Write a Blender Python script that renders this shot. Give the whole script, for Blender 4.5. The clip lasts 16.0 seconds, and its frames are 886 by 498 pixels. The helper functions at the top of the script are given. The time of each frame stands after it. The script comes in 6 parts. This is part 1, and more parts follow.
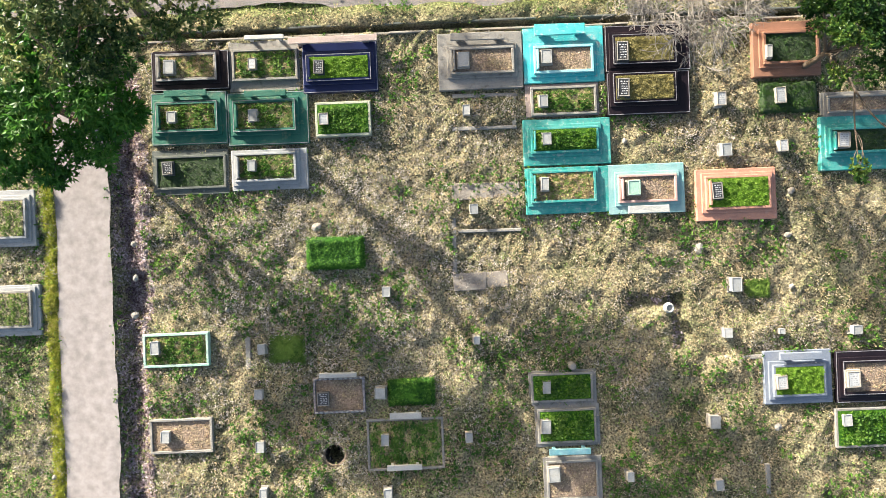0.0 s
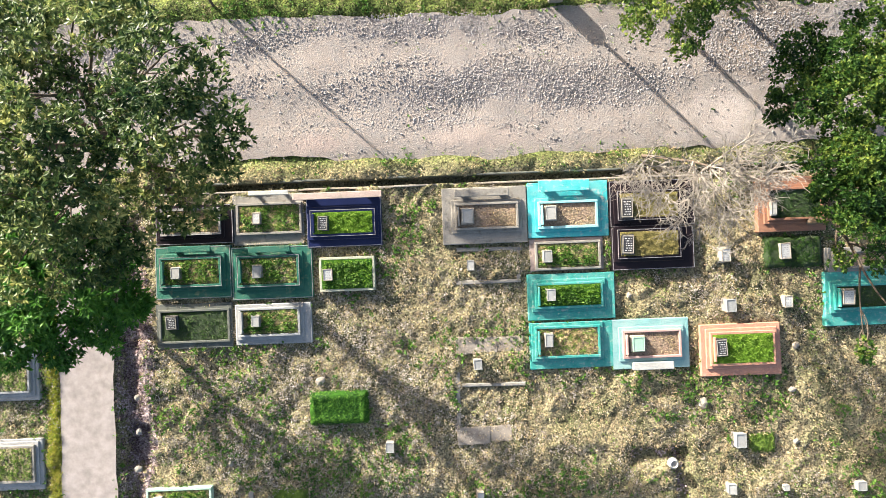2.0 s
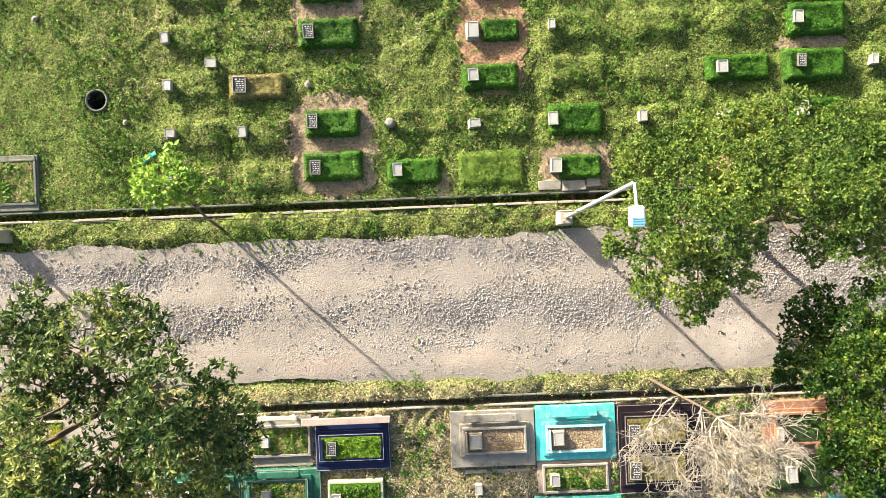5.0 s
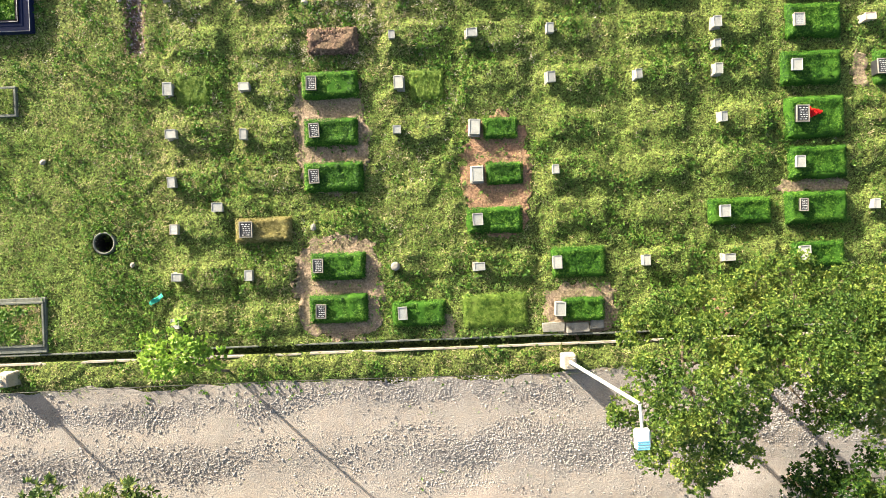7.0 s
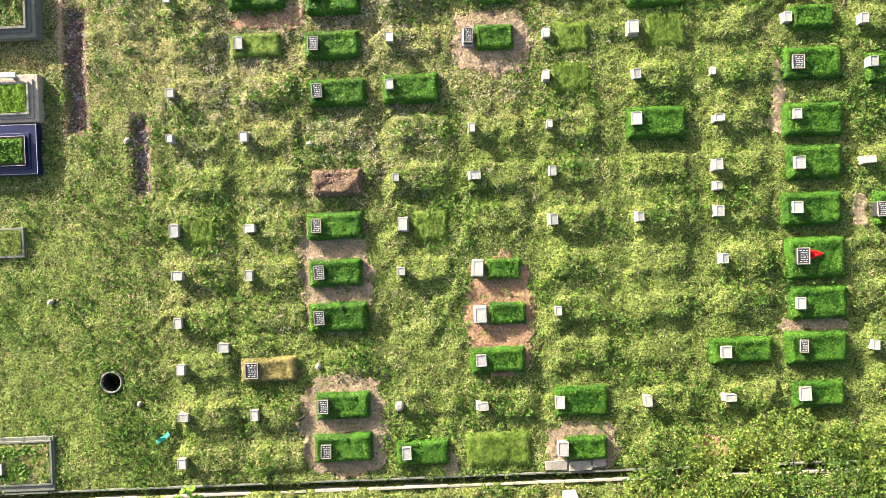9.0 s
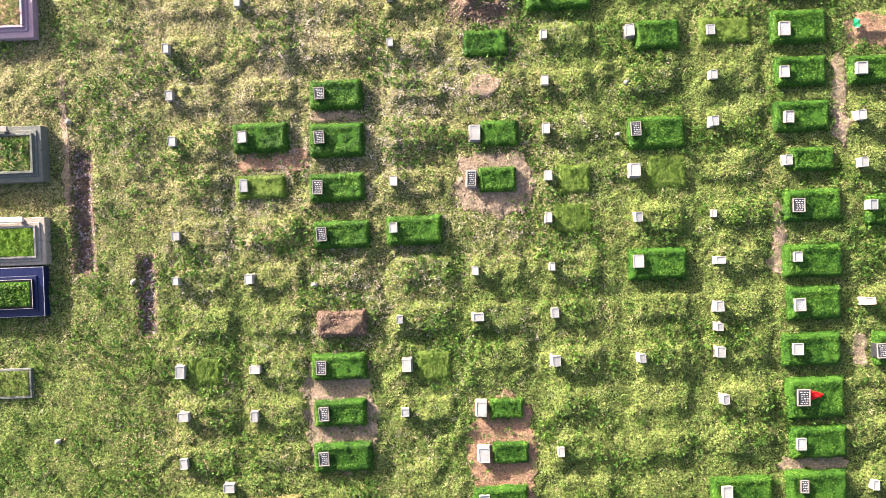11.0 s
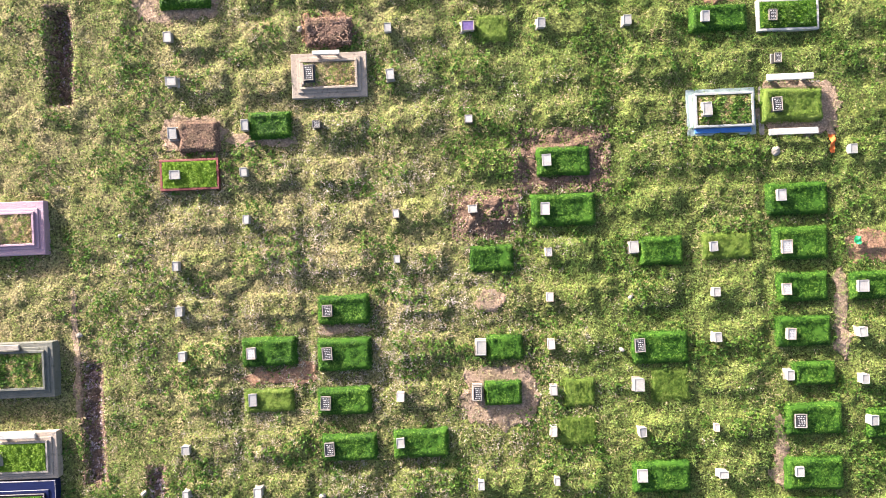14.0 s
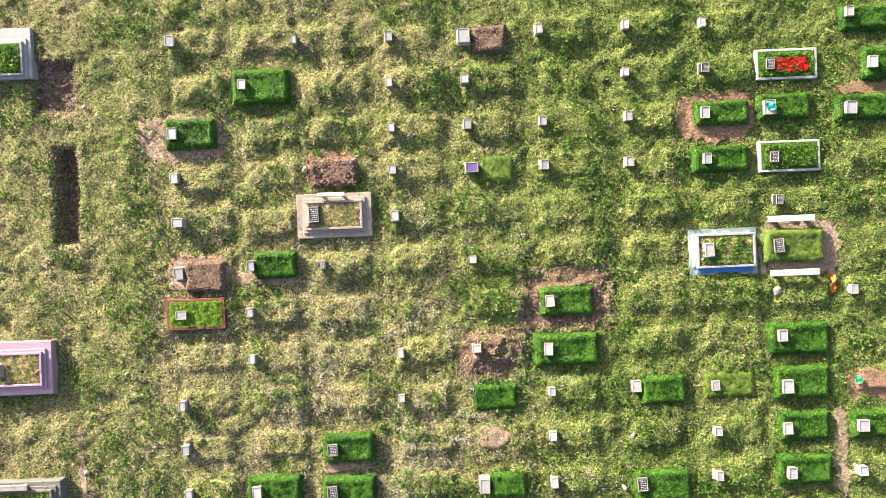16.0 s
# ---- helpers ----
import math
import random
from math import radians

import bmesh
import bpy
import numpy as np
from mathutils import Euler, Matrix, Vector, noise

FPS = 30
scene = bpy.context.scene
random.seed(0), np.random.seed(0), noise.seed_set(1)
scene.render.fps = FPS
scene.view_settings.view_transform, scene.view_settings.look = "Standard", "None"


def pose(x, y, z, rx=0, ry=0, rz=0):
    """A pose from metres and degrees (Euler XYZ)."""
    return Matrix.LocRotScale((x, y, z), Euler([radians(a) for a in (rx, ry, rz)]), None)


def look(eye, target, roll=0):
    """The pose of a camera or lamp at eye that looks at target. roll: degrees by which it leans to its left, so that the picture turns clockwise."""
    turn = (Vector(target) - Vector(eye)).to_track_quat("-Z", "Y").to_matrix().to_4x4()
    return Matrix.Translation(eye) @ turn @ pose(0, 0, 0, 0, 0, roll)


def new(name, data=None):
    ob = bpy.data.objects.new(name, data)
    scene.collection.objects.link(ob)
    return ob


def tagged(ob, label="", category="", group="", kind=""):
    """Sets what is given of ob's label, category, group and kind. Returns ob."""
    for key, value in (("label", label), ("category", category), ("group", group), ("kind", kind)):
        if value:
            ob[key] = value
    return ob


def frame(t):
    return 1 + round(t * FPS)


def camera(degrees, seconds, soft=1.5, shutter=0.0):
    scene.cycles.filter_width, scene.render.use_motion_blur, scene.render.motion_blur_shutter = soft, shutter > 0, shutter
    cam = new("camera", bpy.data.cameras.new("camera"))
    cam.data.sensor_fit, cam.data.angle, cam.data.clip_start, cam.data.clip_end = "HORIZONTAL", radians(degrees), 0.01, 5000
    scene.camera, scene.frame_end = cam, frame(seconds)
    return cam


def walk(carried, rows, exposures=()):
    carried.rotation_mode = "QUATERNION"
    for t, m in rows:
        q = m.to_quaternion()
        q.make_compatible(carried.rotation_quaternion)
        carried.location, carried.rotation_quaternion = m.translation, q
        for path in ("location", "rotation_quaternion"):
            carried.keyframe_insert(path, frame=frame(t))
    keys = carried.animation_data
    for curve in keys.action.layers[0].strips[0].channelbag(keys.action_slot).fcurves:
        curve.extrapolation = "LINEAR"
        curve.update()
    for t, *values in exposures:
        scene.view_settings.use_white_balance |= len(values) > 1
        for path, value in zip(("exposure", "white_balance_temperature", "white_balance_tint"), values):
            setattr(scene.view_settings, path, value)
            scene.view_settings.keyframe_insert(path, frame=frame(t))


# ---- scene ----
cam = camera(69.1, 16.0, soft=0.6)
METRES, EYE, TILT, LEAN, TURN = 44.0, 24.1, -90.0, 0.0, -2.3
# the cemetery's grid lies 2.3 degrees off the line of flight: TURN sets the world to the grid
SUN_DIR = Vector((-0.686, 0.727, 0)) * math.cos(radians(16)) + Vector((0, 0, math.sin(radians(16))))
EXPOSURE = 2.10
ROWS = [
    (0.0, 0.0, 0.0, 0.0, 0.0, 0.0, -0.0),
    (0.5, -0.0006, 0.0002, 0.0317, 0.02, 0.03, -0.02),
    (1.0, -0.0016, 0.0004, 0.0642, 0.01, 0.11, -0.04),
    (1.5, -0.0024, 0.0005, 0.0963, 0.02, 0.18, -0.05),
    (2.0, -0.0037, 0.0004, 0.1288, -0.01, 0.2, -0.09),
    (2.5, -0.0045, 0.0004, 0.161, -0.01, 0.18, -0.1),
    (3.0, -0.0056, 0.0, 0.1928, -0.03, 0.15, -0.07),
    (3.5, -0.0074, -0.0001, 0.2246, -0.08, 0.12, -0.07),
    (4.0, -0.0088, -0.0004, 0.2566, -0.07, 0.05, -0.05),
    (4.5, -0.0099, -0.0008, 0.2887, -0.02, -0.01, -0.07),
    (5.0, -0.0108, -0.0013, 0.321, 0.01, -0.12, -0.08),
    (7.5, -0.0157, -0.0064, 0.4718, 0.04, -0.08, -0.05),
    (8.0, -0.0164, -0.0076, 0.5022, 0.05, -0.13, -0.07),
    (8.5, -0.0173, -0.009, 0.5332, 0.06, -0.21, -0.05),
    (9.0, -0.0178, -0.0104, 0.5635, 0.08, -0.19, -0.05),
    (11.5, -0.0221, -0.016, 0.7181, 0.07, -0.32, -0.0),
    (12.0, -0.023, -0.0171, 0.7498, 0.08, -0.35, -0.0),
    (12.5, -0.024, -0.0181, 0.7811, 0.08, -0.36, -0.0),
    (13.0, -0.0251, -0.0191, 0.8124, 0.06, -0.36, -0.01),
    (13.5, -0.0262, -0.0201, 0.8445, 0.06, -0.44, -0.0),
    (14.0, -0.0267, -0.021, 0.8753, 0.09, -0.42, -0.0),
    (14.5, -0.0275, -0.0217, 0.9044, 0.1, -0.45, -0.0),
    (15.0, -0.0292, -0.0228, 0.9374, 0.05, -0.46, 0.01),
    (15.5, -0.0295, -0.0236, 0.9662, 0.09, -0.49, 0.0),
    (16.0, -0.0305, -0.0248, 0.999, 0.09, -0.5, 0.01),
]
walk(cam, [(t, pose(0, 0, EYE, TILT, LEAN, TURN) @ pose(METRES * x, METRES * y, METRES * z, 90 + pitch, roll, yaw)) for t, x, y, z, yaw, pitch, roll in ROWS], [(0.0, EXPOSURE - 0.02, 6400, 7), (1.5, EXPOSURE + 0.04, 6450, 8), (2.5, EXPOSURE + 0.02, 6480, 9), (4.0, EXPOSURE + 0.08, 7000, 6), (8.3, EXPOSURE + 0.18, 7050, 4), (9.0, EXPOSURE + 0.32, 6980, 8), (11.3, EXPOSURE + 0.30, 6550, 18), (13.0, EXPOSURE + 0.22, 6420, 20), (16.0, EXPOSURE + 0.14, 6720, 16)])

# ---- light ----
world = bpy.data.worlds.new("sky")
scene.world = world
world.use_nodes = True
wnt = world.node_tree
sky = wnt.nodes.new("ShaderNodeTexSky")
sky.sky_type, sky.sun_disc = "NISHITA", False
sky.sun_elevation, sky.sun_rotation = radians(16), radians(-43.3)
sky.air_density, sky.dust_density, sky.ozone_density = 1.0, 4.0, 0.6
wnt.links.new(sky.outputs[0], wnt.nodes["Background"].inputs[0])
wnt.nodes["Background"].inputs[1].default_value = 0.088
sun = new("sun", bpy.data.lights.new("sun", "SUN"))
sun.data.energy, sun.data.angle, sun.data.color = 5.0, radians(0.8), (1.0, 0.93, 0.79)
sun.matrix_world = look(SUN_DIR * 60, (0, 0, 0))


# ---- materials ----
MATS = {}


def nodes_of(name):
    m = bpy.data.materials.new(name)
    m.use_nodes = True
    return m, m.node_tree, m.node_tree.nodes["Principled BSDF"]


def mixed(nt, fac, a, b, kind="MIX"):
    """A colour mix; a and b are colours or sockets."""
    n = nt.nodes.new("ShaderNodeMix")
    n.data_type, n.blend_type = "RGBA", kind
    for sock, val in ((n.inputs[0], fac), (n.inputs[6], a), (n.inputs[7], b)):
        if isinstance(val, (int, float)):
            sock.default_value = val
        elif isinstance(val, tuple):
            sock.default_value = (*val, 1)
        else:
            nt.links.new(val, sock)
    return n.outputs[2]


def noise_of(nt, vec, scale, detail=4, lo=0.35, hi=0.65, rough=0.6):
    n = nt.nodes.new("ShaderNodeTexNoise")
    n.inputs["Scale"].default_value, n.inputs["Detail"].default_value, n.inputs["Roughness"].default_value = scale, detail, rough
    nt.links.new(vec, n.inputs["Vector"])
    r = nt.nodes.new("ShaderNodeMapRange")
    r.inputs["From Min"].default_value, r.inputs["From Max"].default_value = lo, hi
    nt.links.new(n.outputs[0], r.inputs[0])
    return r.outputs[0]


def bump(nt, bsdf, height, strength, distance):
    b = nt.nodes.new("ShaderNodeBump")
    b.inputs["Strength"].default_value, b.inputs["Distance"].default_value = strength, distance
    nt.links.new(height, b.inputs["Height"])
    nt.links.new(b.outputs[0], bsdf.inputs["Normal"])


def surface(name, base, worn, rough=0.8, scale=2.0, grain=30.0, relief=0.4, spread=0.5, metallic=0.0, stain=None, gloss=0.5, vary=0.0):
    """A worn solid surface: large blotches between two colours, fine grain and relief."""
    if name in MATS:
        return MATS[name]
    m, nt, bsdf = nodes_of(name)
    pos = nt.nodes.new("ShaderNodeNewGeometry").outputs["Position"]
    big = noise_of(nt, pos, scale, 5, 0.38, 0.38 + spread * 0.5)
    fine = noise_of(nt, pos, grain, 3, 0.3, 0.7)
    col = mixed(nt, big, base, worn)
    col = mixed(nt, 0.35, col, mixed(nt, fine, tuple(c * 0.62 for c in base), tuple(min(c * 1.25, 0.95) for c in base)))
    if stain:
        col = mixed(nt, noise_of(nt, pos, scale * 3.1, 6, 0.55, 0.72), col, stain)
    if vary:
        tone = nt.nodes.new("ShaderNodeMapRange")
        tone.inputs["To Max"].default_value = vary
        nt.links.new(nt.nodes.new("ShaderNodeObjectInfo").outputs["Random"], tone.inputs[0])
        col = mixed(nt, tone.outputs[0], col, tuple(c * 0.42 for c in base))
    nt.links.new(col, bsdf.inputs["Base Color"])
    bsdf.inputs["Roughness"].default_value, bsdf.inputs["Metallic"].default_value = rough, metallic
    bsdf.inputs["Specular IOR Level"].default_value = gloss
    bump(nt, bsdf, fine, relief, 0.02)
    MATS[name] = m
    return m


def foliage(name, colours, scale=1.2, shine=0.5, glow=0.3, own=0.35, clumps=9, tufts=0.35):
    """Leaves and blades: each takes a tone of its own by its island, patches shift slowly over the ground."""
    if name in MATS:
        return MATS[name]
    m, nt, bsdf = nodes_of(name)
    geo = nt.nodes.new("ShaderNodeNewGeometry")
    ramp = nt.nodes.new("ShaderNodeValToRGB")
    els = ramp.color_ramp.elements
    while len(els) < len(colours):
        els.new(0.5)
    for i, c in enumerate(colours):
        els[i].position, els[i].color = i / (len(colours) - 1), (*c, 1)
    add = nt.nodes.new("ShaderNodeMath")
    add.operation = "MULTIPLY_ADD"
    add.inputs[1].default_value, add.inputs[2].default_value = own, -0.10 + (0.35 - own) / 2 + (0.35 - tufts) / 2
    nt.links.new(geo.outputs["Random Per Island"], add.inputs[0])
    patch = nt.nodes.new("ShaderNodeMath")
    patch.operation = "MULTIPLY_ADD"
    patch.inputs[1].default_value = 0.5
    nt.links.new(noise_of(nt, geo.outputs["Position"], scale, 4, 0.35, 0.65), patch.inputs[0])
    tuft = nt.nodes.new("ShaderNodeMath")
    tuft.operation = "MULTIPLY_ADD"
    tuft.inputs[1].default_value = tufts
    nt.links.new(noise_of(nt, geo.outputs["Position"], scale * clumps, 2, 0.4, 0.6), tuft.inputs[0])
    nt.links.new(add.outputs[0], tuft.inputs[2])
    nt.links.new(tuft.outputs[0], patch.inputs[2])
    nt.links.new(patch.outputs[0], ramp.inputs[0])
    nt.links.new(ramp.outputs[0], bsdf.inputs["Base Color"])
    bsdf.inputs["Roughness"].default_value, bsdf.inputs["Specular IOR Level"].default_value = shine, 0.2
    tr = nt.nodes.new("ShaderNodeBsdfTranslucent")
    nt.links.new(ramp.outputs[0], tr.inputs[0])
    mix = nt.nodes.new("ShaderNodeMixShader")
    mix.inputs[0].default_value = glow
    nt.links.new(bsdf.outputs[0], mix.inputs[1])
    nt.links.new(tr.outputs[0], mix.inputs[2])
    nt.links.new(mix.outputs[0], nt.nodes["Material Output"].inputs[0])
    MATS[name] = m
    return m


def soil(name, layers, grain=14.0, relief=0.8, south=None, north=None, spills=(), crumbs=0.0):
    """Loose ground: three tones mixed at two scales with crumbly relief."""
    if name in MATS:
        return MATS[name]
    m, nt, bsdf = nodes_of(name)
    pos = nt.nodes.new("ShaderNodeNewGeometry").outputs["Position"]
    col = mixed(nt, noise_of(nt, pos, 0.35, 5), layers[0], layers[1])
    col = mixed(nt, noise_of(nt, pos, 2.3, 6, 0.42, 0.6), col, layers[2])
    for su, sv, ru, rv, tone in spills:
        off = nt.nodes.new("ShaderNodeVectorMath")
        off.operation = "SUBTRACT"
        off.inputs[1].default_value = (su, sv, 0)
        nt.links.new(pos, off.inputs[0])
        fit = nt.nodes.new("ShaderNodeVectorMath")
        fit.operation = "MULTIPLY"
        fit.inputs[1].default_value = (1 / ru, 1 / rv, 0)
        nt.links.new(off.outputs[0], fit.inputs[0])
        far = nt.nodes.new("ShaderNodeVectorMath")
        far.operation = "LENGTH"
        nt.links.new(fit.outputs[0], far.inputs[0])
        near = nt.nodes.new("ShaderNodeMath")
        near.operation = "SUBTRACT"
        nt.links.new(noise_of(nt, pos, 1.3, 6, 0.2, 0.6), near.inputs[0])
        nt.links.new(far.outputs["Value"], near.inputs[1])
        near.inputs[0].default_value = 1.0
        soft = nt.nodes.new("ShaderNodeMapRange")
        soft.inputs["From Min"].default_value, soft.inputs["From Max"].default_value = -0.35, 0.45
        nt.links.new(near.outputs[0], soft.inputs[0])
        col = mixed(nt, soft.outputs[0], col, tone)
    if south:
        xyz = nt.nodes.new("ShaderNodeSeparateXYZ")
        nt.links.new(pos, xyz.inputs[0])
        r = nt.nodes.new("ShaderNodeMapRange")
        r.inputs["From Min"].default_value, r.inputs["From Max"].default_value = 9.4, 8.6
        nt.links.new(xyz.outputs[1], r.inputs[0])
        col = mixed(nt, r.outputs[0], col, mixed(nt, noise_of(nt, pos, 0.6, 6, 0.4, 0.62), south[0], south[1]))
    if north:
        far = nt.nodes.new("ShaderNodeMapRange")
        far.inputs["From Min"].default_value, far.inputs["From Max"].default_value = 28, 35
        nt.links.new(xyz.outputs[1], far.inputs[0])
        patchy = nt.nodes.new("ShaderNodeMath")
        patchy.operation = "MULTIPLY"
        west = nt.nodes.new("ShaderNodeMapRange")
        west.inputs["From Min"].default_value, west.inputs["From Max"].default_value = 5, -3
        nt.links.new(xyz.outputs[0], west.inputs[0])
        both = nt.nodes.new("ShaderNodeMath")
        both.operation = "MULTIPLY"
        nt.links.new(far.outputs[0], both.inputs[0])
        nt.links.new(west.outputs[0], both.inputs[1])
        nt.links.new(both.outputs[0], patchy.inputs[0])
        nt.links.new(noise_of(nt, pos, 0.9, 6, 0.35, 0.62), patchy.inputs[1])
        col = mixed(nt, patchy.outputs[0], col, north)
    fine = noise_of(nt, pos, grain, 6, 0.3, 0.7)
    col = mixed(nt, 0.45, col, mixed(nt, fine, tuple(c * 0.3 for c in layers[0]), tuple(min(1, c * 1.35) for c in layers[1])))
    if crumbs:
        lumps = nt.nodes.new("ShaderNodeMapRange")
        lumps.inputs["To Min"].default_value, lumps.inputs["To Max"].default_value = 0.12, 1.8
        nt.links.new(noise_of(nt, pos, 13, 5, 0.36, 0.64, 0.7), lumps.inputs[0])
        col = mixed(nt, crumbs, col, lumps.outputs[0], "MULTIPLY")
    nt.links.new(col, bsdf.inputs["Base Color"])
    bsdf.inputs["Roughness"].default_value, bsdf.inputs["Specular IOR Level"].default_value = 0.95, 0.2
    bump(nt, bsdf, fine, relief, 0.05)
    MATS[name] = m
    return m


PAINT = {
    "concrete": surface("concrete", (0.237, 0.220, 0.203), (0.162, 0.151, 0.138), 0.9, 1.6, 26, stain=(0.103, 0.095, 0.077)),
    "concretepale": surface("concretepale", (0.316, 0.279, 0.237), (0.227, 0.196, 0.169), 0.9, 1.8, 26, stain=(0.138, 0.112, 0.095)),
    "drab": surface("drabconcrete", (0.281, 0.242, 0.208), (0.204, 0.174, 0.149), 0.9, 1.8, 26, stain=(0.102, 0.085, 0.068)),
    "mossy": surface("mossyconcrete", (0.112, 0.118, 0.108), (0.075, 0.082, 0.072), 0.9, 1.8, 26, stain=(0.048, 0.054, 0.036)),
    "whitewash": surface("whitewash", (0.282, 0.282, 0.289), (0.190, 0.198, 0.212), 0.8, 1.5, 24, stain=(0.172, 0.172, 0.172)),
    "white": surface("white", (0.366, 0.366, 0.359), (0.296, 0.289, 0.275), 0.6, 1.5, 24),
    "cyan": surface("cyan", (0.022, 0.336, 0.365), (0.132, 0.409, 0.424), 0.7, 1.4, 24, stain=(0.361, 0.396, 0.396)),
    "palecyan": surface("palecyan", (0.193, 0.454, 0.495), (0.344, 0.482, 0.495), 0.6, 2.2, 24),
    "paleblue": surface("paleblue", (0.146, 0.310, 0.318), (0.275, 0.370, 0.370), 0.7, 1.4, 24, stain=(0.172, 0.344, 0.361)),
    "teal": surface("teal", (0.010, 0.206, 0.189), (0.086, 0.292, 0.267), 0.65, 2.4, 24, stain=(0.258, 0.310, 0.284)),
    "green": surface("green", (0.008, 0.09, 0.064), (0.04, 0.125, 0.09), 0.7, 1.4, 24, stain=(0.12, 0.16, 0.10), gloss=0.3),
    "navy": surface("navy", (0.006, 0.010, 0.045), (0.010, 0.016, 0.065), 0.35, 1.4, 24, 0.1, gloss=0.25),
    "black": surface("black", (0.010, 0.007, 0.010), (0.018, 0.012, 0.016), 0.35, 1.4, 24, 0.1, gloss=0.2),
    "bluegrey": surface("bluegrey", (0.146, 0.169, 0.219), (0.205, 0.219, 0.255), 0.6, 1.4, 24, stain=(0.138, 0.155, 0.215)),
    "terracotta": surface("terracotta", (0.249, 0.117, 0.073), (0.198, 0.095, 0.058), 0.7, 1.4, 24),
    "salmon": surface("salmon", (0.439, 0.219, 0.153), (0.380, 0.175, 0.125), 0.7, 1.4, 24, stain=(0.430, 0.258, 0.206)),
    "pink": surface("pink", (0.402, 0.242, 0.219), (0.380, 0.292, 0.278), 0.7, 1.4, 24),
    "pinkwhite": surface("pinkwhite", (0.278, 0.175, 0.242), (0.307, 0.234, 0.278), 0.6, 1.4, 24),
    "pinkfloor": surface("pinkfloor", (0.336, 0.263, 0.242), (0.278, 0.212, 0.190), 0.85, 1.6, 24, stain=(0.241, 0.206, 0.172)),
    "cream": surface("cream", (0.314, 0.314, 0.234), (0.351, 0.351, 0.286), 0.7, 1.4, 24),
    "mint": surface("mint", (0.263, 0.424, 0.343), (0.365, 0.409, 0.365), 0.7, 1.4, 24),
    "red": surface("redpaint", (0.122, 0.013, 0.016), (0.153, 0.032, 0.032), 0.6, 1.4, 24),
    "darktile": surface("darktile", (0.10, 0.09, 0.10), (0.30, 0.27, 0.28), 0.6, 9, 40),
    "whiteblue": surface("whiteblue", (0.275, 0.285, 0.292), (0.225, 0.250, 0.266), 0.6, 1.4, 24),
    "paleslab": surface("paleslab", (0.20, 0.27, 0.28), (0.24, 0.30, 0.31), 0.7, 1.4, 24, stain=(0.22, 0.28, 0.28)),
    # glint of glossy edges put into the colour, together with their wear
    "wornglint": surface("wornglint", (0.30, 0.29, 0.31), (0.10, 0.095, 0.11), 0.6, 6, 40, 0.2),
    "bluepaint": surface("bluepaint", (0.03, 0.14, 0.42), (0.05, 0.2, 0.5), 0.6, 1.4, 24),
}
MARBLE = surface("marble", (0.334, 0.334, 0.334), (0.273, 0.268, 0.260), 0.4, 5, 30, 0.05, stain=(0.246, 0.238, 0.220), vary=0.4)
GRANITE = surface("granite", (0.022, 0.023, 0.028), (0.04, 0.04, 0.045), 0.3, 6, 60, 0.05)
GREYSTONE = surface("greystone", (0.42, 0.42, 0.43), (0.32, 0.32, 0.33), 0.6, 5, 40, 0.2)
ROSESTONE = surface("rosestone", (0.52, 0.40, 0.34), (0.42, 0.32, 0.28), 0.7, 5, 40, 0.2)
BLOCK = surface("blockwork", (0.38, 0.345, 0.31), (0.22, 0.20, 0.18), 0.9, 3, 30, 0.5, vary=0.5)
LETTER = surface("letterpaint", (0.50, 0.50, 0.51), (0.26, 0.26, 0.27), 0.6, 8, 40, 0.1)
CARVED = surface("carvedline", (0.24, 0.24, 0.25), (0.17, 0.17, 0.18), 0.8, 8, 40, 0.1)
BARK = surface("bark", (0.112, 0.084, 0.063), (0.070, 0.052, 0.038), 0.95, 2, 18, 0.9)
DEADWOOD = surface("deadwood", (0.27, 0.24, 0.215), (0.19, 0.168, 0.15), 0.9, 3, 22, 0.6)
STEEL = surface("paintedsteel", (0.48, 0.50, 0.49), (0.38, 0.40, 0.40), 0.45, 3, 30, 0.1)
LAMPWHITE = surface("lampwhite", (0.82, 0.85, 0.86), (0.76, 0.8, 0.82), 0.35, 3, 30, 0.05)
LAMPBLUE = surface("lampblue", (0.10, 0.30, 0.46), (0.14, 0.36, 0.5), 0.3, 3, 30, 0.05)
CABLE = surface("cable", (0.02, 0.02, 0.02), (0.03, 0.03, 0.03), 0.6, 3, 30, 0.05)
PETAL = foliage("petal", [(0.5, 0.01, 0.01), (0.62, 0.02, 0.02), (0.4, 0.0, 0.01)], 6, 0.6, 0.2)
# near-black shaft lining: the darkness of the hole is put into the colour
HOLE = surface("holedark", (0.012, 0.011, 0.01), (0.02, 0.018, 0.016), 0.7, 3, 30, 0.3)
CLOTH = {"teal": surface("tealcloth", (0.02, 0.36, 0.26), (0.03, 0.3, 0.2), 0.8, 8, 40),
         "orange": surface("orangecloth", (0.7, 0.16, 0.03), (0.6, 0.12, 0.02), 0.8, 8, 40),
         "greencloth": surface("greencloth", (0.01, 0.42, 0.16), (0.01, 0.35, 0.12), 0.8, 8, 40),
         "bluecloth": surface("bluecloth", (0.02, 0.36, 0.28), (0.04, 0.42, 0.3), 0.7, 8, 40),
         "purplecloth": surface("purplecloth", (0.11, 0.07, 0.22), (0.15, 0.1, 0.28), 0.8, 8, 40)}
TURF = soil("turf", [(0.160, 0.182, 0.050), (0.102, 0.132, 0.034), (0.052, 0.068, 0.019)], 9, 1.0, south=((0.36, 0.28, 0.21), (0.13, 0.105, 0.08)), north=(0.24, 0.195, 0.115), crumbs=1.0)
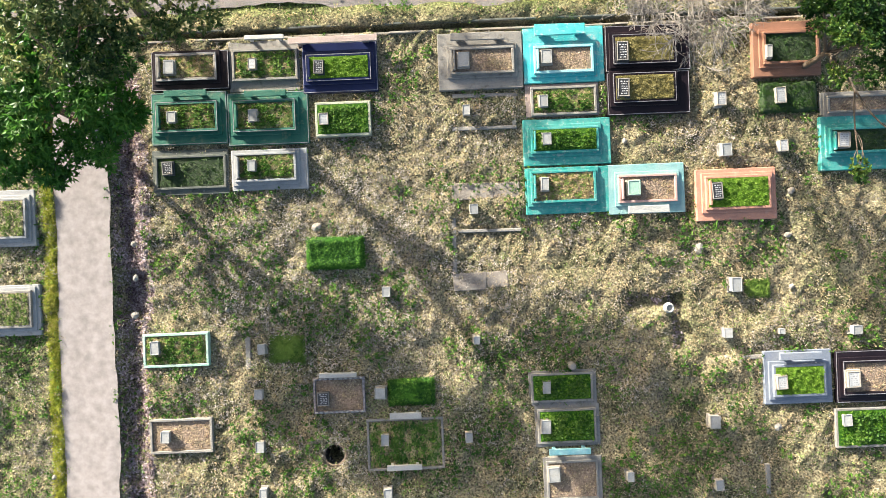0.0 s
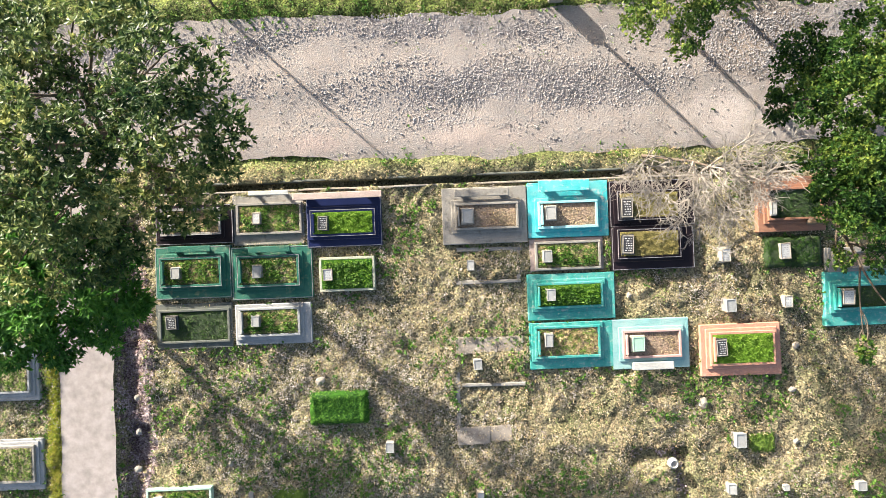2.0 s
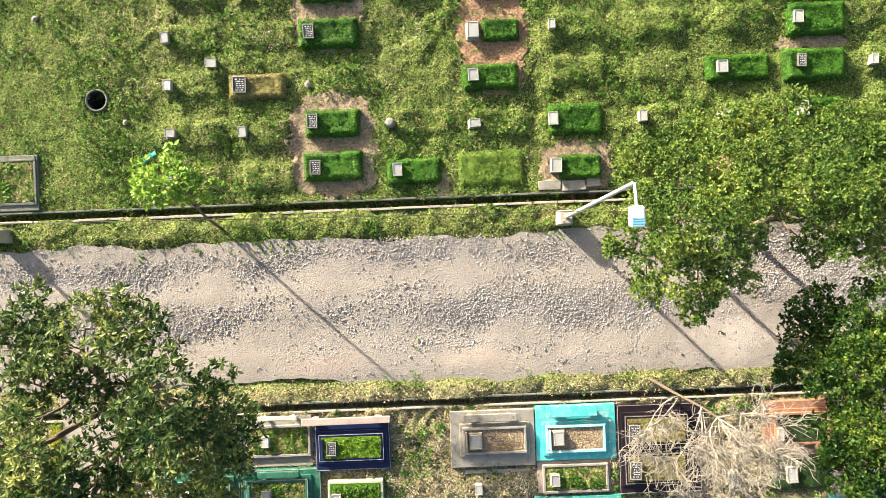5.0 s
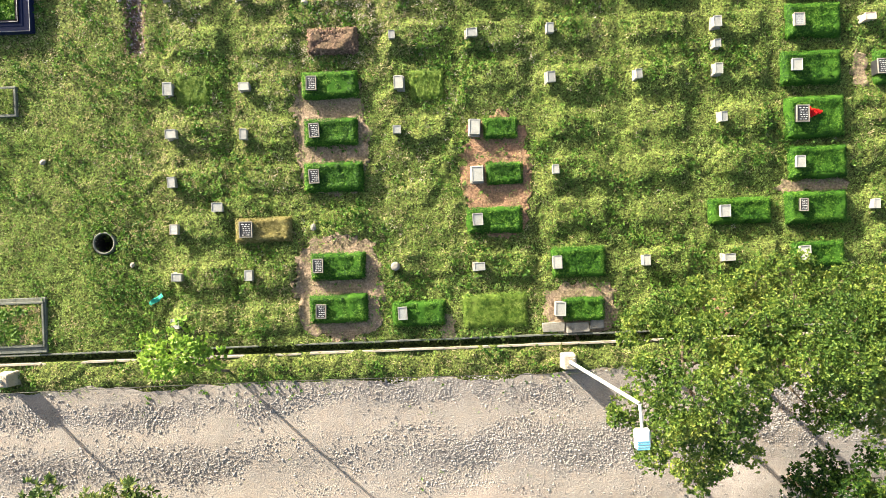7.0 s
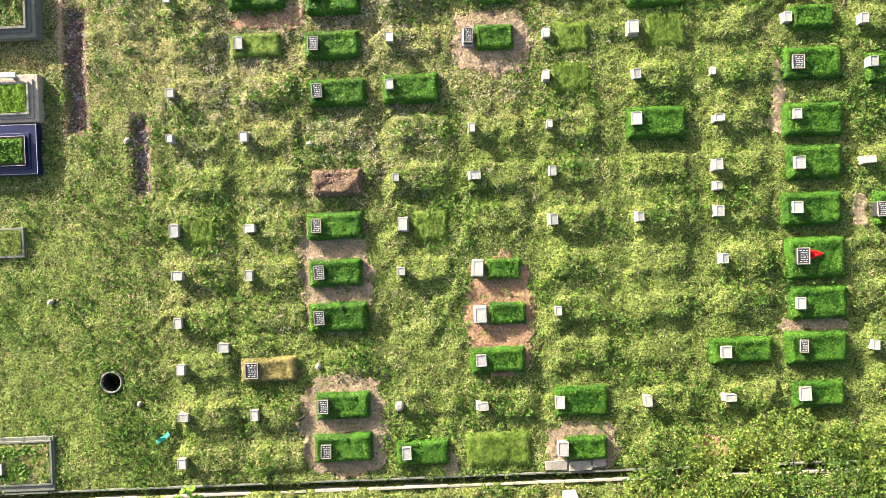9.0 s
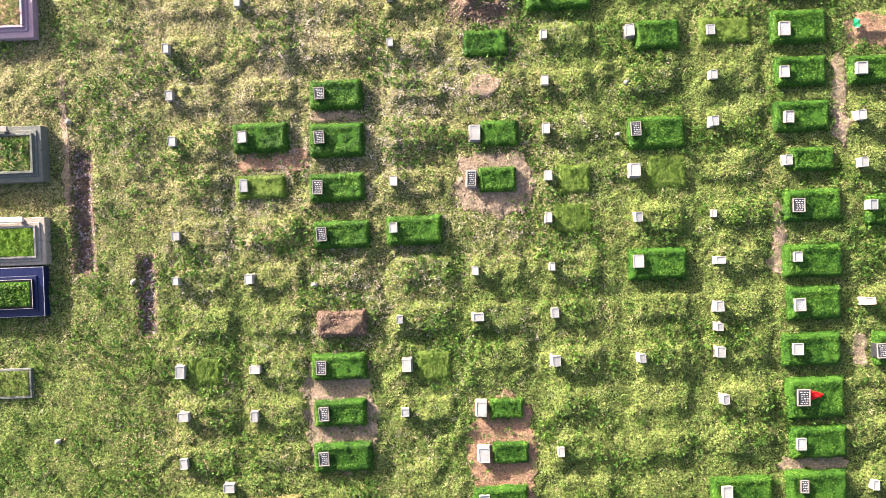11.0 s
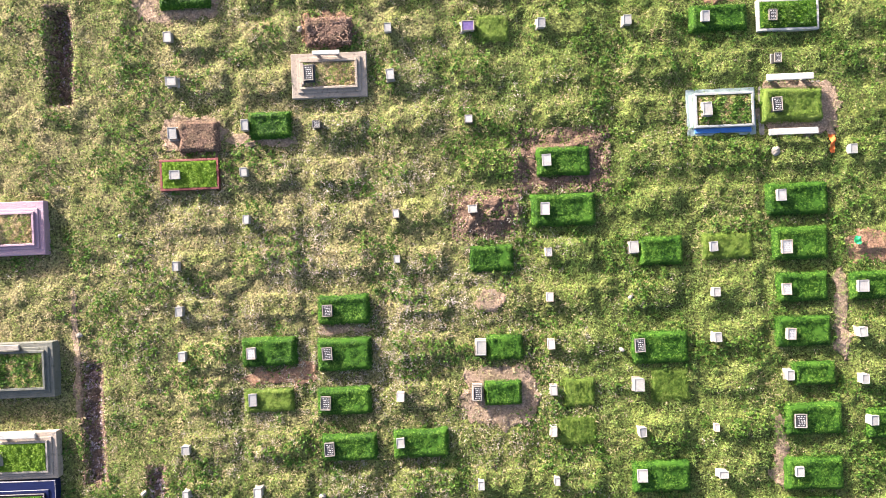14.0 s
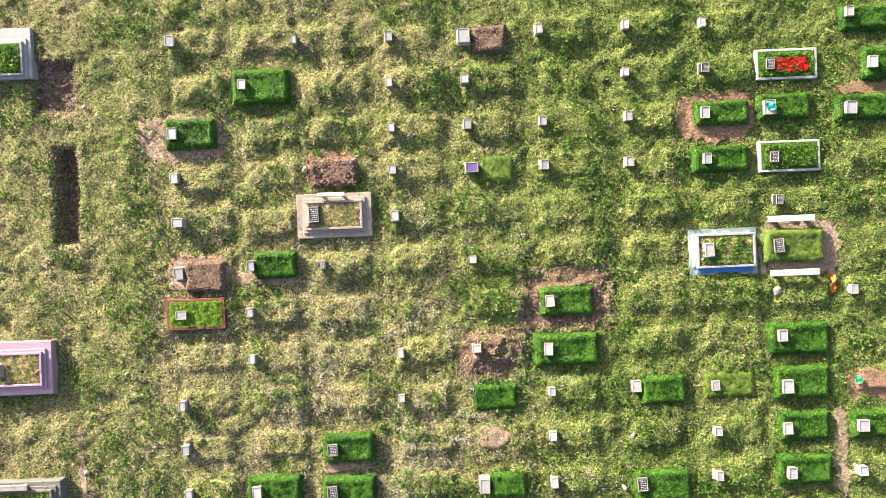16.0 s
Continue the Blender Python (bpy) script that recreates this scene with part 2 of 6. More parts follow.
ROADMAT = soil("roaddust", [(0.281, 0.253, 0.245), (0.241, 0.217, 0.209), (0.268, 0.226, 0.209)], 22, 0.5, spills=((10.9, 10.5, 1.7, 1.3, (0.411, 0.359, 0.349)), (12.6, 13.2, 2.6, 1.6, (0.241, 0.180, 0.145)), (1.5, 9.9, 2.2, 0.6, (0.357, 0.290, 0.265)), (-4.5, 9.9, 1.6, 0.5, (0.330, 0.258, 0.240))))
PATHMAT = soil("pathconcrete", [(0.310, 0.275, 0.271), (0.258, 0.228, 0.224), (0.301, 0.267, 0.262)], 3, 0.12)
EARTH = {"tan": soil("tanearth", [(0.33, 0.245, 0.185), (0.26, 0.19, 0.145), (0.20, 0.16, 0.10)], crumbs=0.45),
         "red": soil("redearth", [(0.33, 0.19, 0.13), (0.27, 0.155, 0.105), (0.22, 0.15, 0.095)], crumbs=0.45),
         "clod": soil("clodearth", [(0.17, 0.11, 0.085), (0.13, 0.085, 0.065), (0.10, 0.075, 0.05)], crumbs=0.6)}
GRAVEL = foliage("gravelstone", [(0.091, 0.084, 0.090), (0.206, 0.190, 0.194), (0.314, 0.291, 0.293), (0.140, 0.131, 0.131)], 2, 0.9, 0.0, 0.6)
CLODS = foliage("clods", [(0.085, 0.055, 0.042), (0.17, 0.11, 0.085), (0.30, 0.215, 0.17)], 2, 0.95, 0.0)
HEDGE = foliage("hedgeleaf", [(0.008, 0.04, 0.005), (0.024, 0.085, 0.009), (0.054, 0.145, 0.016), (0.13, 0.25, 0.035)], 1.3, 0.6, 0.35, 0.4, 10, 0.55)
LOWTURF = foliage("lowturf", [(0.035, 0.080, 0.011), (0.082, 0.148, 0.022), (0.145, 0.218, 0.040), (0.225, 0.285, 0.078)], 1.3, 0.6, 0.35, 0.22, 6)
TOMBTURF = foliage("tombturf", [(0.022, 0.075, 0.007), (0.065, 0.17, 0.012), (0.13, 0.26, 0.022), (0.24, 0.37, 0.05)], 1.6, 0.6, 0.35, 0.4, 8, 0.5)
LUSHTURF = foliage("lushturf", [(0.060, 0.139, 0.012), (0.111, 0.213, 0.018), (0.162, 0.279, 0.033), (0.230, 0.344, 0.060)], 1.6, 0.6, 0.35, 0.4, 8, 0.4)
LUSHCORE = surface("lushcore", (0.085, 0.172, 0.015), (0.119, 0.213, 0.024), 0.95, 2.2, 42, 1.0, gloss=0.1)
MUSTARD = foliage("mustardturf", [(0.104, 0.090, 0.031), (0.180, 0.157, 0.056), (0.247, 0.214, 0.088), (0.323, 0.280, 0.138)], 1.6, 0.7, 0.3, 0.4, 8, 0.4)
MUSTARDCORE = surface("mustardcore", (0.162, 0.142, 0.053), (0.199, 0.171, 0.069), 0.95, 2.2, 42, 1.0, gloss=0.1)
# dark hedge copies for graves under trees: shade and moss put into the colour
HEDGESHADED = foliage("hedgeshade", [(0.012, 0.035, 0.006), (0.025, 0.06, 0.010), (0.05, 0.09, 0.016)], 1.0, 0.5, 0.25)
SHADEDCORE = surface("shadedcore", (0.02, 0.04, 0.012), (0.035, 0.05, 0.02), 0.9, 3, 25, 0.8)
HEDGECORE = surface("hedgecore", (0.03, 0.095, 0.011), (0.055, 0.135, 0.017), 0.95, 2.2, 42, 1.0, stain=(0.02, 0.06, 0.008), gloss=0.1)
LOWCORE = surface("lowturfcore", (0.095, 0.155, 0.026), (0.14, 0.20, 0.042), 0.95, 2.2, 42, 1.0, stain=(0.09, 0.11, 0.03), gloss=0.1)
TURFBLOCK = surface("turfblock", (0.105, 0.160, 0.018), (0.078, 0.130, 0.016), 0.9, 2, 60, 0.8)
GREEN = foliage("greengrass", [(0.017, 0.054, 0.009), (0.142, 0.245, 0.046), (0.262, 0.362, 0.092), (0.345, 0.405, 0.148)], 0.75, 0.8, 0.4, 0.22, 15, 0.42)
DRY = foliage("drygrass", [(0.147, 0.110, 0.055), (0.368, 0.281, 0.147), (0.552, 0.437, 0.258), (0.644, 0.543, 0.368)], 0.7, 0.8, 0.3, 0.28, 11, 0.45)
HERB = foliage("creepingherb", [(0.009, 0.040, 0.008), (0.106, 0.204, 0.042), (0.224, 0.322, 0.090), (0.306, 0.378, 0.146)], 0.75, 0.7, 0.4, 0.24, 15, 0.42)
VERGE = foliage("vergegrass", [(0.14, 0.19, 0.02), (0.25, 0.28, 0.035), (0.36, 0.36, 0.06), (0.45, 0.40, 0.10)], 0.6, 0.8, 0.4, 0.3)
WITHERED = foliage("witheredgrass", [(0.13, 0.105, 0.06), (0.28, 0.235, 0.135), (0.39, 0.33, 0.20), (0.47, 0.40, 0.26)], 0.7, 0.8, 0.3, 0.2, 9, 0.5)
STRAWLITTER = foliage("strawlitter", [(0.060, 0.041, 0.026), (0.301, 0.224, 0.133), (0.482, 0.378, 0.249), (0.619, 0.516, 0.378)], 0.6, 0.85, 0.2, 0.38, 10, 0.5)
# greyer litter copy; its tone also stands for skylit shade in the south-west
GREYLITTER = foliage("greylitter", [(0.039, 0.031, 0.028), (0.232, 0.198, 0.172), (0.413, 0.361, 0.323), (0.585, 0.516, 0.469)], 0.6, 0.85, 0.2, 0.42, 10, 0.5)
WEED = foliage("weedleaf", [(0.018, 0.055, 0.009), (0.045, 0.115, 0.017), (0.10, 0.195, 0.03), (0.18, 0.27, 0.055)], 0.9, 0.5, 0.35, 0.3)
LITTER = foliage("leaflitter", [(0.05, 0.03, 0.032), (0.16, 0.11, 0.115), (0.32, 0.25, 0.26), (0.55, 0.47, 0.48)], 2, 0.85, 0.1, 0.5)
LEAF_BIG = foliage("broadcrown", [(0.011, 0.033, 0.012), (0.041, 0.080, 0.023), (0.122, 0.165, 0.050), (0.340, 0.345, 0.115)], 0.45, 0.4, 0.42, 0.5)
LEAF_LOW = foliage("lowcrown", [(0.014, 0.055, 0.010), (0.048, 0.145, 0.018), (0.12, 0.265, 0.036)], 0.5, 0.4, 0.4, 0.5)
LEAF_FINE = foliage("finecrown", [(0.028, 0.065, 0.014), (0.07, 0.13, 0.026), (0.15, 0.215, 0.042), (0.30, 0.33, 0.08)], 0.5, 0.45, 0.4, 0.5)
LEAF_DARK = foliage("darkcrown", [(0.008, 0.026, 0.007), (0.022, 0.060, 0.011), (0.058, 0.110, 0.018), (0.19, 0.24, 0.045)], 0.5, 0.4, 0.4, 0.5)
LEAF_YOUNG = foliage("youngcrown", [(0.07, 0.17, 0.02), (0.16, 0.28, 0.04), (0.34, 0.44, 0.08)], 0.6, 0.45, 0.35)


# ---- mesh helpers ----
def grid(x, y):
    """A place given along the line of flight, on the cemetery's grid."""
    a = radians(2.3)
    return x * math.cos(a) + y * math.sin(a), -x * math.sin(a) + y * math.cos(a)


def array_mesh(name, verts, faces, mat, smooth=False):
    """A mesh from numpy arrays; all faces have as many corners as faces has columns."""
    me = bpy.data.meshes.new(name)
    verts, faces = np.asarray(verts, np.float32), np.asarray(faces, np.int32)
    n, k = faces.shape
    me.vertices.add(len(verts))
    me.vertices.foreach_set("co", verts.ravel())
    me.loops.add(n * k)
    me.loops.foreach_set("vertex_index", faces.ravel())
    me.polygons.add(n)
    me.polygons.foreach_set("loop_start", np.arange(0, n * k, k, dtype=np.int32))
    me.polygons.foreach_set("use_smooth", np.full(n, smooth))
    me.update(calc_edges=True)
    me.materials.append(mat)
    return me


def box_mesh(name, mat, boxes, bevel=0.015, taper=0.0, ragged=0.0):
    """One bevelled mesh of boxes (x0, y0, z0, x1, y1, z1); taper draws the tops in."""
    bm = bmesh.new()
    for x0, y0, z0, x1, y1, z1 in boxes:
        got = bmesh.ops.create_cube(bm, size=1)["verts"]
        for v in got:
            s = 1 - taper if v.co.z > 0 else 1
            v.co = ((x0 + x1) / 2 + v.co.x * (x1 - x0) * s, (y0 + y1) / 2 + v.co.y * (y1 - y0) * s, (z0 + z1) / 2 + v.co.z * (z1 - z0))
            if ragged:
                v.co += Vector((random.uniform(-1, 1), random.uniform(-1, 1), 0.4 * random.uniform(-1, 1))) * ragged
    if bevel:
        bmesh.ops.bevel(bm, geom=bm.edges[:], offset=bevel, segments=1, affect="EDGES")
    me = bpy.data.meshes.new(name)
    bm.to_mesh(me)
    bm.free()
    me.materials.append(mat)
    return me


def tube_arrays(points, radii, sides=6):
    """Vertices and quads of a tapering tube along points."""
    vs, fs = [], []
    pts = [Vector(p) for p in points]
    for i, p in enumerate(pts):
        d = (pts[min(i + 1, len(pts) - 1)] - pts[max(i - 1, 0)]).normalized()
        a = d.orthogonal().normalized()
        b = d.cross(a)
        for s in range(sides):
            w = 2 * math.pi * s / sides
            vs.append(p + (a * math.cos(w) + b * math.sin(w)) * radii[i])
    for i in range(len(pts) - 1):
        for s in range(sides):
            q = (s + 1) % sides
            fs.append((i * sides + s, i * sides + q, (i + 1) * sides + q, (i + 1) * sides + s))
    return vs, fs


def tubes_mesh(name, tubes, mat, sides=6):
    vs, fs = [], []
    for points, radii in tubes:
        a, b = tube_arrays(points, radii, sides)
        fs += [tuple(i + len(vs) for i in f) for f in b]
        vs += a
    return array_mesh(name, [tuple(v) for v in vs], fs, mat, True)


def blade_mesh(name, pts, n, length, width, mat, seed, lean=(20, 75), scatter=0.05):
    """Tufts of n narrow blades at each of the points."""
    r = np.random.default_rng(seed)
    p = np.repeat(np.asarray(pts, float), n, axis=0)
    m = len(p)
    p[:, :2] += r.normal(0, scatter, (m, 2))
    az, t = r.uniform(0, 2 * np.pi, m), np.radians(r.uniform(*lean, m))
    ln, w = r.uniform(*length, m), r.uniform(*width, m) / 2
    out = np.stack([np.cos(az) * np.sin(t), np.sin(az) * np.sin(t), np.cos(t)], 1) * ln[:, None]
    side = np.stack([-np.sin(az), np.cos(az), np.zeros(m)], 1) * w[:, None]
    v = np.stack([p - side, p + side, p + out], 1).reshape(-1, 3)
    return array_mesh(name, v, np.arange(m * 3).reshape(-1, 3), mat)


def leaf_mesh(name, pts, outs, n, length, slim, mat, seed, droop=0.25, flat=0.5):
    """Sprigs of n pointed leaves at the points, fanning out about the directions outs."""
    r = np.random.default_rng(seed)
    p, o = np.repeat(np.asarray(pts, float), n, axis=0), np.repeat(np.asarray(outs, float), n, axis=0)
    m = len(p)
    d = o * 0.5 + r.normal(0, 0.75, (m, 3))
    d[:, 2] = d[:, 2] * flat - droop
    d /= np.linalg.norm(d, axis=1)[:, None]
    nrm = r.normal(0, 0.45, (m, 3)) + np.array([0, 0, 1.0])
    s = np.cross(d, nrm)
    s /= np.linalg.norm(s, axis=1)[:, None]
    up = np.cross(s, d)
    ln = r.uniform(*length, m)[:, None]
    w = ln * slim
    v = np.stack([p, p + d * ln * 0.5 + s * w + up * w * 0.25, p + d * ln, p + d * ln * 0.5 - s * w + up * w * 0.25], 1).reshape(-1, 3)
    return array_mesh(name, v, np.arange(m * 4).reshape(-1, 4), mat)


def rock_mesh(name, pts, sizes, mat, seed, squash=0.6):
    """Many small uneven stones in one mesh: jittered octahedra."""
    r = np.random.default_rng(seed)
    base = np.array([(1, 0, 0), (0, 1, 0), (-1, 0, 0), (0, -1, 0), (0, 0, squash), (0, 0, -squash)], float)
    faces = np.array([(0, 1, 4), (1, 2, 4), (2, 3, 4), (3, 0, 4), (1, 0, 5), (2, 1, 5), (3, 2, 5), (0, 3, 5)])
    m = len(pts)
    v = base[None] * r.uniform(0.6, 1.3, (m, 6, 1)) + r.normal(0, 0.12, (m, 6, 3))
    a = r.uniform(0, 2 * np.pi, m)
    x = v[..., 0] * np.cos(a)[:, None] - v[..., 1] * np.sin(a)[:, None]
    y = v[..., 0] * np.sin(a)[:, None] + v[..., 1] * np.cos(a)[:, None]
    v = np.stack([x, y, v[..., 2]], -1) * np.asarray(sizes)[:, None, None] + np.asarray(pts, float)[:, None]
    f = faces[None] + (np.arange(m) * 6)[:, None, None]
    return array_mesh(name, v.reshape(-1, 3), f.reshape(-1, 3), mat)


def part(name, me, parent, m=None, label=""):
    ob = new(name, me)
    ob.parent = parent
    if m is not None:
        ob.matrix_basis = m
    return tagged(ob, label)


def thing(name, label, category, x, y, z=0.0, rz=0.0, group="", kind="", me=None):
    ob = new(name, me)
    ob.matrix_basis = pose(x, y, z, 0, 0, rz)
    return tagged(ob, label, category, group, kind)


# ---- the ground's relief and cover, on a raster of the site ----
U0, V0, STEP, NU, NV = -22.0, -15.0, 0.1, 440, 740
HEIGHT = np.zeros((NU, NV))
COVER = np.ones((NU, NV))
ROUGH = np.ones((NU, NV))
STANDING = []
GU, GV = np.meshgrid(U0 + STEP * np.arange(NU), V0 + STEP * np.arange(NV), indexing="ij")


def soft_box(u0, v0, u1, v1, edge):
    """1 inside the rectangle, falling to 0 over edge metres."""
    d = np.maximum(np.maximum(u0 - GU, GU - u1), np.maximum(v0 - GV, GV - v1))
    return np.clip(0.5 - d / edge, 0, 1)


def clear(u0, v0, u1, v1, left=0.0, edge=0.2):
    global COVER
    COVER = np.minimum(COVER, 1 - soft_box(u0, v0, u1, v1, edge) * (1 - left))


def smooth_out(u0, v0, u1, v1, left=0.1, edge=0.4):
    """Smooths the small unevenness of the ground over a rectangle."""
    global ROUGH
    ROUGH = np.minimum(ROUGH, 1 - soft_box(u0, v0, u1, v1, edge) * (1 - left))


def swell(u0, v0, u1, v1, h, edge=0.5):
    global HEIGHT
    s = soft_box(u0, v0, u1, v1, edge)
    HEIGHT = HEIGHT + h * s * s * (3 - 2 * s)


def at_raster(field, u, v):
    i = np.clip(((np.asarray(u) - U0) / STEP), 0, NU - 1.001)
    j = np.clip(((np.asarray(v) - V0) / STEP), 0, NV - 1.001)
    a, b = i.astype(int), j.astype(int)
    fa, fb = i - a, j - b
    return field[a, b] * (1 - fa) * (1 - fb) + field[a + 1, b] * fa * (1 - fb) + field[a, b + 1] * (1 - fa) * fb + field[a + 1, b + 1] * fa * fb


def waves(u, v, scale, seed, octaves=3):
    """Smooth random waves, about -1 to 1, vectorised."""
    r = np.random.default_rng(seed)
    out = np.zeros(np.shape(u))
    for o in range(octaves):
        k = scale * 2 ** o
        for _ in range(5):
            a, ph = r.uniform(0, 2 * np.pi), r.uniform(0, 2 * np.pi)
            kk = k * r.uniform(0.7, 1.4)
            out += np.sin(kk * (np.cos(a) * u + np.sin(a) * v) + ph) * 0.4 / 1.7 ** o
    return out


def dryness(u, v):
    """How parched the grass is, 0 to 1."""
    south = np.clip((9 - v) / 3, 0, 1)
    belt = np.exp(-(((u + 4.0) / 6.5) ** 2 + ((v - 34.5) / 8) ** 2))
    return 0.17 + 0.62 * south - 0.22 * np.clip((-2.5 - v) / 4, 0, 1) + 0.62 * belt + (0.28 - 0.30 * np.clip((u - 0.5) / 6, -0.6, 1)) * np.clip((v - 28) / 5, 0, 1) - 0.5 * ((u < -14.3) & (v < 8.5)) + 0.34 * ((v > 14.4) & (v < 15.7)) + 0.3 * ((v > 8.4) & (v < 9.3)) + 0.12 * np.exp(-((v - 30) / 3.5) ** 2) * (u < 3) - 0.12 * np.clip((v - 43) / 4, 0, 1) + 0.16 * np.clip(-u / 10, -1, 1) * (1 - south) + (0.3 * (u < -14.2) - 0.45 * np.exp(-((u + 12.3) / 0.9) ** 2)) * np.clip((v - 24) / 6, 0, 1) + 0.12 * np.clip((v - 28) / 4, 0, 1) + 0.26 * waves(u, v, 0.55, 11)


# ---- headstones, graves and tombs ----
INSCRIBED = ("dark", "grey", "bluecloth")
STONE_TEXT = {"white": "white marble topped", "grey": "weathered grey inscribed", "dark": "black granite inscribed", "rose": "pale rose stone",
              "mint": "mint green painted", "bluecloth": "blue plaque, teal cloth draped", "purplecloth": "purple cloth covered"}
PLATE = {"white": MARBLE, "grey": GREYSTONE, "dark": GRANITE, "rose": ROSESTONE, "mint": PAINT["mint"], "bluecloth": GREYSTONE, "purplecloth": CLOTH["purplecloth"]}
STONE_PARTS = {}


def stone_meshes(style):
    """Block, plate and writing of a headstone 0.4 by 0.5 by 0.4 m, standing about the origin."""
    if style not in STONE_PARTS:
        body = {"dark": GRANITE, "rose": ROSESTONE, "mint": PAINT["mint"]}.get(style, BLOCK)
        block = box_mesh("block", body, [(-0.2, -0.25, -0.2, 0.2, 0.25, 0.34)], 0.012, 0.06)
        foot = box_mesh("foot", BLOCK, [(-0.25, -0.31, -0.2, 0.25, 0.31, 0.07)], 0.02, 0.04, 0.008)
        plate = box_mesh("plate", PLATE[style], [(-0.165, -0.215, 0.336, 0.165, 0.215, 0.368)], 0.008)
        rim = box_mesh("rim", MARBLE if style == "white" else PAINT["concrete"] if style == "dark" else PAINT["concretepale"] if body is BLOCK else body, [(-0.2, -0.25, 0.342, 0.2, -0.219, 0.385), (-0.2, 0.219, 0.342, 0.2, 0.25, 0.385), (-0.2, -0.2185, 0.342, -0.169, 0.2185, 0.384), (0.169, -0.2185, 0.342, 0.2, 0.2185, 0.384)], 0.006)
        lines = None
        if style in INSCRIBED:
            r = random.Random(style)
            rows = []
            for k in range(6):
                y = 0.165 - 0.066 * k
                x = -0.13 + r.uniform(0, 0.06)
                while x < 0.1:
                    e = x + r.uniform(0.02, 0.08)
                    rows.append((x, y - 0.012, 0.3685, min(e, 0.14), y + r.uniform(0.004, 0.018), 0.3715))
                    x = e + r.uniform(0.02, 0.05)
            lines = box_mesh("inscription", LETTER if style == "dark" else CARVED, rows, 0)
        STONE_PARTS[style] = (block, foot, plate, lines, rim)
    return STONE_PARTS[style]


def stone_parts(parent, style, w, d, h, tilt=0.0, foot=False):
    """Hangs a headstone's pieces under parent, stretched to w by d by h."""
    block, base, plate, lines, rim = stone_meshes(style)
    m = pose(0, 0, 0, tilt * 0.5, tilt, random.uniform(-3, 3)) @ Matrix.Diagonal((w / 0.4, d / 0.5, h / 0.38, 1))
    part("block", block, parent, m)
    part("plaque", plate, parent, m)
    part("rim", rim, parent, m)
    if lines:
        tagged(part("inscription", lines, parent, m), kind="stuff")
    if foot:
        part("footing", base, parent, m)
    if style == "bluecloth":
        part("cloth", cloth_mesh("cloth", CLOTH["bluecloth"], 0.36, 0.3), parent, pose(0.02, 0.03, h + 0.03))


BEDS = []


def earth_bed(u, v):
    """The low overgrown mound of an old grave, its stone at the west end."""
    BEDS.append((u, v))
    e = random.uniform(-0.06, 0.06)
    swell(u - 0.12, v - 0.48 + e, u + 1.85 + 2 * e, v + 0.46 + e, random.uniform(0.10, 0.165) if v > 9 else random.uniform(0.05, 0.11), 0.16)


def marker(u, v, w, d, style, mound=1):
    """A single headstone, with its low overgrown mound to the east."""
    setting = "in sparse dry grass" if v < 9 else "in rough green grass"
    ob = thing("headstone", f"{STONE_TEXT[style]} headstone {setting}", "headstone", u, v, 0, 0, "headstones of the southern field" if v < 9 else "headstones of the northern field")
    stone_parts(ob, style, w * 0.8, d * 0.78, random.uniform(0.31, 0.38), random.uniform(-4, 4), w > 0.42 or random.random() < 0.35)
    clear(u - w * 0.6, v - d * 0.6, u + w * 0.6, v + d * 0.6, 0.1, 0.15)
    STANDING.append((ob, u, v, 0.1))
    if mound:
        earth_bed(u, v)


TUFTS = {}
EDGE = 0.26


def dome(x, y, w, d, h):
    """Height of a clipped mound w by d by h: a level top rolling off to steep sides."""
    e = np.minimum(w / 2 - np.abs(x), d / 2 - np.abs(y)) / EDGE
    s = np.clip((e - 0.55) / 0.8, 0, 1)
    e = np.clip(e, 0, 1)
    return h * (1 - (1 - e) ** 2.4) ** 0.6 - 0.14 * h * s * s * (3 - 2 * s)


def hugging_blades(name, p, normals, length, width, mat, seed, lift=0.35):
    """Short blades lying over a curved surface, each about along it."""
    r = np.random.default_rng(seed)
    m = len(p)
    way = r.normal(0, 1, (m, 3))
    way -= normals * np.sum(way * normals, 1)[:, None]
    way /= np.linalg.norm(way, axis=1)[:, None]
    way += normals * r.uniform(0, 2 * lift, (m, 1))
    face = normals + r.normal(0, 0.22, (m, 3))
    side = np.cross(way, face)
    side *= (r.uniform(*width, m) / 2 / np.linalg.norm(side, axis=1))[:, None]
    out = way * r.uniform(*length, m)[:, None]
    v = np.stack([p - side, p + side, p + out], 1).reshape(-1, 3)
    return array_mesh(name, v, np.arange(m * 3).reshape(-1, 3), mat)


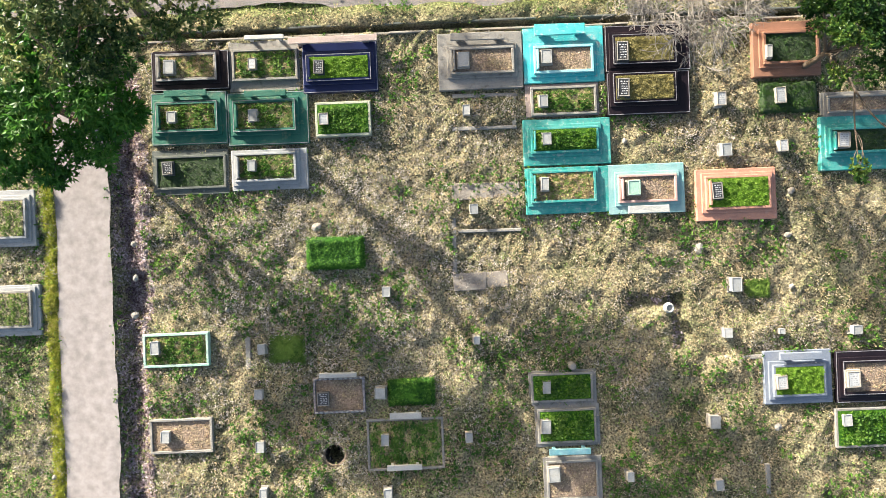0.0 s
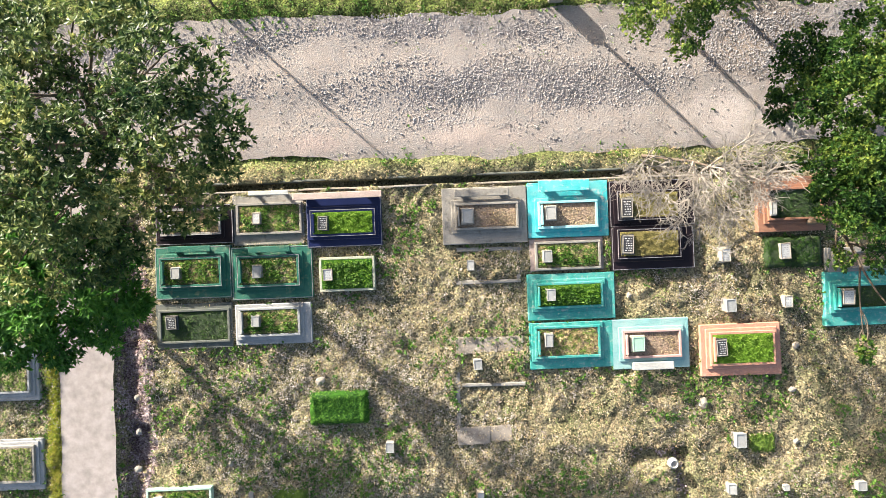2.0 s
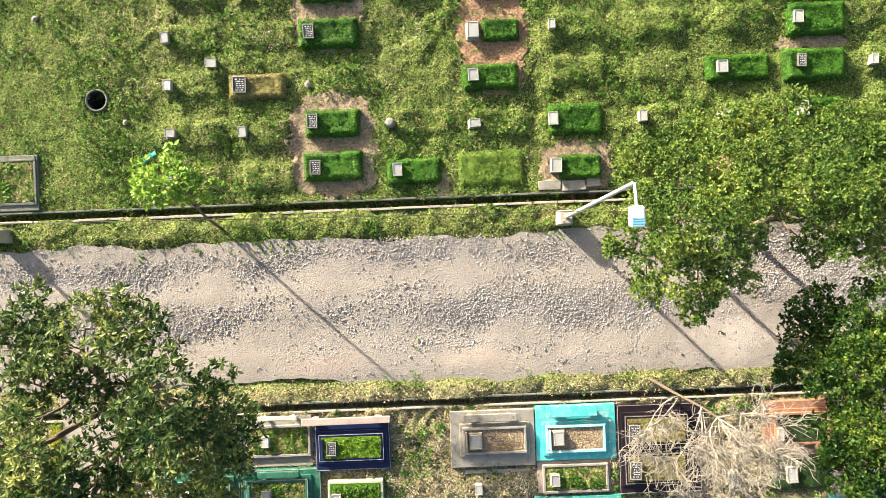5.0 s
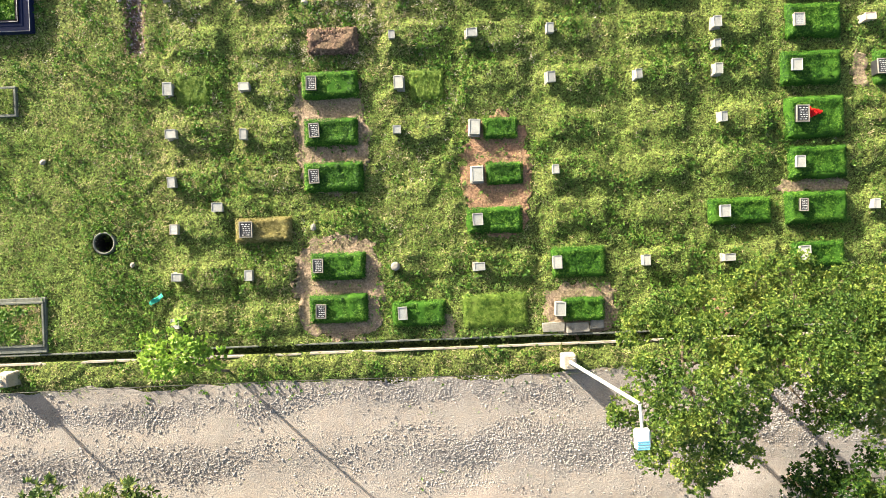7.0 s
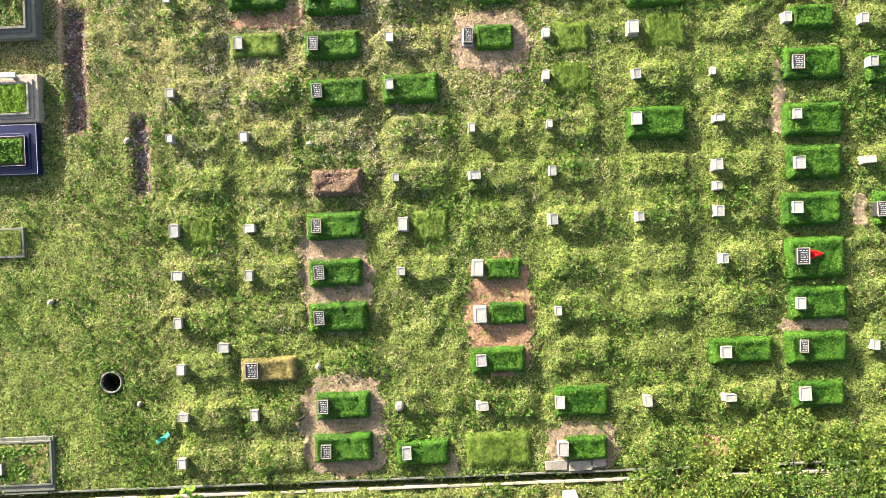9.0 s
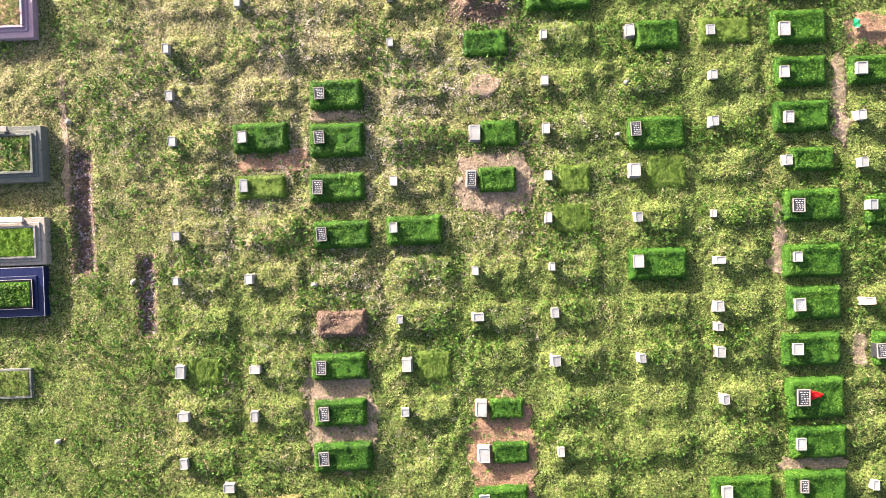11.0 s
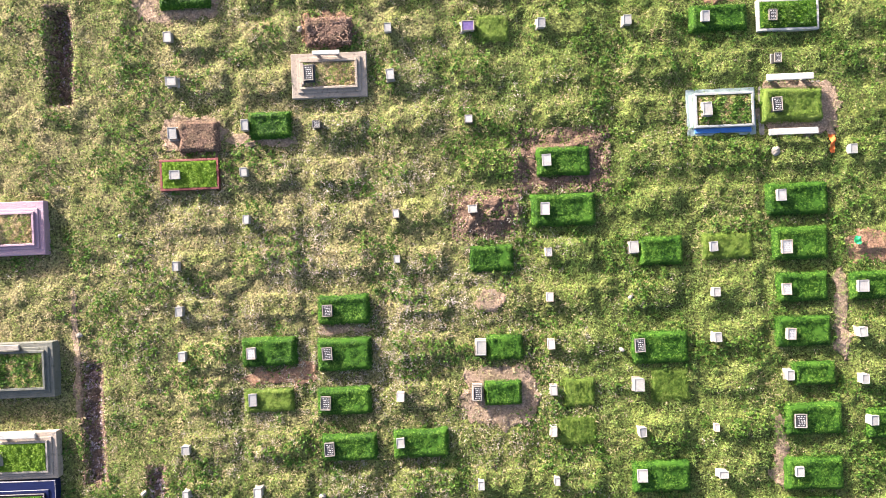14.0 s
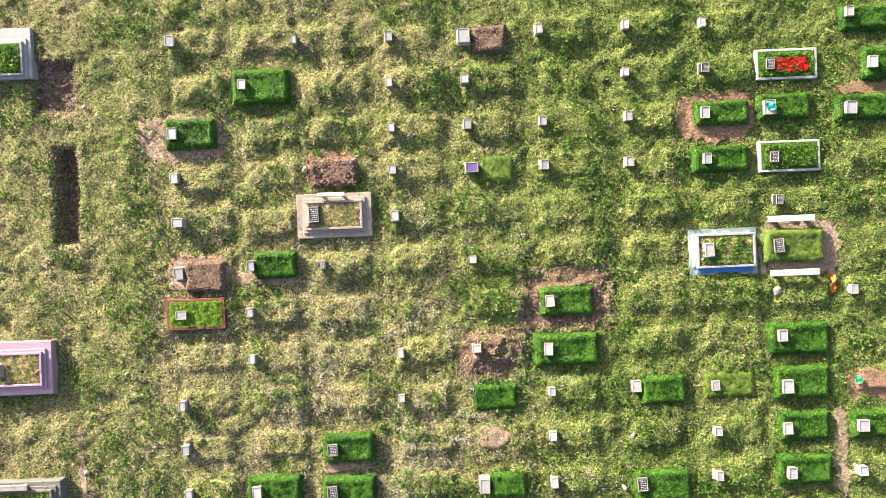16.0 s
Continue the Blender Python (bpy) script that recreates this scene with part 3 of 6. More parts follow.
def turf_top(kind, seed, h=0.0):
    """A carpet of short blades, 2.0 by 1.0 m, laid over a mound of height h or flat."""
    h = round(h * 10) / 10
    key = (kind, seed, h)
    if key not in TUFTS:
        r = np.random.default_rng(100 + seed)
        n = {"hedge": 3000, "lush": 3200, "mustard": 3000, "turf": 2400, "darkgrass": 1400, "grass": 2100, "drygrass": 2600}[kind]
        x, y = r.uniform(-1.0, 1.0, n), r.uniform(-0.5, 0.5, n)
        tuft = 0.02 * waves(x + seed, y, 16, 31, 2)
        mat = {"hedge": HEDGE if h else TOMBTURF, "darkgrass": HEDGESHADED, "turf": LOWTURF, "grass": GREEN, "drygrass": DRY, "lush": LUSHTURF, "mustard": MUSTARD}[kind]
        if h:
            e = 0.02
            gx, gy = (dome(x + e, y, 2.0, 1.0, h) - dome(x - e, y, 2.0, 1.0, h)) / (2 * e), (dome(x, y + e, 2.0, 1.0, h) - dome(x, y - e, 2.0, 1.0, h)) / (2 * e)
            nr = np.stack([-np.clip(gx, -3, 3), -np.clip(gy, -3, 3), np.ones(n)], 1)
            nr /= np.linalg.norm(nr, axis=1)[:, None]
            p = np.stack([x, y, dome(x, y, 2.0, 1.0, h) - h - 0.015 + tuft], 1)
            TUFTS[key] = hugging_blades("blades", p, nr, *(((0.04, 0.075), (0.03, 0.052)) if kind == "hedge" else ((0.05, 0.11), (0.02, 0.042))), mat, seed, 0.12)
        else:
            keep = r.random(n) < (np.clip(0.75 + 30 * tuft, 0.25, 1) if kind not in ("lush", "mustard") else 1)
            p = np.stack([x, y, tuft * 1.6 - 0.01], 1)[keep]
            size = ((0.045, 0.10), (0.018, 0.038)) if kind in ("hedge", "turf", "darkgrass", "lush", "mustard") else ((0.06, 0.15), (0.014, 0.03))
            TUFTS[key] = blade_mesh("blades", p, 1, *size, mat, seed, (30, 82), 0.01)
    return TUFTS[key]


def weed_top(seed):
    """Sprawling broad-leaved weeds in clumps, over 2.0 by 1.0 m."""
    key = ("weeds", seed)
    if key not in TUFTS:
        r = np.random.default_rng(200 + seed)
        x, y = r.uniform(-0.95, 0.95, 520), r.uniform(-0.45, 0.45, 520)
        keep = r.random(520) < np.clip(0.6 + 0.8 * waves(x + 3 * seed, y, 6, 33, 2), 0.08, 0.95)
        p = np.stack([x, y, r.uniform(0.01, 0.07, 520)], 1)[keep]
        TUFTS[key] = leaf_mesh("weed_cover", p, np.tile([0, 0, 0.6], (len(p), 1)), 4, (0.06, 0.12), 0.32, WEED, seed, 0.0, 0.6)
    return TUFTS[key]


def rounded_block(name, mat, w, d, h, bulge=0.05):
    """A soft-edged low block of earth or clipped growth, its top uneven."""
    nx, ny = max(9, int(w / 0.09)), max(8, int(d / 0.09))
    xs, ys = np.linspace(-w / 2, w / 2, nx), np.linspace(-d / 2, d / 2, ny)
    x, y = np.meshgrid(xs, ys, indexing="ij")
    s = random.uniform(0, 50)
    z = dome(x, y, w, d, h) + bulge * 0.5 * (waves(x + s, y, 3, 5) + 0.7 * waves(x + s, y, 11, 6)) - 0.01
    rim = (np.abs(x) > w / 2 - 0.001) | (np.abs(y) > d / 2 - 0.001)
    z = np.where(rim, -0.15, z)
    x, y = x + 0.03 * waves(x + s, y, 5, 7), y + 0.03 * waves(x + s, y, 5, 8)
    v = np.stack([x, y, z], -1).reshape(-1, 3)
    i = np.arange((nx - 1) * ny).reshape(nx - 1, ny)[:, :-1].ravel()
    return array_mesh(name, v, np.stack([i, i + ny, i + ny + 1, i + 1], 1), mat, True)


GRAVE_TEXT = {"hedge": "clipped green hedge grave", "turf": "low green turf grave",
              "earth": "bare brown earth mound grave", "straw": "straw coloured dry turf grave", "darkgrass": "shade-toned dark green grave"}


def grave(u0, v0, u1, v1, h, kind, stone):
    """A mounded grave and its headstone."""
    if kind == "hedge":
        h, v0 = h * 1.22, v0 + 0.04
    u, v, w, d = (u0 + u1) / 2, (v0 + v1) / 2, u1 - u0, v1 - v0
    text = GRAVE_TEXT[kind] + (f" with {STONE_TEXT[stone[4]]} headstone" if stone else " without a headstone")
    ob = thing("grave", text, "grave", u, v, 0, 0, "mounded graves")
    core = {"earth": EARTH["clod"], "turf": LOWCORE, "straw": MUSTARDCORE, "darkgrass": SHADEDCORE}.get(kind, HEDGECORE)
    part("mound", rounded_block("mound", core, w, d, h, (0.05 if stone else 0.11) if kind == "earth" else 0.03), ob)
    if kind == "earth":
        n = 220 if stone else 620
        x, y = np.random.uniform(-w / 2, w / 2, n), np.random.uniform(-d / 2, d / 2, n)
        tagged(part("loose_soil", rock_mesh("loose_soil", np.stack([x, y, dome(x, y, w, d, h)], 1), np.random.uniform(0.010, 0.034 if stone else 0.055, n), CLODS, 3), ob), kind="stuff")
    else:
        top = turf_top({"straw": "mustard"}.get(kind, kind), random.randrange(3), h)
        part("foliage", top, ob, pose(0, 0, h + 0.015, 0, 0, random.choice((0, 180))) @ Matrix.Diagonal((w / 2.0, d / 1.0, 1, 1)))
    if stone:
        su, sv, sw, sd, style = stone
        inside = u0 - 0.1 < su < u1
        hs = part("headstone", None, ob, pose(su - u, sv - v, 0))
        stone_parts(hs, style, sw * 0.9, sd * 0.88, h + random.uniform(0.1, 0.15) if inside else random.uniform(0.28, 0.35), random.uniform(-4, 4), not inside)
        clear(su - sw * 0.6, sv - sd * 0.6, su + sw * 0.6, sv + sd * 0.6, 0.0, 0.15)
    clear(u0 + 0.05, v0 + 0.05, u1 - 0.05, v1 - 0.05, 0.0, 0.1)
    smooth_out(u0, v0, u1, v1, 0.0, 0.3)
    BEDS.append(((stone[0] if stone else u0 + 0.3), v))


def edging_mesh(x0, y0, x1, y1, z):
    """A frame of thin strips laid round the top edges of a plinth or kerb, glint and wear in their colour."""
    w = 0.018
    return box_mesh("edging", PAINT["wornglint"], [(x0, y0, z - 0.01, x1, y0 + w, z + 0.006), (x0, y1 - w, z - 0.01, x1, y1, z + 0.006), (x0, y0 + w, z - 0.01, x0 + w, y1 - w, z + 0.005), (x1 - w, y0 + w, z - 0.01, x1, y1 - w, z + 0.005)], 0)


def tomb(label, base, bz, kerb, kz, paint, kerb_paint, fill, stone, benches):
    """A built tomb: plinth, four kerbs, filling, headstone and low benches."""
    k0, l0, k1, l1 = kerb
    u, v = (k0 + k1) / 2, (l0 + l1) / 2
    name = "tomb" if base else "kerbed_grave"
    ob = thing(name, label, "tomb" if base else "grave", u, v, 0, 0, "built tombs" if base else "kerbed graves")
    if base:
        b0, c0, b1, c1 = (base[0] - u, base[1] - v, base[2] - u, base[3] - v)
        boxes = [(b0, c0, -0.2, b1, c1, bz)]
        part("plinth", box_mesh("plinth", PAINT[paint], boxes, 0.02, 0.0, 0.01), ob)
        if bz >= 0.13:
            part("step", box_mesh("step", PAINT[paint], [(k0 - u - 0.12, l0 - v - 0.12, bz - 0.05, k1 - u + 0.12, l1 - v + 0.12, bz + (kz - bz) * 0.35)], 0.015), ob)
        clear(*base, 0.0, 0.1)
        smooth_out(*base, 0.0, 0.3)
    else:
        bz = 0.0
    clear(*kerb, 0.0, 0.1)
    smooth_out(*kerb, 0.0, 0.3)
    BEDS.append((k0 + 0.4, v))
    x, y = (k1 - k0) / 2, (l1 - l0) / 2
    t = 0.09
    if kerb_paint == "turfblock":
        part("turf", rounded_block("turf", TURFBLOCK, 2 * x, 2 * y, kz * 1.2, 0.015), ob)
        part("foliage", turf_top("turf", 1, kz * 1.2), ob, pose(0, 0, kz * 1.2 + 0.012) @ Matrix.Diagonal((x, 2 * y, 1, 1)))
    else:
        km = PAINT[kerb_paint]
        part("kerb", box_mesh("kerb", km, [(-x, -y, bz - 0.2, x, -y + t, kz)], 0.012, 0, 0.005), ob)
        part("kerb", box_mesh("kerb", km, [(-x, y - t, bz - 0.2, x, y, kz)], 0.012, 0, 0.005), ob)
        part("kerb", box_mesh("kerb", km, [(-x, -y + t + 0.003, bz - 0.2, -x + t, y - t - 0.003, kz - 0.002)], 0.012), ob)
        part("kerb", box_mesh("kerb", km, [(x - t, -y + t + 0.003, bz - 0.2, x, y - t - 0.003, kz - 0.002)], 0.012), ob)
        # pale strips paint the edge glint and wear of the dark tombs
        if base and paint in ("black", "navy", "green"):
            part("edging", edging_mesh(-x, -y, x, y, kz), ob, None, "pale edging line for glint and wear")
            part("edging", edging_mesh(b0 + 0.02, c0 + 0.02, b1 - 0.02, c1 - 0.02, bz), ob, None, "pale edging line for glint and wear")
        if base and bz >= 0.13 and stone and stone[0] - k0 > 0.36:
            part("headboard", box_mesh("headboard", km, [(-x + t + 0.01, -y * 0.72, bz - 0.05, -x + t + 0.08, y * 0.72, kz + 0.12)], 0.012, 0, 0.006), ob)
        if kerb_paint == "whiteblue":
            part("painted_face", box_mesh("painted_face", PAINT["bluepaint"], [(-x + 0.04, -y - 0.19, bz - 0.03, x - 0.04, -y - 0.006, bz + 0.05)], 0.012), ob)
            part("painted_face", box_mesh("painted_face", PAINT["mint"], [(-x - 0.13, -y + 0.04, bz - 0.03, -x - 0.006, y - 0.04, bz + 0.05)], 0.012), ob)
        if kerb_paint == "darktile":
            tile = box_mesh("edging_stone", PAINT["whitewash"], [(-0.05, -0.03, 0, 0.05, 0.03, 0.05)], 0.008)
            for s in range(int(2 * x / 0.19)):
                for e in (-1, 1):
                    part("edging_stone", tile, ob, pose(-x + 0.1 + s * 0.19, e * (y - 0.05), kz, 0, 0, random.uniform(-20, 20)))
        level = max(kz - (0.0 if fill in ("hedge", "turf", "lush", "mustard") else 0.07), bz + 0.015)
        core = {"lush": LUSHCORE, "mustard": MUSTARDCORE, "earth": EARTH["tan"], "drygrass": EARTH["tan"], "grass": TURF, "turf": TURF, "darkgrass": SHADEDCORE}.get(fill, HEDGECORE)
        part("filling", box_mesh("filling", core, [(-x + t + 0.004, -y + t + 0.004, bz - 0.1, x - t - 0.004, y - t - 0.004, level)], 0.01), ob)
        fw, fd = 2 * (x - t) - 0.05, 2 * (y - t) - 0.05
        if fill == "earth":
            n = 160
            p = np.stack([np.random.uniform(-fw / 2, fw / 2, n), np.random.uniform(-fd / 2, fd / 2, n), np.full(n, level)], 1)
            tagged(part("gravel", rock_mesh("gravel", p, np.random.uniform(0.012, 0.035, n), CLODS, 7), ob), kind="stuff")
            tagged(part("dry_tufts", blade_mesh("dry_tufts", p[:60], 5, (0.04, 0.11), (0.01, 0.02), DRY, 9), ob), kind="stuff")
        else:
            west = -fw / 2
            m = pose((west + fw / 2) / 2, 0, level + 0.012) @ Matrix.Diagonal(((fw / 2 - west) / 2.0, fd, 0.7 if fill == "hedge" else 1, 1))
            part("foliage", turf_top(fill if fill != "turfblock" else "turf", random.randrange(3)), ob, m)
            if fill in ("grass", "hedge"):
                tagged(part("weed_cover", weed_top(random.randrange(4)), ob, m @ Matrix.Diagonal((0.95, 0.92, 1 if fill != "hedge" else 1.3, 1))), kind="stuff")
            if fill in ("grass", "drygrass"):
                tagged(part("sparse_grass", turf_top("drygrass" if fill == "grass" else "grass", 5), ob, m @ Matrix.Diagonal((0.96, 0.94, 0.8, 1))), kind="stuff")
    if stone:
        su, sv, sw, sd, style = stone
        hs = part("headstone", None, ob, pose(su - u, sv - v, bz - 0.02))
        stone_parts(hs, style, sw * 0.74, sd * 0.78, kz - bz + 0.16, random.uniform(-2, 2))
        if base:
            part("pedestal", box_mesh("pedestal", PAINT["concretepale"] if style != "dark" else GRANITE, [(-sw * 0.46, -sd * 0.46, -0.05, sw * 0.46, sd * 0.46, kz - bz + 0.05)], 0.015, 0.03), hs)
    for q0, r0, q1, r1, bp in benches:
        top = max(0.44, bz + 0.27)
        bench = part("bench", box_mesh("bench", PAINT[bp], [(q0 - u, r0 - v, top - 0.09, q1 - u, r1 - v, top)], 0.015, 0, 0.01), ob)
        w = q1 - q0
        for e in (0.1, 0.82):
            part("bench_leg", box_mesh("bench_leg", PAINT[bp], [(q0 - u + w * e, r0 - v + 0.03, -0.1, q0 - u + w * (e + 0.08), r1 - v - 0.03, top - 0.092)], 0.01), bench)
        clear(q0, r0, q1, r1, 0.2, 0.1)


def cloth_mesh(name, mat, w, d):
    """A crumpled piece of cloth."""
    n = 14
    x, y = np.meshgrid(np.linspace(-w / 2, w / 2, n), np.linspace(-d / 2, d / 2, n), indexing="ij")
    x, y = x + 0.06 * w * waves(x, y, 9 / w, 3), y + 0.16 * d * waves(x, y, 5 / w, 4)
    z = 0.05 * waves(x, y, 16, 6) + 0.05
    i = np.arange((n - 1) * n).reshape(n - 1, n)[:, :-1].ravel()
    me = array_mesh(name, np.stack([x, y, z], -1).reshape(-1, 3), np.stack([i, i + n, i + n + 1, i + 1], 1), mat, True)
    return me


def cloth(u, v, colour, size):
    text = {"teal": "crumpled teal plastic bag lying in the grass", "orange": "crumpled orange cloth lying in the grass", "greencloth": "bright green cloth on an earth mound"}[colour]
    ob = thing("cloth", text, "cloth", u, v, 0.22 if colour == "greencloth" else 0.06, 40 if colour == "teal" else 95 if colour == "orange" else 0, me=cloth_mesh("cloth", CLOTH[colour], size, size * (0.32 if colour != "greencloth" else 1.2)))
    clear(u - 0.2, v - 0.2, u + 0.2, v + 0.2, 0.2)


def petals(u, v, w, d):
    n = int(900 * w * d) + 90
    p = np.stack([np.random.uniform(-w / 2, w / 2, n), np.random.uniform(-d / 2, d / 2, n) * 1.0, np.random.uniform(0, 0.05, n)], 1)
    if w < 1:
        p[:, 1] *= (0.5 - p[:, 0] / w)
    thing("flower_petals", "scattered bright red petals on a green grave", "flowers", u, v, 0.29 if w < 1 else 0.27, me=leaf_mesh("flower_petals", p, np.zeros((n, 3)), 3, (0.04, 0.08), 0.4, PETAL, 5), kind="stuff")


def pale_rubble(u, v, size):
    """A pale broken slab lying in the grass."""
    bm = bmesh.new()
    bmesh.ops.create_icosphere(bm, subdivisions=1, radius=0.5)
    for q in bm.verts:
        q.co = Vector((q.co.x * size * random.uniform(0.8, 1.2), q.co.y * size * 0.8 * random.uniform(0.8, 1.2), q.co.z * 0.16 * random.uniform(0.9, 1.1)))
    me = bpy.data.meshes.new("rubble")
    bm.to_mesh(me)
    bm.free()
    me.materials.append(PAINT["concretepale"] if random.random() < 0.6 else PAINT["concrete"])
    ob = thing("stone_fragment", "pale broken slab of stone in the grass", "stone", u, v, 0.06, random.uniform(0, 90), "loose pale stones", me=me)
    STANDING.append((ob, u, v, 0.0))
    clear(u - size * 0.4, v - size * 0.4, u + size * 0.4, v + size * 0.4, 0.2, 0.15)


def lathe(name, profile, mat, sides=20):
    """A turned shape from (radius, height) pairs."""
    vs = [(r * math.cos(2 * math.pi * s / sides), r * math.sin(2 * math.pi * s / sides), z) for r, z in profile for s in range(sides)]
    fs = [(i * sides + s, i * sides + (s + 1) % sides, (i + 1) * sides + (s + 1) % sides, (i + 1) * sides + s) for i in range(len(profile) - 1) for s in range(sides)]
    return array_mesh(name, vs, fs, mat, True)


def kerb_piece(u0, v0, u1, v1):
    """A low broken length of old concrete kerb."""
    w, d = u1 - u0, v1 - v0
    thing("kerb_fragment", "low weathered concrete kerb half sunk in grass", "kerb", (u0 + u1) / 2, (v0 + v1) / 2, 0, random.uniform(-1, 1), "old kerbs",
          me=box_mesh("kerb_fragment", PAINT["concrete"], [(-w / 2, -d / 2, -0.15, w / 2, d / 2, 0.065)], 0.02, 0.0, 0.03))
    clear(u0, v0, u1, v1, 0.7, 0.1)


def manhole(u, v, rim):
    """An open round shaft in the ground."""
    ob = thing("manhole", "open round concrete shaft in the grass" if rim else "open round hole in the trodden ground", "manhole", u, v)
    part("shaft", lathe("shaft", [(0.36, 0.03), (0.355, -0.3), (0.35, -1.2), (0.001, -1.2)], HOLE), ob)
    if rim:
        part("rim", lathe("rim", [(0.36, -0.02), (0.36, 0.10), (0.40, 0.11), (0.43, 0.09), (0.44, -0.1)], PAINT["mossy"]), ob)
    else:
        part("rim", lathe("rim", [(0.36, -0.02), (0.37, 0.04), (0.45, 0.03), (0.55, -0.1)], EARTH["tan"]), ob)
    global HEIGHT
    r = np.hypot(GU - u, GV - v)
    HEIGHT = np.where(r < 0.36, -1.3, HEIGHT)
    clear(u - 0.3, v - 0.3, u + 0.3, v + 0.3, 0.0, 0.3)


def pot(u, v):
    ob = thing("clay_pot", "whitish pot standing by a hollow", "pot", u, v, 0.0)
    part("body", lathe("body", [(0.001, 0.02), (0.12, 0.0), (0.2, 0.12), (0.19, 0.24), (0.13, 0.3), (0.15, 0.33), (0.12, 0.32), (0.1, 0.2), (0.001, 0.18)], PAINT["white"]), ob)


def post(u, v, size):
    ob = thing("stub_post", "short rounded grey stone post", "post", u, v, 0, 0, "stub posts")
    part("shaft", lathe("shaft", [(size * 0.5, -0.1), (size * 0.48, 0.36), (size * 0.46, 0.40), (size * 0.2, 0.405), (0.001, 0.40)], PAINT["concrete"]), ob)


EARTHS = []


def bare_earth(u0, v0, u1, v1, kind):
    """Trodden or dug earth; the sheet itself is laid once the relief stands."""
    EARTHS.append((u0, v0, u1, v1, kind))
    smooth_out(u0, v0, u1, v1, 0.35 if kind != "clod" else 1.0)
    clear(u0 + 0.12, v0 + 0.12, u1 - 0.12, v1 - 0.12, 0.16, 0.5)


def pit(u0, v0, u1, v1, depth, leaves=40):
    """A trench or hollow with leaf litter in it."""
    swell(u0, v0, u1, v1, -depth * 1.1, 0.3)
    clear(u0, v0, u1, v1, 0.2, 0.4)
    if v0 > 16:
        EARTHS.append((u0 - 0.05, v0 - 0.05, u1 + 0.05, v1 + 0.05, "clod"))
    LITTERS.append((u0, v0, u1, v1, leaves))


LITTERS = []


# southern field: built tombs
tomb('bare grey concrete tomb with a brown earth filling', (0.09, 5.89, 3.24, 7.99), 0.16, (0.55, 6.42, 2.91, 7.42), 0.36, 'concrete', 'concrete', 'earth', (1.02, 6.93, 0.55, 0.68, 'white'), [(0.58, 7.64, 2.56, 7.93, 'concrete')])
tomb('bright cyan painted tomb with a white-rimmed kerb', (3.28, 6.02, 6.28, 8.08), 0.14, (3.64, 6.35, 5.85, 7.37), 0.32, 'cyan', 'palecyan', 'earth', (4.10, 6.92, 0.51, 0.64, 'white'), [(3.67, 7.71, 5.54, 8.12, 'cyan')])
tomb('black granite tomb with clipped tan grass', (6.31, 6.30, 9.46, 8.02), 0.22, (6.56, 6.55, 8.87, 7.63), 0.40, 'black', 'black', 'mustard', (6.88, 6.99, 0.55, 0.89, 'dark'), [])
tomb('black granite tomb with clipped tan grass', (6.33, 4.70, 9.39, 6.28), 0.22, (6.52, 5.13, 8.83, 6.21), 0.40, 'black', 'black', 'mustard', (6.87, 5.65, 0.55, 0.85, 'dark'), [])
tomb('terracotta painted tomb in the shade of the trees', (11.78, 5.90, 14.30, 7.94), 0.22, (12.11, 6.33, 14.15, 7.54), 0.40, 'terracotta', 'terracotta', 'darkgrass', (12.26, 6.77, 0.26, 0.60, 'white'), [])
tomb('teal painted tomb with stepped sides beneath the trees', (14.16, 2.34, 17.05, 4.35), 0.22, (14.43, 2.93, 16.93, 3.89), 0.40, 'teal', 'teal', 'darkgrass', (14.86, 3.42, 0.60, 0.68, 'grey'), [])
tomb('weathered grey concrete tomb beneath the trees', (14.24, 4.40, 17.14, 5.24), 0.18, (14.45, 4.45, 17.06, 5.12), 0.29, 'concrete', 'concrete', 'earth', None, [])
tomb('pale concrete framed grave with rough grass', (3.30, 4.78, 6.05, 6.00), 0.06, (3.49, 4.81, 5.93, 5.88), 0.20, 'pinkfloor', 'concrete', 'grass', (3.93, 5.33, 0.43, 0.55, 'white'), [])
tomb('teal painted tomb with a hedge of low leaves', (3.15, 2.95, 6.40, 4.67), 0.14, (3.42, 3.39, 5.93, 4.35), 0.30, 'teal', 'teal', 'hedge', (3.98, 3.91, 0.43, 0.55, 'white'), [])
tomb('teal painted tomb with rough dry grass', (3.16, 1.14, 6.27, 2.86), 0.14, (3.35, 1.55, 5.77, 2.74), 0.30, 'teal', 'teal', 'drygrass', (3.85, 2.24, 0.38, 0.60, 'white'), [])
tomb('pale blue tomb with a pink kerb and tan earth', (6.23, 1.02, 9.09, 2.87), 0.14, (6.59, 1.43, 8.76, 2.47), 0.29, 'paleblue', 'pink', 'earth', (7.13, 1.98, 0.60, 0.68, 'mint'), [(6.88, 1.03, 8.40, 1.30, 'white')])
tomb('salmon painted tomb with bright green turf', (9.49, 0.63, 12.47, 2.56), 0.18, (9.79, 1.04, 12.19, 2.29), 0.36, 'salmon', 'salmon', 'lush', (10.17, 1.73, 0.51, 0.77, 'dark'), [])
tomb('blue-grey painted tomb with bright green turf', (11.77, -6.29, 14.29, -4.29), 0.14, (12.03, -5.98, 13.97, -4.79), 0.32, 'bluegrey', 'bluegrey', 'lush', (12.28, -5.41, 0.51, 0.64, 'grey'), [(12.23, -4.60, 13.81, -4.33, 'bluegrey')])
tomb('black tomb with a pinkish earth filling', (14.42, -6.32, 16.73, -4.39), 0.18, (14.62, -6.00, 16.63, -4.75), 0.32, 'black', 'black', 'earth', (14.92, -5.40, 0.64, 0.77, 'grey'), [])
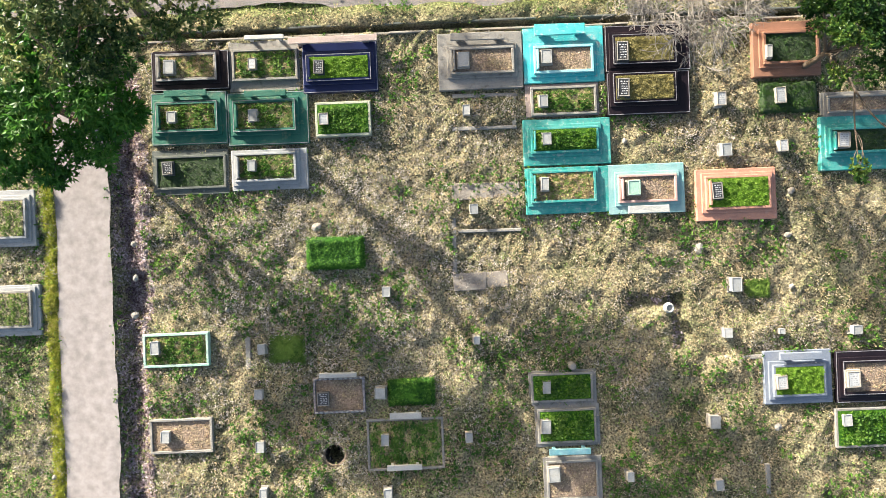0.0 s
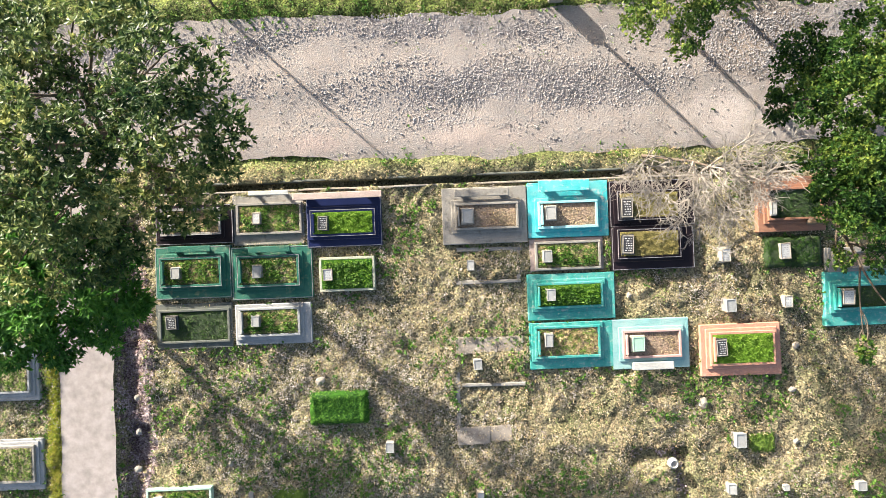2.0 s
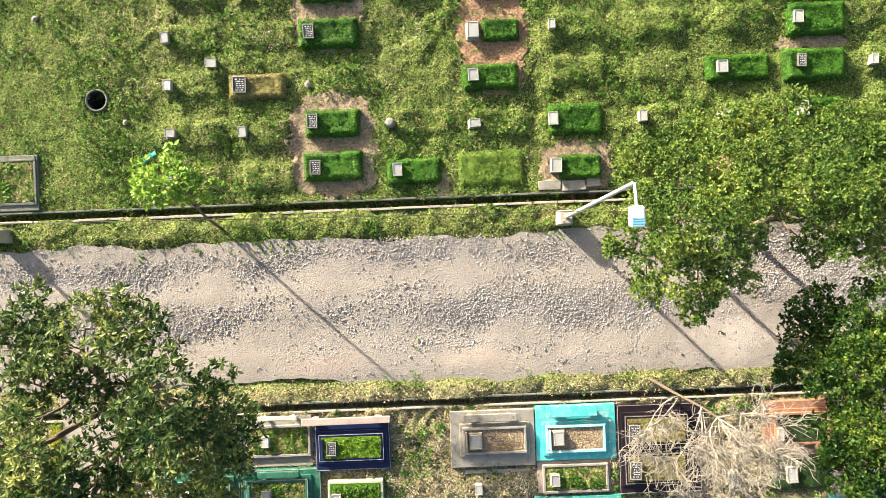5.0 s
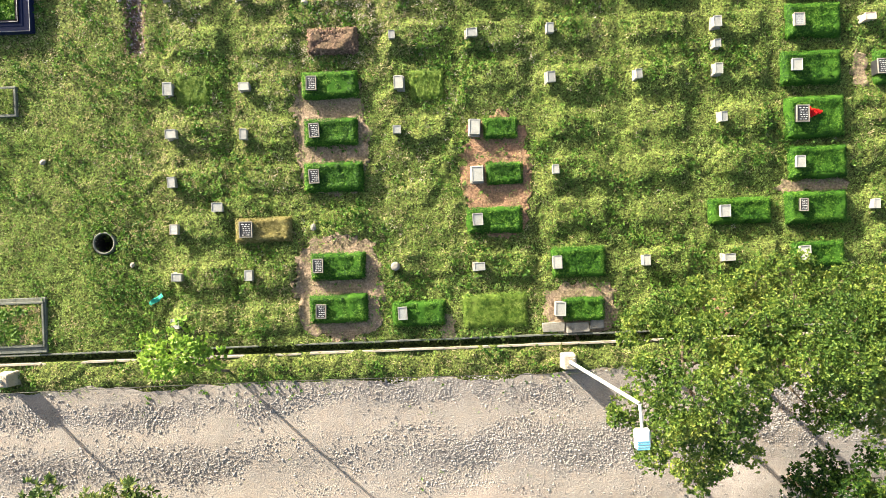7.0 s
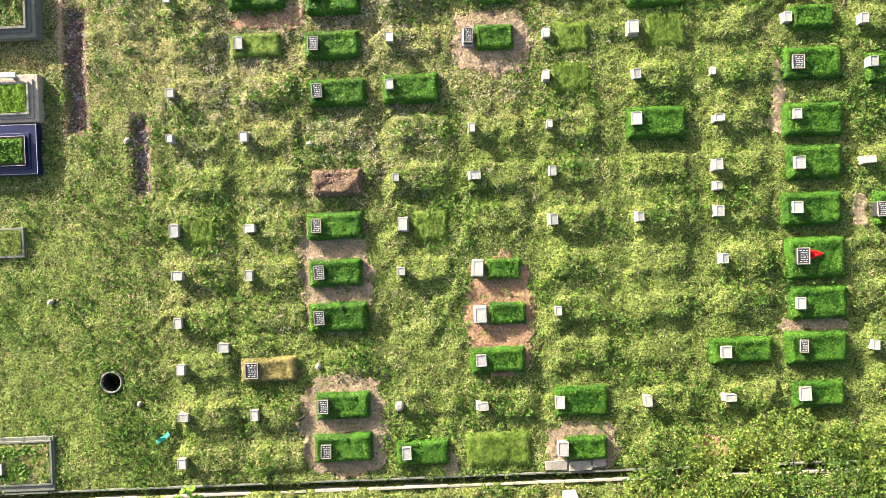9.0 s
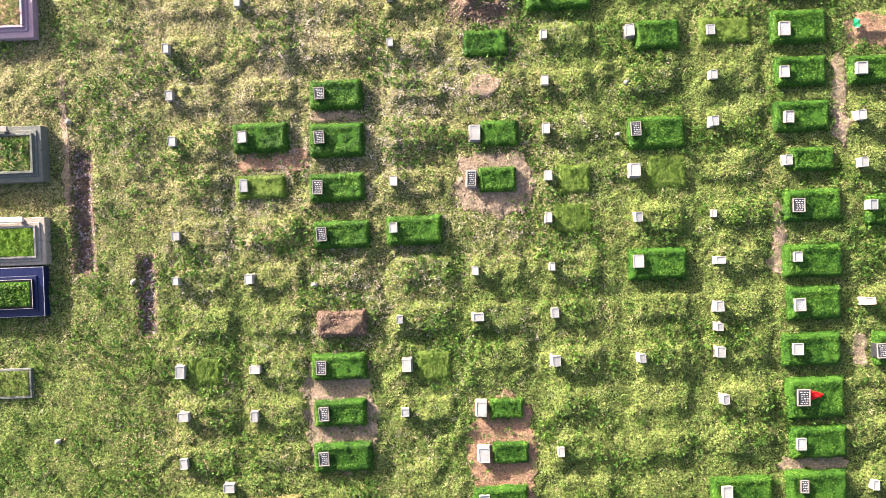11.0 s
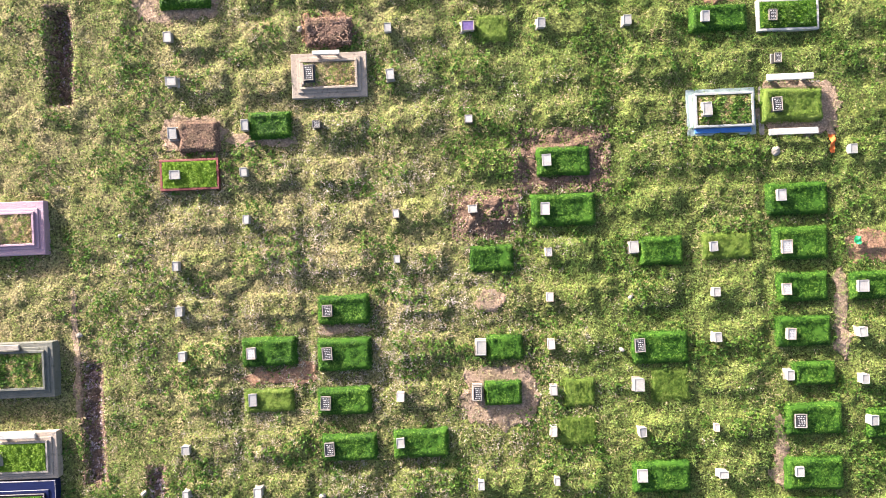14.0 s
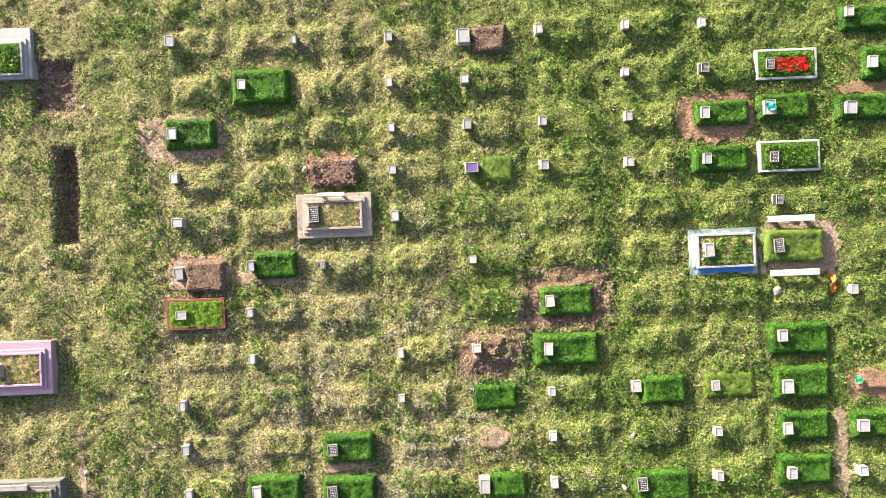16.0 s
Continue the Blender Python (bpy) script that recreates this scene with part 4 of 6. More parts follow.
tomb('low concrete framed grave with a green hedge', None, 0.04, (14.34, -8.00, 16.65, -6.53), 0.18, 'concrete', 'concrete', 'hedge', (14.72, -6.94, 0.43, 0.55, 'white'), [])
tomb('dark tomb with a pale kerb under the big tree', (-10.57, 6.28, -7.69, 7.74), 0.18, (-10.35, 6.62, -8.12, 7.62), 0.32, 'black', 'concrete', 'drygrass', (-9.83, 7.10, 0.51, 0.64, 'white'), [])
tomb('low concrete framed grave with rough grass', (-7.73, 6.16, -5.09, 8.06), 0.04, (-7.58, 6.55, -5.14, 7.73), 0.16, 'concrete', 'concrete', 'grass', (-6.80, 7.15, 0.38, 0.51, 'grey'), [(-7.01, 7.98, -5.55, 8.14, 'white')])
tomb('navy painted tomb with bright green turf', (-4.95, 5.98, -2.16, 7.85), 0.20, (-4.79, 6.38, -2.40, 7.36), 0.36, 'navy', 'navy', 'lush', (-4.31, 6.87, 0.47, 0.64, 'dark'), [(-5.39, 7.75, -2.10, 8.00, 'pinkfloor')])
tomb('dark green painted tomb with rough grass', (-10.64, 4.26, -7.82, 6.21), 0.18, (-10.41, 4.71, -8.14, 5.82), 0.36, 'green', 'green', 'grass', (-9.78, 5.24, 0.43, 0.51, 'white'), [(-10.04, 5.99, -8.48, 6.22, 'green')])
tomb('dark green painted tomb with rough grass', (-7.80, 4.14, -4.80, 6.10), 0.18, (-7.55, 4.62, -5.26, 5.77), 0.36, 'green', 'green', 'grass', (-6.80, 5.19, 0.43, 0.57, 'white'), [(-7.09, 5.88, -5.55, 6.10, 'green')])
tomb('pale cream kerbed grave with a dense green hedge', None, 0.04, (-4.53, 4.33, -2.48, 5.60), 0.30, 'cream', 'cream', 'hedge', (-4.21, 4.97, 0.47, 0.55, 'grey'), [])
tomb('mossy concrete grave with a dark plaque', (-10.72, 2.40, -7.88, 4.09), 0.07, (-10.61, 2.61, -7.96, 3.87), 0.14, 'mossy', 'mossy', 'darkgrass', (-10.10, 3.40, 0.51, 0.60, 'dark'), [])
tomb('whitewashed concrete tomb with dry grass', (-7.75, 2.47, -4.91, 3.98), 0.13, (-7.59, 2.77, -5.31, 3.84), 0.29, 'whitewash', 'whitewash', 'grass', (-6.94, 3.36, 0.38, 0.51, 'white'), [])
tomb('mint painted kerb round a rough grass grave', None, 0.04, (-11.28, -3.98, -8.85, -2.73), 0.22, 'mint', 'mint', 'grass', (-10.79, -3.24, 0.43, 0.64, 'white'), [])
tomb('grave edged with dark patterned tiles', None, 0.04, (-5.05, -5.96, -3.12, -4.62), 0.14, 'darktile', 'darktile', 'earth', (-4.67, -5.38, 0.60, 0.64, 'dark'), [(-4.76, -4.58, -3.37, -4.40, 'white')])
tomb('concrete edged grave with bare pinkish soil', None, 0.04, (-11.18, -7.21, -8.85, -5.93), 0.16, 'concrete', 'concrete', 'earth', (-10.57, -6.56, 0.43, 0.55, 'white'), [])
tomb('concrete edged grave with green turf', (3.00, -6.03, 5.53, -4.70), 0.04, (3.07, -5.87, 5.38, -4.78), 0.16, 'concrete', 'concrete', 'hedge', (3.64, -5.29, 0.38, 0.55, 'white'), [])
tomb('concrete edged grave with green turf', (3.16, -7.55, 5.60, -5.99), 0.04, (3.27, -7.41, 5.45, -6.13), 0.16, 'concrete', 'concrete', 'hedge', (3.56, -6.75, 0.47, 0.64, 'white'), [(3.61, -7.76, 5.15, -7.53, 'palecyan')])
tomb('weedy concrete edged grave between low walls', None, 0.04, (-3.12, -8.18, -0.25, -6.25), 0.09, 'concrete', 'concrete', 'grass', (-2.44, -7.01, 0.38, 0.55, 'white'), [(-2.20, -6.20, -1.04, -5.97, 'white'), (-2.38, -8.09, -1.09, -7.88, 'white')])
tomb('rough concrete slab grave with a pale stone', (3.41, -9.66, 5.60, -7.93), 0.07, (3.53, -9.54, 5.46, -8.07), 0.12, 'concrete', 'concrete', 'earth', (3.80, -8.55, 0.55, 0.68, 'white'), [])
tomb('white kerbed tomb with green turf beside the path', (-17.92, 0.73, -15.14, 2.83), 0.13, (-17.48, 1.02, -15.39, 2.52), 0.30, 'whitewash', 'whitewash', 'turf', (-16.95, 1.78, 0.43, 0.60, 'white'), [])
tomb('white concrete tomb with green turf beside the path', (-17.85, -2.60, -15.07, -0.71), 0.13, (-17.52, -2.29, -15.32, -0.91), 0.29, 'whitewash', 'concrete', 'turf', (-16.99, -1.59, 0.43, 0.60, 'white'), [])

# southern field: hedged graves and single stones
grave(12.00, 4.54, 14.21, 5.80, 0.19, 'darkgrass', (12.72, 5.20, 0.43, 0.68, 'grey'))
grave(-5.11, -0.66, -2.89, 0.64, 0.28, 'hedge', None)
grave(-2.30, -5.86, -0.49, -4.76, 0.15, 'hedge', (-2.54, -5.26, 0.43, 0.47, 'white'))
grave(-6.69, -4.07, -5.29, -2.95, 0.07, 'turf', (-6.86, -3.44, 0.30, 0.43, 'white'))
grave(11.20, -2.31, 12.19, -1.55, 0.07, 'turf', (10.79, -1.74, 0.43, 0.60, 'white'))
marker(1.19, 1.44, 0.38, 0.47, 'white')
marker(-2.17, -1.50, 0.38, 0.47, 'white')
marker(1.10, -3.41, 0.30, 0.38, 'white')
marker(0.68, -7.01, 0.34, 0.47, 'white')
marker(-7.06, -7.06, 0.38, 0.51, 'white')
marker(-7.05, -5.11, 0.38, 0.47, 'white')
marker(-7.00, -8.78, 0.34, 0.47, 'white')
marker(-2.41, -8.96, 0.38, 0.47, 'white')
marker(10.44, -3.54, 0.38, 0.47, 'white')
marker(12.43, -3.55, 0.26, 0.26, 'white')
marker(15.21, -3.60, 0.43, 0.43, 'white')
marker(9.81, -6.80, 0.47, 0.60, 'white')
marker(9.86, -9.12, 0.38, 0.51, 'white')
marker(6.58, -8.67, 0.30, 0.47, 'white')
marker(10.61, 3.26, 0.47, 0.60, 'white')
marker(12.75, 3.32, 0.38, 0.55, 'grey')
marker(10.48, 5.14, 0.43, 0.64, 'grey')
marker(1.08, 5.10, 0.34, 0.47, 'white')

# northern field, first rows by the drain
marker(-9.89, 31.00, 0.38, 0.43, 'white')
marker(-9.92, 29.28, 0.30, 0.38, 'white')
marker(-9.86, 24.10, 0.51, 0.43, 'white')
marker(-9.93, 22.31, 0.36, 0.51, 'white')
marker(-9.91, 20.55, 0.38, 0.51, 'grey')
marker(-9.86, 18.76, 0.47, 0.38, 'white')
marker(-9.97, 17.03, 0.38, 0.47, 'white')
marker(-8.26, 21.32, 0.51, 0.43, 'white')
marker(-7.17, 29.24, 0.38, 0.47, 'white')
marker(-7.08, 25.78, 0.51, 0.38, 'white')
marker(-7.19, 24.01, 0.34, 0.51, 'white')
marker(-7.19, 18.72, 0.36, 0.51, 'white')
marker(-1.51, 32.74, 0.38, 0.47, 'grey')
marker(-1.51, 27.50, 0.30, 0.38, 'white')
marker(-1.45, 23.96, 0.38, 0.38, 'white')
marker(1.44, 29.24, 0.30, 0.43, 'white')
marker(1.48, 27.47, 0.51, 0.38, 'white')
marker(1.45, 18.72, 0.51, 0.38, 'white')
marker(4.36, 29.27, 0.26, 0.38, 'white')
marker(4.40, 27.52, 0.34, 0.47, 'white')
marker(4.37, 25.69, 0.38, 0.51, 'white')
marker(4.43, 22.23, 0.30, 0.43, 'white')
marker(7.69, 31.03, 0.34, 0.47, 'white')
marker(7.63, 25.67, 0.30, 0.43, 'white')
marker(7.68, 18.71, 0.34, 0.51, 'white')
marker(10.62, 31.04, 0.23, 0.38, 'grey')
marker(10.77, 29.25, 0.43, 0.34, 'white')
marker(10.66, 27.51, 0.38, 0.51, 'white')
marker(10.66, 25.76, 0.38, 0.51, 'white')
marker(10.74, 23.97, 0.30, 0.47, 'white')
marker(10.79, 18.70, 0.51, 0.34, 'white')
marker(16.38, 27.47, 0.51, 0.34, 'rose')
marker(16.31, 20.49, 0.30, 0.47, 'white')
marker(10.65, 26.72, 0.30, 0.38, 'white', 0)
grave(-9.70, 25.24, -8.46, 26.31, 0.14, 'turf', (-9.97, 25.81, 0.38, 0.55, 'white'))
grave(-7.63, 32.26, -5.66, 33.22, 0.17, 'turf', (-7.26, 32.82, 0.34, 0.55, 'white'))
grave(-7.69, 19.93, -5.52, 20.90, 0.30, 'straw', (-7.21, 20.44, 0.55, 0.68, 'dark'))
grave(-4.78, 32.03, -2.65, 33.18, 0.26, 'hedge', (-4.38, 32.61, 0.43, 0.60, 'dark'))
grave(-4.68, 30.23, -2.49, 31.36, 0.26, 'hedge', (-4.34, 30.85, 0.43, 0.60, 'dark'))
grave(-4.99, 25.19, -2.82, 26.29, 0.26, 'hedge', (-4.54, 25.78, 0.43, 0.60, 'dark'))
grave(-4.96, 23.41, -2.89, 24.52, 0.26, 'hedge', (-4.51, 24.02, 0.43, 0.60, 'dark'))
grave(-5.03, 21.66, -2.74, 22.88, 0.26, 'hedge', (-4.60, 22.32, 0.43, 0.60, 'dark'))
grave(-4.90, 18.36, -2.81, 19.47, 0.26, 'hedge', (-4.56, 18.98, 0.43, 0.60, 'dark'))
grave(-5.01, 16.74, -2.77, 17.89, 0.26, 'hedge', (-4.54, 17.29, 0.43, 0.60, 'dark'))
grave(-4.71, 26.88, -2.75, 27.93, 0.30, 'earth', None)
grave(-1.91, 30.25, 0.27, 31.44, 0.26, 'hedge', (-1.57, 30.97, 0.34, 0.43, 'white'))
grave(-0.90, 25.07, 0.38, 26.22, 0.12, 'turf', (-1.30, 25.72, 0.38, 0.55, 'white'))
grave(-1.92, 16.48, 0.15, 17.55, 0.22, 'hedge', (-1.51, 17.10, 0.38, 0.55, 'white'))
grave(1.69, 32.14, 3.18, 33.20, 0.22, 'hedge', (1.43, 32.74, 0.38, 0.64, 'dark'))
grave(1.77, 23.44, 3.10, 24.31, 0.19, 'hedge', (1.47, 23.95, 0.43, 0.64, 'white'))
grave(1.83, 21.72, 3.25, 22.62, 0.19, 'hedge', (1.50, 22.18, 0.47, 0.64, 'white'))
grave(1.03, 19.89, 3.17, 20.95, 0.26, 'hedge', (1.43, 20.49, 0.43, 0.51, 'white'))
grave(0.76, 16.38, 3.22, 17.69, 0.12, 'turf', None)
grave(4.74, 31.99, 6.00, 33.18, 0.19, 'turf', (4.39, 32.73, 0.30, 0.43, 'white'))
grave(4.53, 30.51, 6.05, 31.71, 0.12, 'turf', (4.33, 31.14, 0.26, 0.43, 'grey'))
grave(4.19, 18.12, 6.22, 19.34, 0.19, 'hedge', (4.38, 18.76, 0.38, 0.55, 'white'))
grave(4.50, 16.45, 6.14, 17.44, 0.22, 'hedge', (4.41, 17.02, 0.43, 0.60, 'white'))
grave(8.17, 32.08, 9.66, 33.44, 0.14, 'turf', (7.68, 32.81, 0.43, 0.55, 'white'))
grave(7.31, 28.56, 9.59, 29.84, 0.26, 'hedge', (7.66, 29.33, 0.43, 0.55, 'white'))
grave(10.12, 19.88, 12.54, 20.95, 0.22, 'hedge', (10.67, 20.44, 0.43, 0.51, 'white'))
grave(13.63, 32.46, 15.29, 33.45, 0.26, 'hedge', (13.50, 32.96, 0.30, 0.43, 'white'))
grave(13.25, 30.54, 15.52, 31.86, 0.26, 'hedge', (13.78, 31.21, 0.51, 0.60, 'dark'))
grave(13.23, 28.41, 15.49, 29.77, 0.26, 'hedge', (13.66, 29.27, 0.34, 0.43, 'white'))
grave(13.30, 26.79, 15.38, 28.16, 0.26, 'hedge', (13.66, 27.46, 0.47, 0.55, 'grey'))
grave(13.04, 25.01, 15.32, 26.37, 0.26, 'hedge', (13.55, 25.77, 0.43, 0.51, 'white'))
grave(13.16, 22.98, 15.37, 24.66, 0.26, 'hedge', (13.65, 23.94, 0.55, 0.72, 'dark'))
grave(13.23, 21.48, 15.40, 22.80, 0.26, 'hedge', (13.54, 22.16, 0.38, 0.51, 'white'))
grave(13.03, 19.78, 15.33, 21.08, 0.26, 'hedge', (13.61, 20.54, 0.34, 0.55, 'dark'))
grave(13.18, 18.13, 15.18, 19.20, 0.26, 'hedge', (13.58, 18.76, 0.47, 0.60, 'white'))
grave(16.41, 30.31, 18.66, 31.57, 0.26, 'hedge', (16.57, 31.14, 0.34, 0.43, 'white'))
grave(16.55, 24.92, 18.68, 26.30, 0.26, 'hedge', (16.72, 25.58, 0.43, 0.64, 'dark'))
tomb('dark stone tomb with green turf beside the trampled strip', (-17.66, 28.14, -14.95, 30.06), 0.32, (-17.45, 28.47, -15.33, 29.59), 0.46, 'navy', 'black', 'hedge', (-17.08, 29.02, 0.43, 0.60, 'grey'), [])
tomb('pale tomb with a white kerb and green turf', (-17.63, 30.12, -14.85, 31.92), 0.30, (-17.30, 30.38, -15.14, 31.62), 0.44, 'drab', 'concrete', 'lush', (-17.04, 30.98, 0.43, 0.60, 'white'), [(-17.03, 31.76, -15.51, 31.95, 'white')])
tomb('low kerbed grave with thin turf', None, 0.04, (-17.92, 25.03, -15.71, 26.17), 0.16, 'mossy', 'mossy', 'turf', None, [])
tomb('low weathered concrete grave overgrown with weeds', (-18.31, 16.10, -14.95, 18.19), 0.09, (-18.05, 16.33, -15.00, 18.05), 0.14, 'mossy', 'mossy', 'grass', (-16.95, 17.04, 0.34, 0.55, 'grey'), [])
bare_earth(0.72, 31.30, 3.95, 33.76, 'tan')
bare_earth(-5.42, 21.50, -2.45, 26.50, 'tan')
bare_earth(0.90, 19.70, 3.61, 24.53, 'red')
bare_earth(-5.61, 16.00, -2.12, 20.26, 'tan')
bare_earth(3.72, 15.91, 6.69, 18.02, 'tan')
bare_earth(9.60, 16.25, 10.90, 17.33, 'red')
bare_earth(12.90, 28.33, 13.48, 31.56, 'tan')
bare_earth(15.76, 24.88, 16.40, 26.28, 'tan')
bare_earth(12.69, 20.96, 15.49, 21.61, 'tan')
bare_earth(-0.02, 15.88, 0.46, 17.18, 'tan')
bare_earth(-5.60, 33.15, -4.73, 34.23, 'red')

# northern field, middle rows
marker(-9.93, 38.10, 0.30, 0.47, 'white')
marker(-9.94, 36.35, 0.34, 0.47, 'white')
marker(-9.89, 34.60, 0.34, 0.47, 'white')
marker(-7.21, 41.61, 0.34, 0.43, 'white')
marker(-7.18, 39.78, 0.30, 0.43, 'white')
marker(-4.33, 43.33, 0.38, 0.38, 'dark')
marker(-1.41, 39.78, 0.30, 0.43, 'grey')
marker(-1.46, 38.04, 0.30, 0.38, 'white')
marker(1.51, 43.31, 0.38, 0.38, 'grey')
marker(1.55, 39.84, 0.43, 0.38, 'white')
marker(4.37, 38.08, 0.30, 0.43, 'grey')
marker(4.37, 36.34, 0.34, 0.47, 'grey')
marker(4.36, 34.52, 0.34, 0.51, 'grey')
marker(10.73, 36.29, 0.34, 0.43, 'white')
marker(10.73, 34.55, 0.34, 0.47, 'white')
marker(16.28, 34.54, 0.38, 0.47, 'white')
marker(16.26, 32.75, 0.34, 0.47, 'white')
grave(-9.72, 42.42, -8.11, 43.71, 0.35, 'earth', (-9.92, 43.22, 0.38, 0.51, 'white'))
tomb('red painted kerb round a green turf grave', None, 0.04, (-10.46, 41.01, -8.19, 42.21), 0.23, 'red', 'red', 'lush', (-9.86, 41.61, 0.55, 0.43, 'white'), [])
grave(-7.00, 42.81, -5.32, 43.93, 0.26, 'hedge', (-7.09, 43.41, 0.30, 0.47, 'white'))
grave(-7.63, 34.01, -5.46, 35.22, 0.26, 'hedge', (-7.18, 34.64, 0.38, 0.51, 'grey'))
grave(-4.64, 35.54, -2.58, 36.75, 0.26, 'hedge', (-4.18, 36.16, 0.43, 0.51, 'dark'))
grave(-4.71, 33.72, -2.57, 35.10, 0.26, 'hedge', (-4.27, 34.52, 0.43, 0.55, 'dark'))
grave(4.06, 40.93, 6.15, 42.14, 0.26, 'hedge', (4.43, 41.59, 0.38, 0.51, 'white'))
grave(3.77, 38.99, 6.29, 40.33, 0.26, 'hedge', (4.31, 39.73, 0.38, 0.55, 'white'))
grave(7.87, 37.33, 9.60, 38.54, 0.26, 'hedge', (7.69, 38.13, 0.38, 0.51, 'white'))
grave(7.43, 33.53, 9.67, 34.87, 0.26, 'hedge', (7.72, 34.36, 0.43, 0.60, 'dark'))
grave(12.84, 39.06, 15.26, 40.40, 0.26, 'hedge', (13.33, 39.90, 0.38, 0.51, 'white'))
grave(13.00, 37.33, 15.20, 38.71, 0.26, 'hedge', (13.47, 37.92, 0.47, 0.60, 'grey'))
grave(13.13, 35.71, 15.14, 36.94, 0.26, 'hedge', (13.43, 36.29, 0.38, 0.51, 'grey'))
grave(13.02, 33.98, 15.18, 35.25, 0.26, 'hedge', (13.50, 34.58, 0.38, 0.51, 'grey'))
grave(15.96, 35.70, 18.01, 36.87, 0.26, 'hedge', (16.33, 36.30, 0.47, 0.51, 'white'))
grave(1.32, 37.35, 3.06, 38.45, 0.15, 'hedge', None)
grave(1.84, 33.90, 3.29, 34.96, 0.17, 'hedge', (1.64, 34.48, 0.43, 0.64, 'white'))
grave(10.33, 37.50, 12.32, 38.58, 0.19, 'turf', (10.73, 38.04, 0.34, 0.43, 'white'))
tomb('pink and white painted tomb with a tan filling', (-17.98, 38.75, -14.95, 40.83), 0.32, (-17.63, 39.11, -15.27, 40.42), 0.46, 'pinkwhite', 'pinkwhite', 'drygrass', (-16.94, 39.77, 0.43, 0.60, 'white'), [])
tomb('grey concrete tomb with thin grass beside the trampled strip', (-18.25, 33.27, -14.78, 35.40), 0.38, (-17.92, 33.59, -15.07, 35.10), 0.52, 'mossy', 'mossy', 'grass', (-17.00, 34.37, 0.43, 0.60, 'grey'), [(-17.42, 35.15, -15.92, 35.36, 'concrete')])
bare_earth(-10.54, 42.33, -7.92, 44.02, 'tan')
bare_earth(-7.93, 42.50, -5.14, 43.26, 'tan')
bare_earth(3.23, 40.44, 6.87, 42.79, 'clod')
bare_earth(0.81, 38.73, 3.36, 40.47, 'clod')
bare_earth(0.79, 31.50, 3.63, 33.73, 'tan')
bare_earth(-7.71, 33.31, -4.65, 33.96, 'red')
bare_earth(1.48, 35.80, 2.75, 36.76, 'tan')
bare_earth(15.85, 37.19, 18.03, 38.49, 'red')
bare_earth(15.36, 33.20, 15.97, 37.13, 'tan')
bare_earth(-4.83, 35.20, -2.60, 35.55, 'tan')

# northern field, last rows
marker(-9.87, 52.21, 0.43, 0.51, 'white')
marker(-9.93, 46.91, 0.38, 0.51, 'white')
marker(-9.83, 45.18, 0.51, 0.43, 'white')
marker(-5.09, 52.08, 0.26, 0.43, 'grey')
marker(-1.41, 52.06, 0.34, 0.47, 'white')
marker(-1.44, 50.27, 0.30, 0.43, 'grey')
marker(-1.42, 48.53, 0.30, 0.43, 'white')
marker(-1.46, 46.91, 0.34, 0.43, 'white')
marker(-1.43, 45.12, 0.38, 0.51, 'white')
marker(1.47, 50.28, 0.38, 0.43, 'grey')
marker(1.49, 48.56, 0.38, 0.47, 'white')
marker(4.40, 52.08, 0.34, 0.47, 'white')
marker(4.41, 48.57, 0.34, 0.43, 'white')
marker(4.41, 46.87, 0.38, 0.47, 'white')
marker(7.71, 52.08, 0.30, 0.47, 'white')
marker(7.69, 50.31, 0.30, 0.43, 'grey')
marker(7.71, 48.61, 0.34, 0.47, 'white')
marker(7.73, 46.85, 0.38, 0.47, 'white')
marker(10.70, 52.08, 0.26, 0.47, 'grey')
marker(10.72, 50.34, 0.38, 0.47, 'dark')
marker(13.41, 45.15, 0.34, 0.47, 'dark')
marker(16.23, 41.57, 0.34, 0.47, 'white')
grave(-10.25, 47.96, -8.24, 49.25, 0.25, 'hedge', (-9.89, 48.62, 0.38, 0.51, 'white'))
grave(-7.59, 49.59, -5.31, 51.06, 0.25, 'hedge', (-7.11, 50.40, 0.34, 0.43, 'white'))
grave(10.28, 48.06, 12.47, 49.11, 0.25, 'hedge', (10.65, 48.61, 0.38, 0.51, 'white'))
grave(10.15, 46.25, 12.40, 47.36, 0.25, 'hedge', (10.67, 46.85, 0.34, 0.47, 'white'))
grave(12.74, 48.18, 14.85, 49.29, 0.25, 'hedge', (13.13, 48.71, 0.51, 0.64, 'bluecloth'))
grave(15.75, 48.05, 18.19, 49.16, 0.25, 'hedge', (16.26, 48.58, 0.47, 0.55, 'white'))
grave(16.02, 51.51, 18.52, 52.59, 0.25, 'hedge', (16.34, 52.26, 0.34, 0.43, 'white'))
grave(16.83, 49.59, 18.90, 50.98, 0.25, 'hedge', (17.18, 50.28, 0.38, 0.51, 'white'))
grave(1.82, 51.30, 3.17, 52.43, 0.25, 'earth', (1.49, 51.96, 0.51, 0.60, 'white'))
grave(1.95, 46.29, 3.20, 47.32, 0.12, 'turf', (1.60, 46.88, 0.55, 0.43, 'purplecloth'))
grave(-4.68, 46.35, -2.86, 47.49, 0.30, 'earth', None)
grave(4.77, 48.02, 6.20, 48.96, 0.09, 'turf', None)
grave(-0.91, 46.41, 0.30, 47.29, 0.09, 'turf', None)
grave(4.71, 46.33, 6.14, 47.21, 0.09, 'turf', None)
